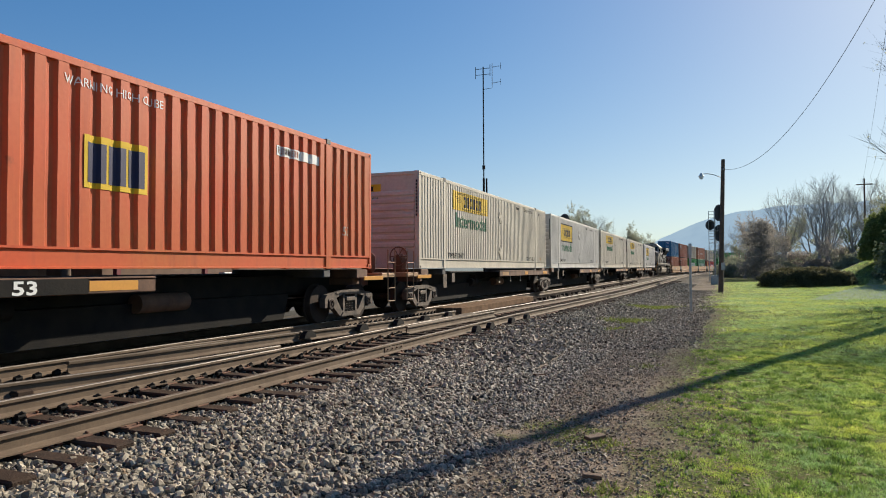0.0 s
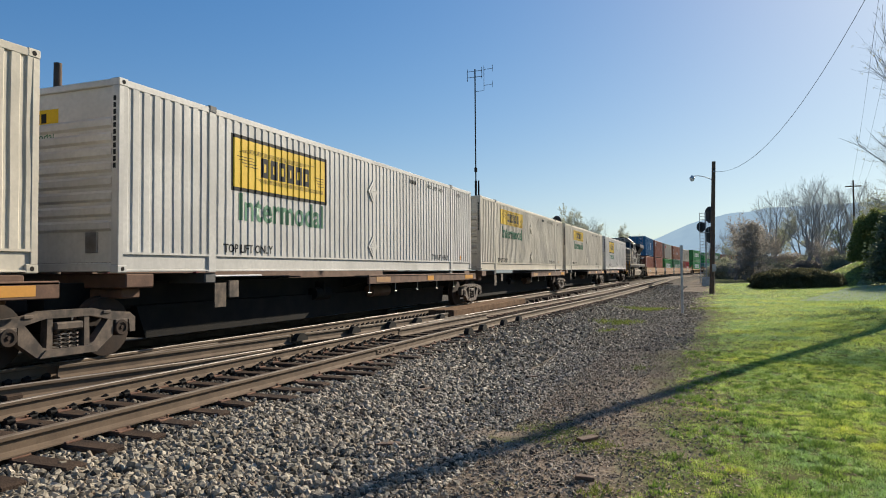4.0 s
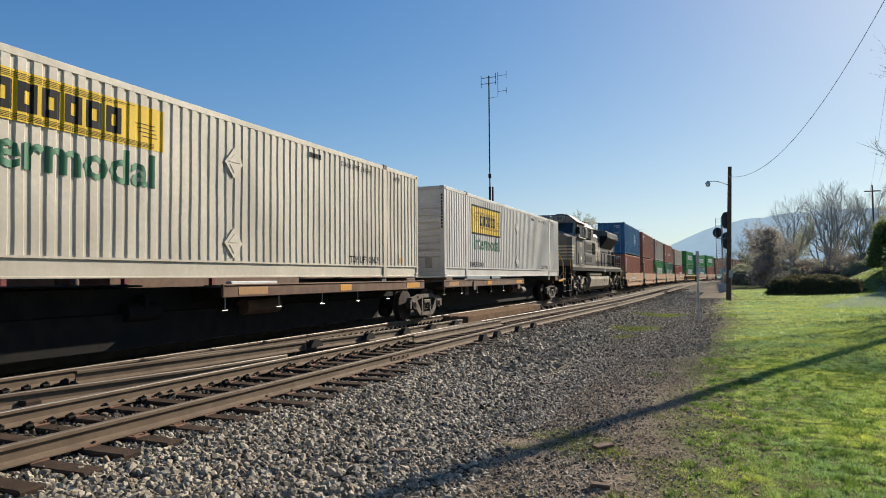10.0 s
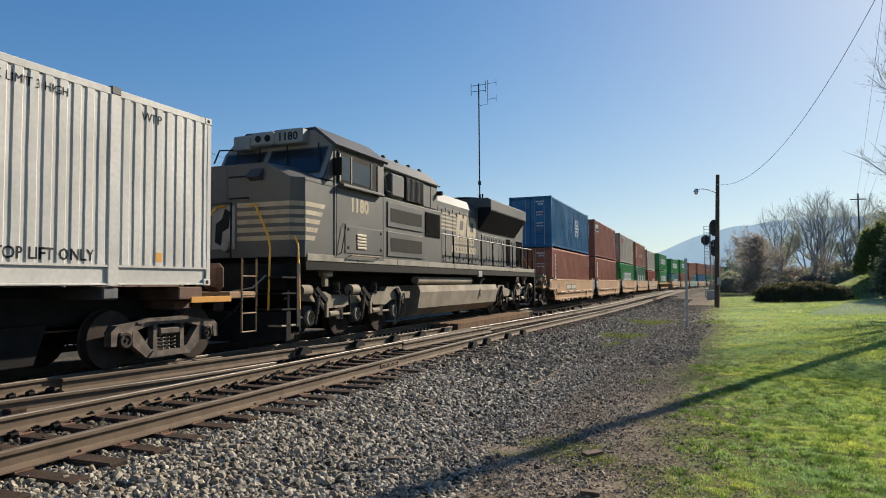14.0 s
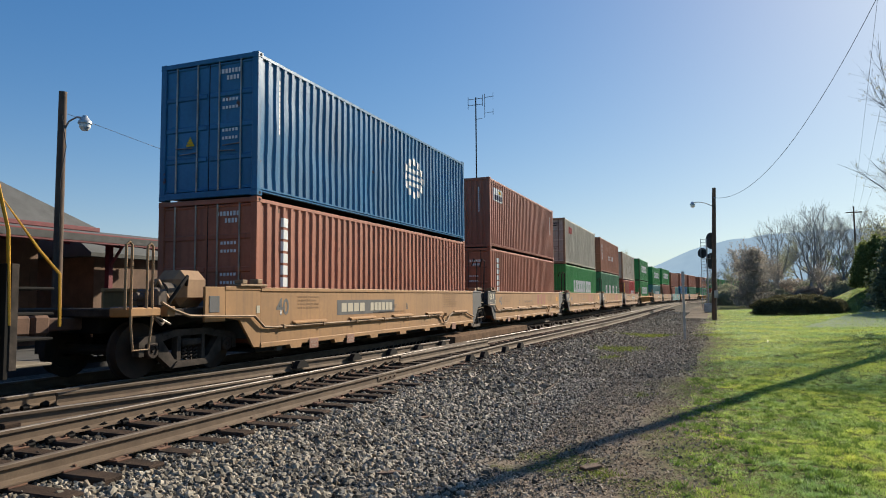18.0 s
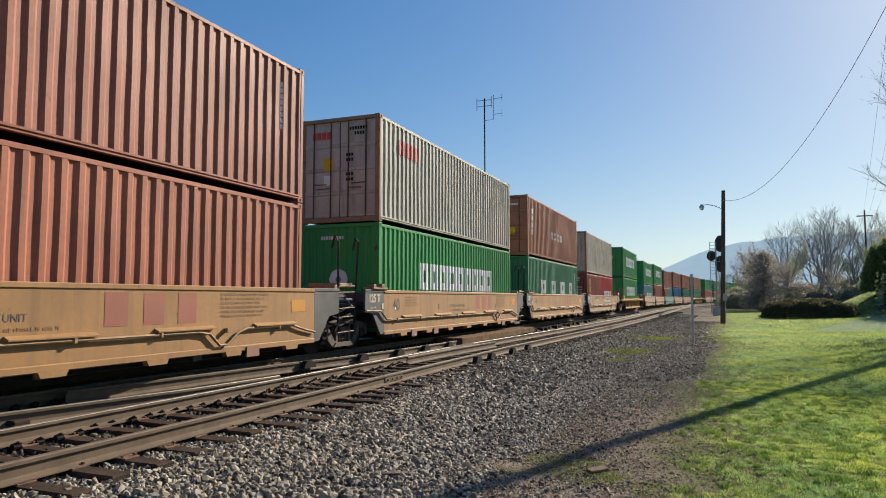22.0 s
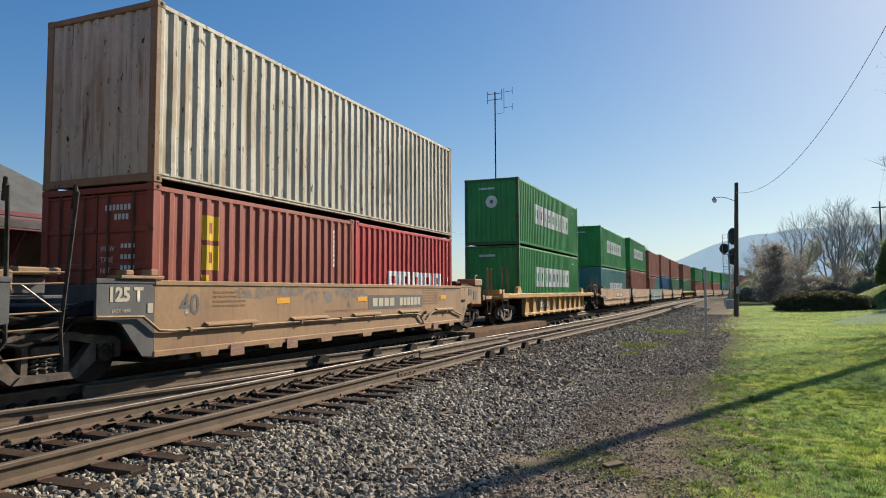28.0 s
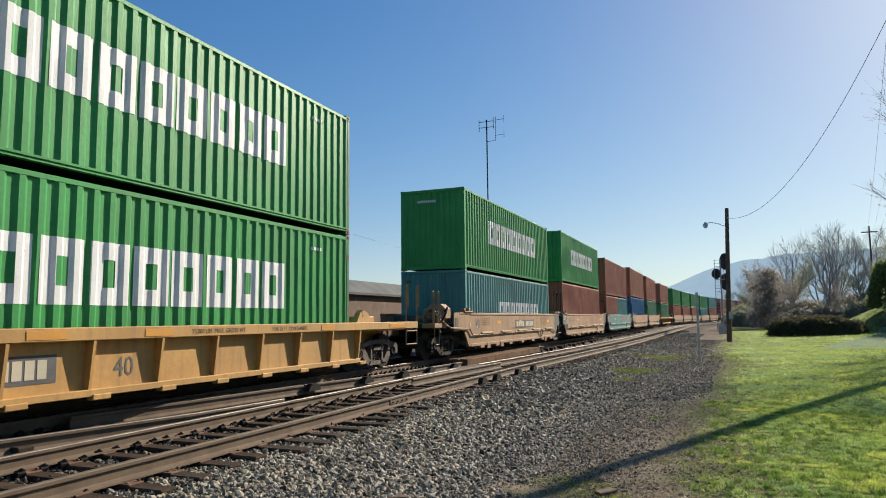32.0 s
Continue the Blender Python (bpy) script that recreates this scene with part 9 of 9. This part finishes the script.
            for q in (-2.09, 0.0):
                part("brake_rigging", cast([(q + 0.66, 0.70), (q + 0.98, 0.66), (q + 0.98, 0.48), (q + 0.7, 0.44)], *sorted((s * 1.16, s * 1.30))), M_TRUCK_DARK, sf)
                part("slack_adjuster", ell(q + 0.95, q + 1.34, 1.30, 0.59, 0.07), FR, sf)
                part("brake_hanger", Geo().box(*sorted((s * 1.30, s * 1.37)), min(out * (q + 1.42), out * (q + 1.53)), max(out * (q + 1.42), out * (q + 1.53)), 0.52, 0.93, 0.015), FR, sf)
                part("brake_lever", cast([(q + 1.50, 0.95), (q + 1.95, 1.22), (q + 2.02, 1.16), (q + 1.56, 0.84)], *sorted((s * 1.32, s * 1.40))), M_BLACK, sf)
            for q in (0.27, 2.38):
                part("brake_cylinder", ell(q - 0.18, q + 0.18, 1.33, 1.13, 0.125, 16), FR, sf)
                part("cylinder_rod", ell(q - 0.62, q - 0.18, 1.33, 1.13, 0.035, 8).tube([(s * 1.33, out * (q - 0.5), 1.0), (s * 1.33, out * (q - 0.5), 1.22)], 0.03, 6), M_TRUCK_DARK, sf)
                part("air_hose", Geo().tube([(s * 1.36, out * (q + 0.18), 1.1), (s * 1.42, out * (q + 0.32), 0.95), (s * 1.40, out * (q + 0.26), 0.6)], 0.022, 6), M_BLACK, sf)
            for q in (-1.03, 0.85):
                part("spring", Geo().tube([(s * 1.20 + 0.10 * math.cos(i * 0.9), out * q + 0.10 * math.sin(i * 0.9), 1.04 + i * 0.0072) for i in range(36)], 0.024, 5), M_TRUCK_DARK, sf)
            part("sand_box", Geo().box(*sorted((s * 1.22, s * 1.42)), min(out * 1.3, out * 1.68), max(out * 1.3, out * 1.68), 1.42, 1.62, 0.04).box(*sorted((s * 1.26, s * 1.36)), min(out * 1.42, out * 1.6), max(out * 1.42, out * 1.6), 1.2, 1.45, 0.02), FR, sf)
            part("sand_pipe", Geo().tube([(s * 1.30, out * 2.9, 1.15), (s * 1.34, out * 2.95, 0.6), (s * 1.1, out * 2.8, 0.15)], 0.022, 6), FR, sf)
            part("sand_pipe", Geo().tube([(s * 1.30, out * -2.75, 1.0), (s * 1.34, out * -2.75, 0.5), (s * 1.0, out * -2.7, 0.12)], 0.022, 6), FR, sf)
            part("wheel_guard", Geo().tube([(s * 1.05, out * -2.64, 0.95), (s * 1.06, out * -2.72, 0.5), (s * 1.05, out * -2.6, 0.15)], 0.03, 6), FR, sf)
        for q in (-1.55, 0.5, 1.55):
            part("traction_motor", Geo().box(-0.62, 0.62, q - 0.42, q + 0.42, 0.16, 0.78, 0.08), M_BLACK, t)
        for q in (-2.09, 0.0, 2.09):
            wm = pose(0, q, 0.54)
            wset = part("wheelset", kept(("wheelset", 0.54), M_WHEEL, lambda: wheel_geo(0.54)), M_WHEEL, t, "", wm)
            WHEELS.append((wset, wm, 0.54, u + v + q))
    part("plow", Geo().prism([(-1.45, -10.1), (0, -10.75), (1.45, -10.1), (1.45, -9.95), (-1.45, -9.95)], "z", 0.15, 0.72), M_BLACK, ob)
    part("anti_climber", Geo().prism([(-1.2, -9.7), (-0.7, -10.35), (0.7, -10.35), (1.2, -9.7)], "z", 1.15, 1.68), M_BLACK, ob)
    part("cut_lever", Geo().tube([(1.1, -10.3, 1.45), (1.0, -10.6, 1.2), (0.4, -10.75, 1.1), (-0.9, -10.75, 1.1)], 0.018, 6), M_STEEL, ob)
    part("air_hose", Geo().tube([(0.6, -10.3, 1.0), (0.65, -10.7, 0.75), (0.5, -10.95, 0.5)], 0.03, 6), M_BLACK, ob)
    part("mirror", Geo().box(1.5, 1.72, -8.4, -8.35, 3.7, 4.1, 0.01), M_BLACK, ob)
    part("end_hand_irons", Geo().tube([(0.7, 10.0, 2.0), (0.7, 10.08, 2.0), (0.7, 10.08, 4.3), (0.7, 10.0, 4.3)], 0.016, 6).tube([(0.35, 10.0, 2.0), (0.35, 10.08, 2.0), (0.35, 10.08, 4.3), (0.35, 10.0, 4.3)], 0.016, 6), M_BLACK, ob)
    coupler(ob, -10.4, -1)
    coupler(ob, 10.95, 1)
    return rolls(ob, u)


locomotive(109.25)


# ---- what moves ----
def motions():
    times = [0, 2, 4, 6.5, 9, 12, 16, 20, 23, 26, 29, 32]
    for ob, u, z in ROLLING:
        walk(ob, [(t, on_line(u - run(t), 0, z)) for t in times])
    # wheels turn while they pass near the camera
    for w, m, r, u in WHEELS:
        near = [t * 0.08 for t in range(401) if -6 < u - run(t * 0.08) < 15]
        if len(near) < 3 or u > 330:
            continue
        rows = [(0, m)] if near[0] > 0.1 else []
        for t in near:
            rows.append((t, m @ pose(0, 0, 0, math.degrees((run(t) - run(near[0])) / r) % 360)))
        if near[-1] < 31.9:
            rows.append((32, rows[-1][1]))
        walk(w, rows)


motions()
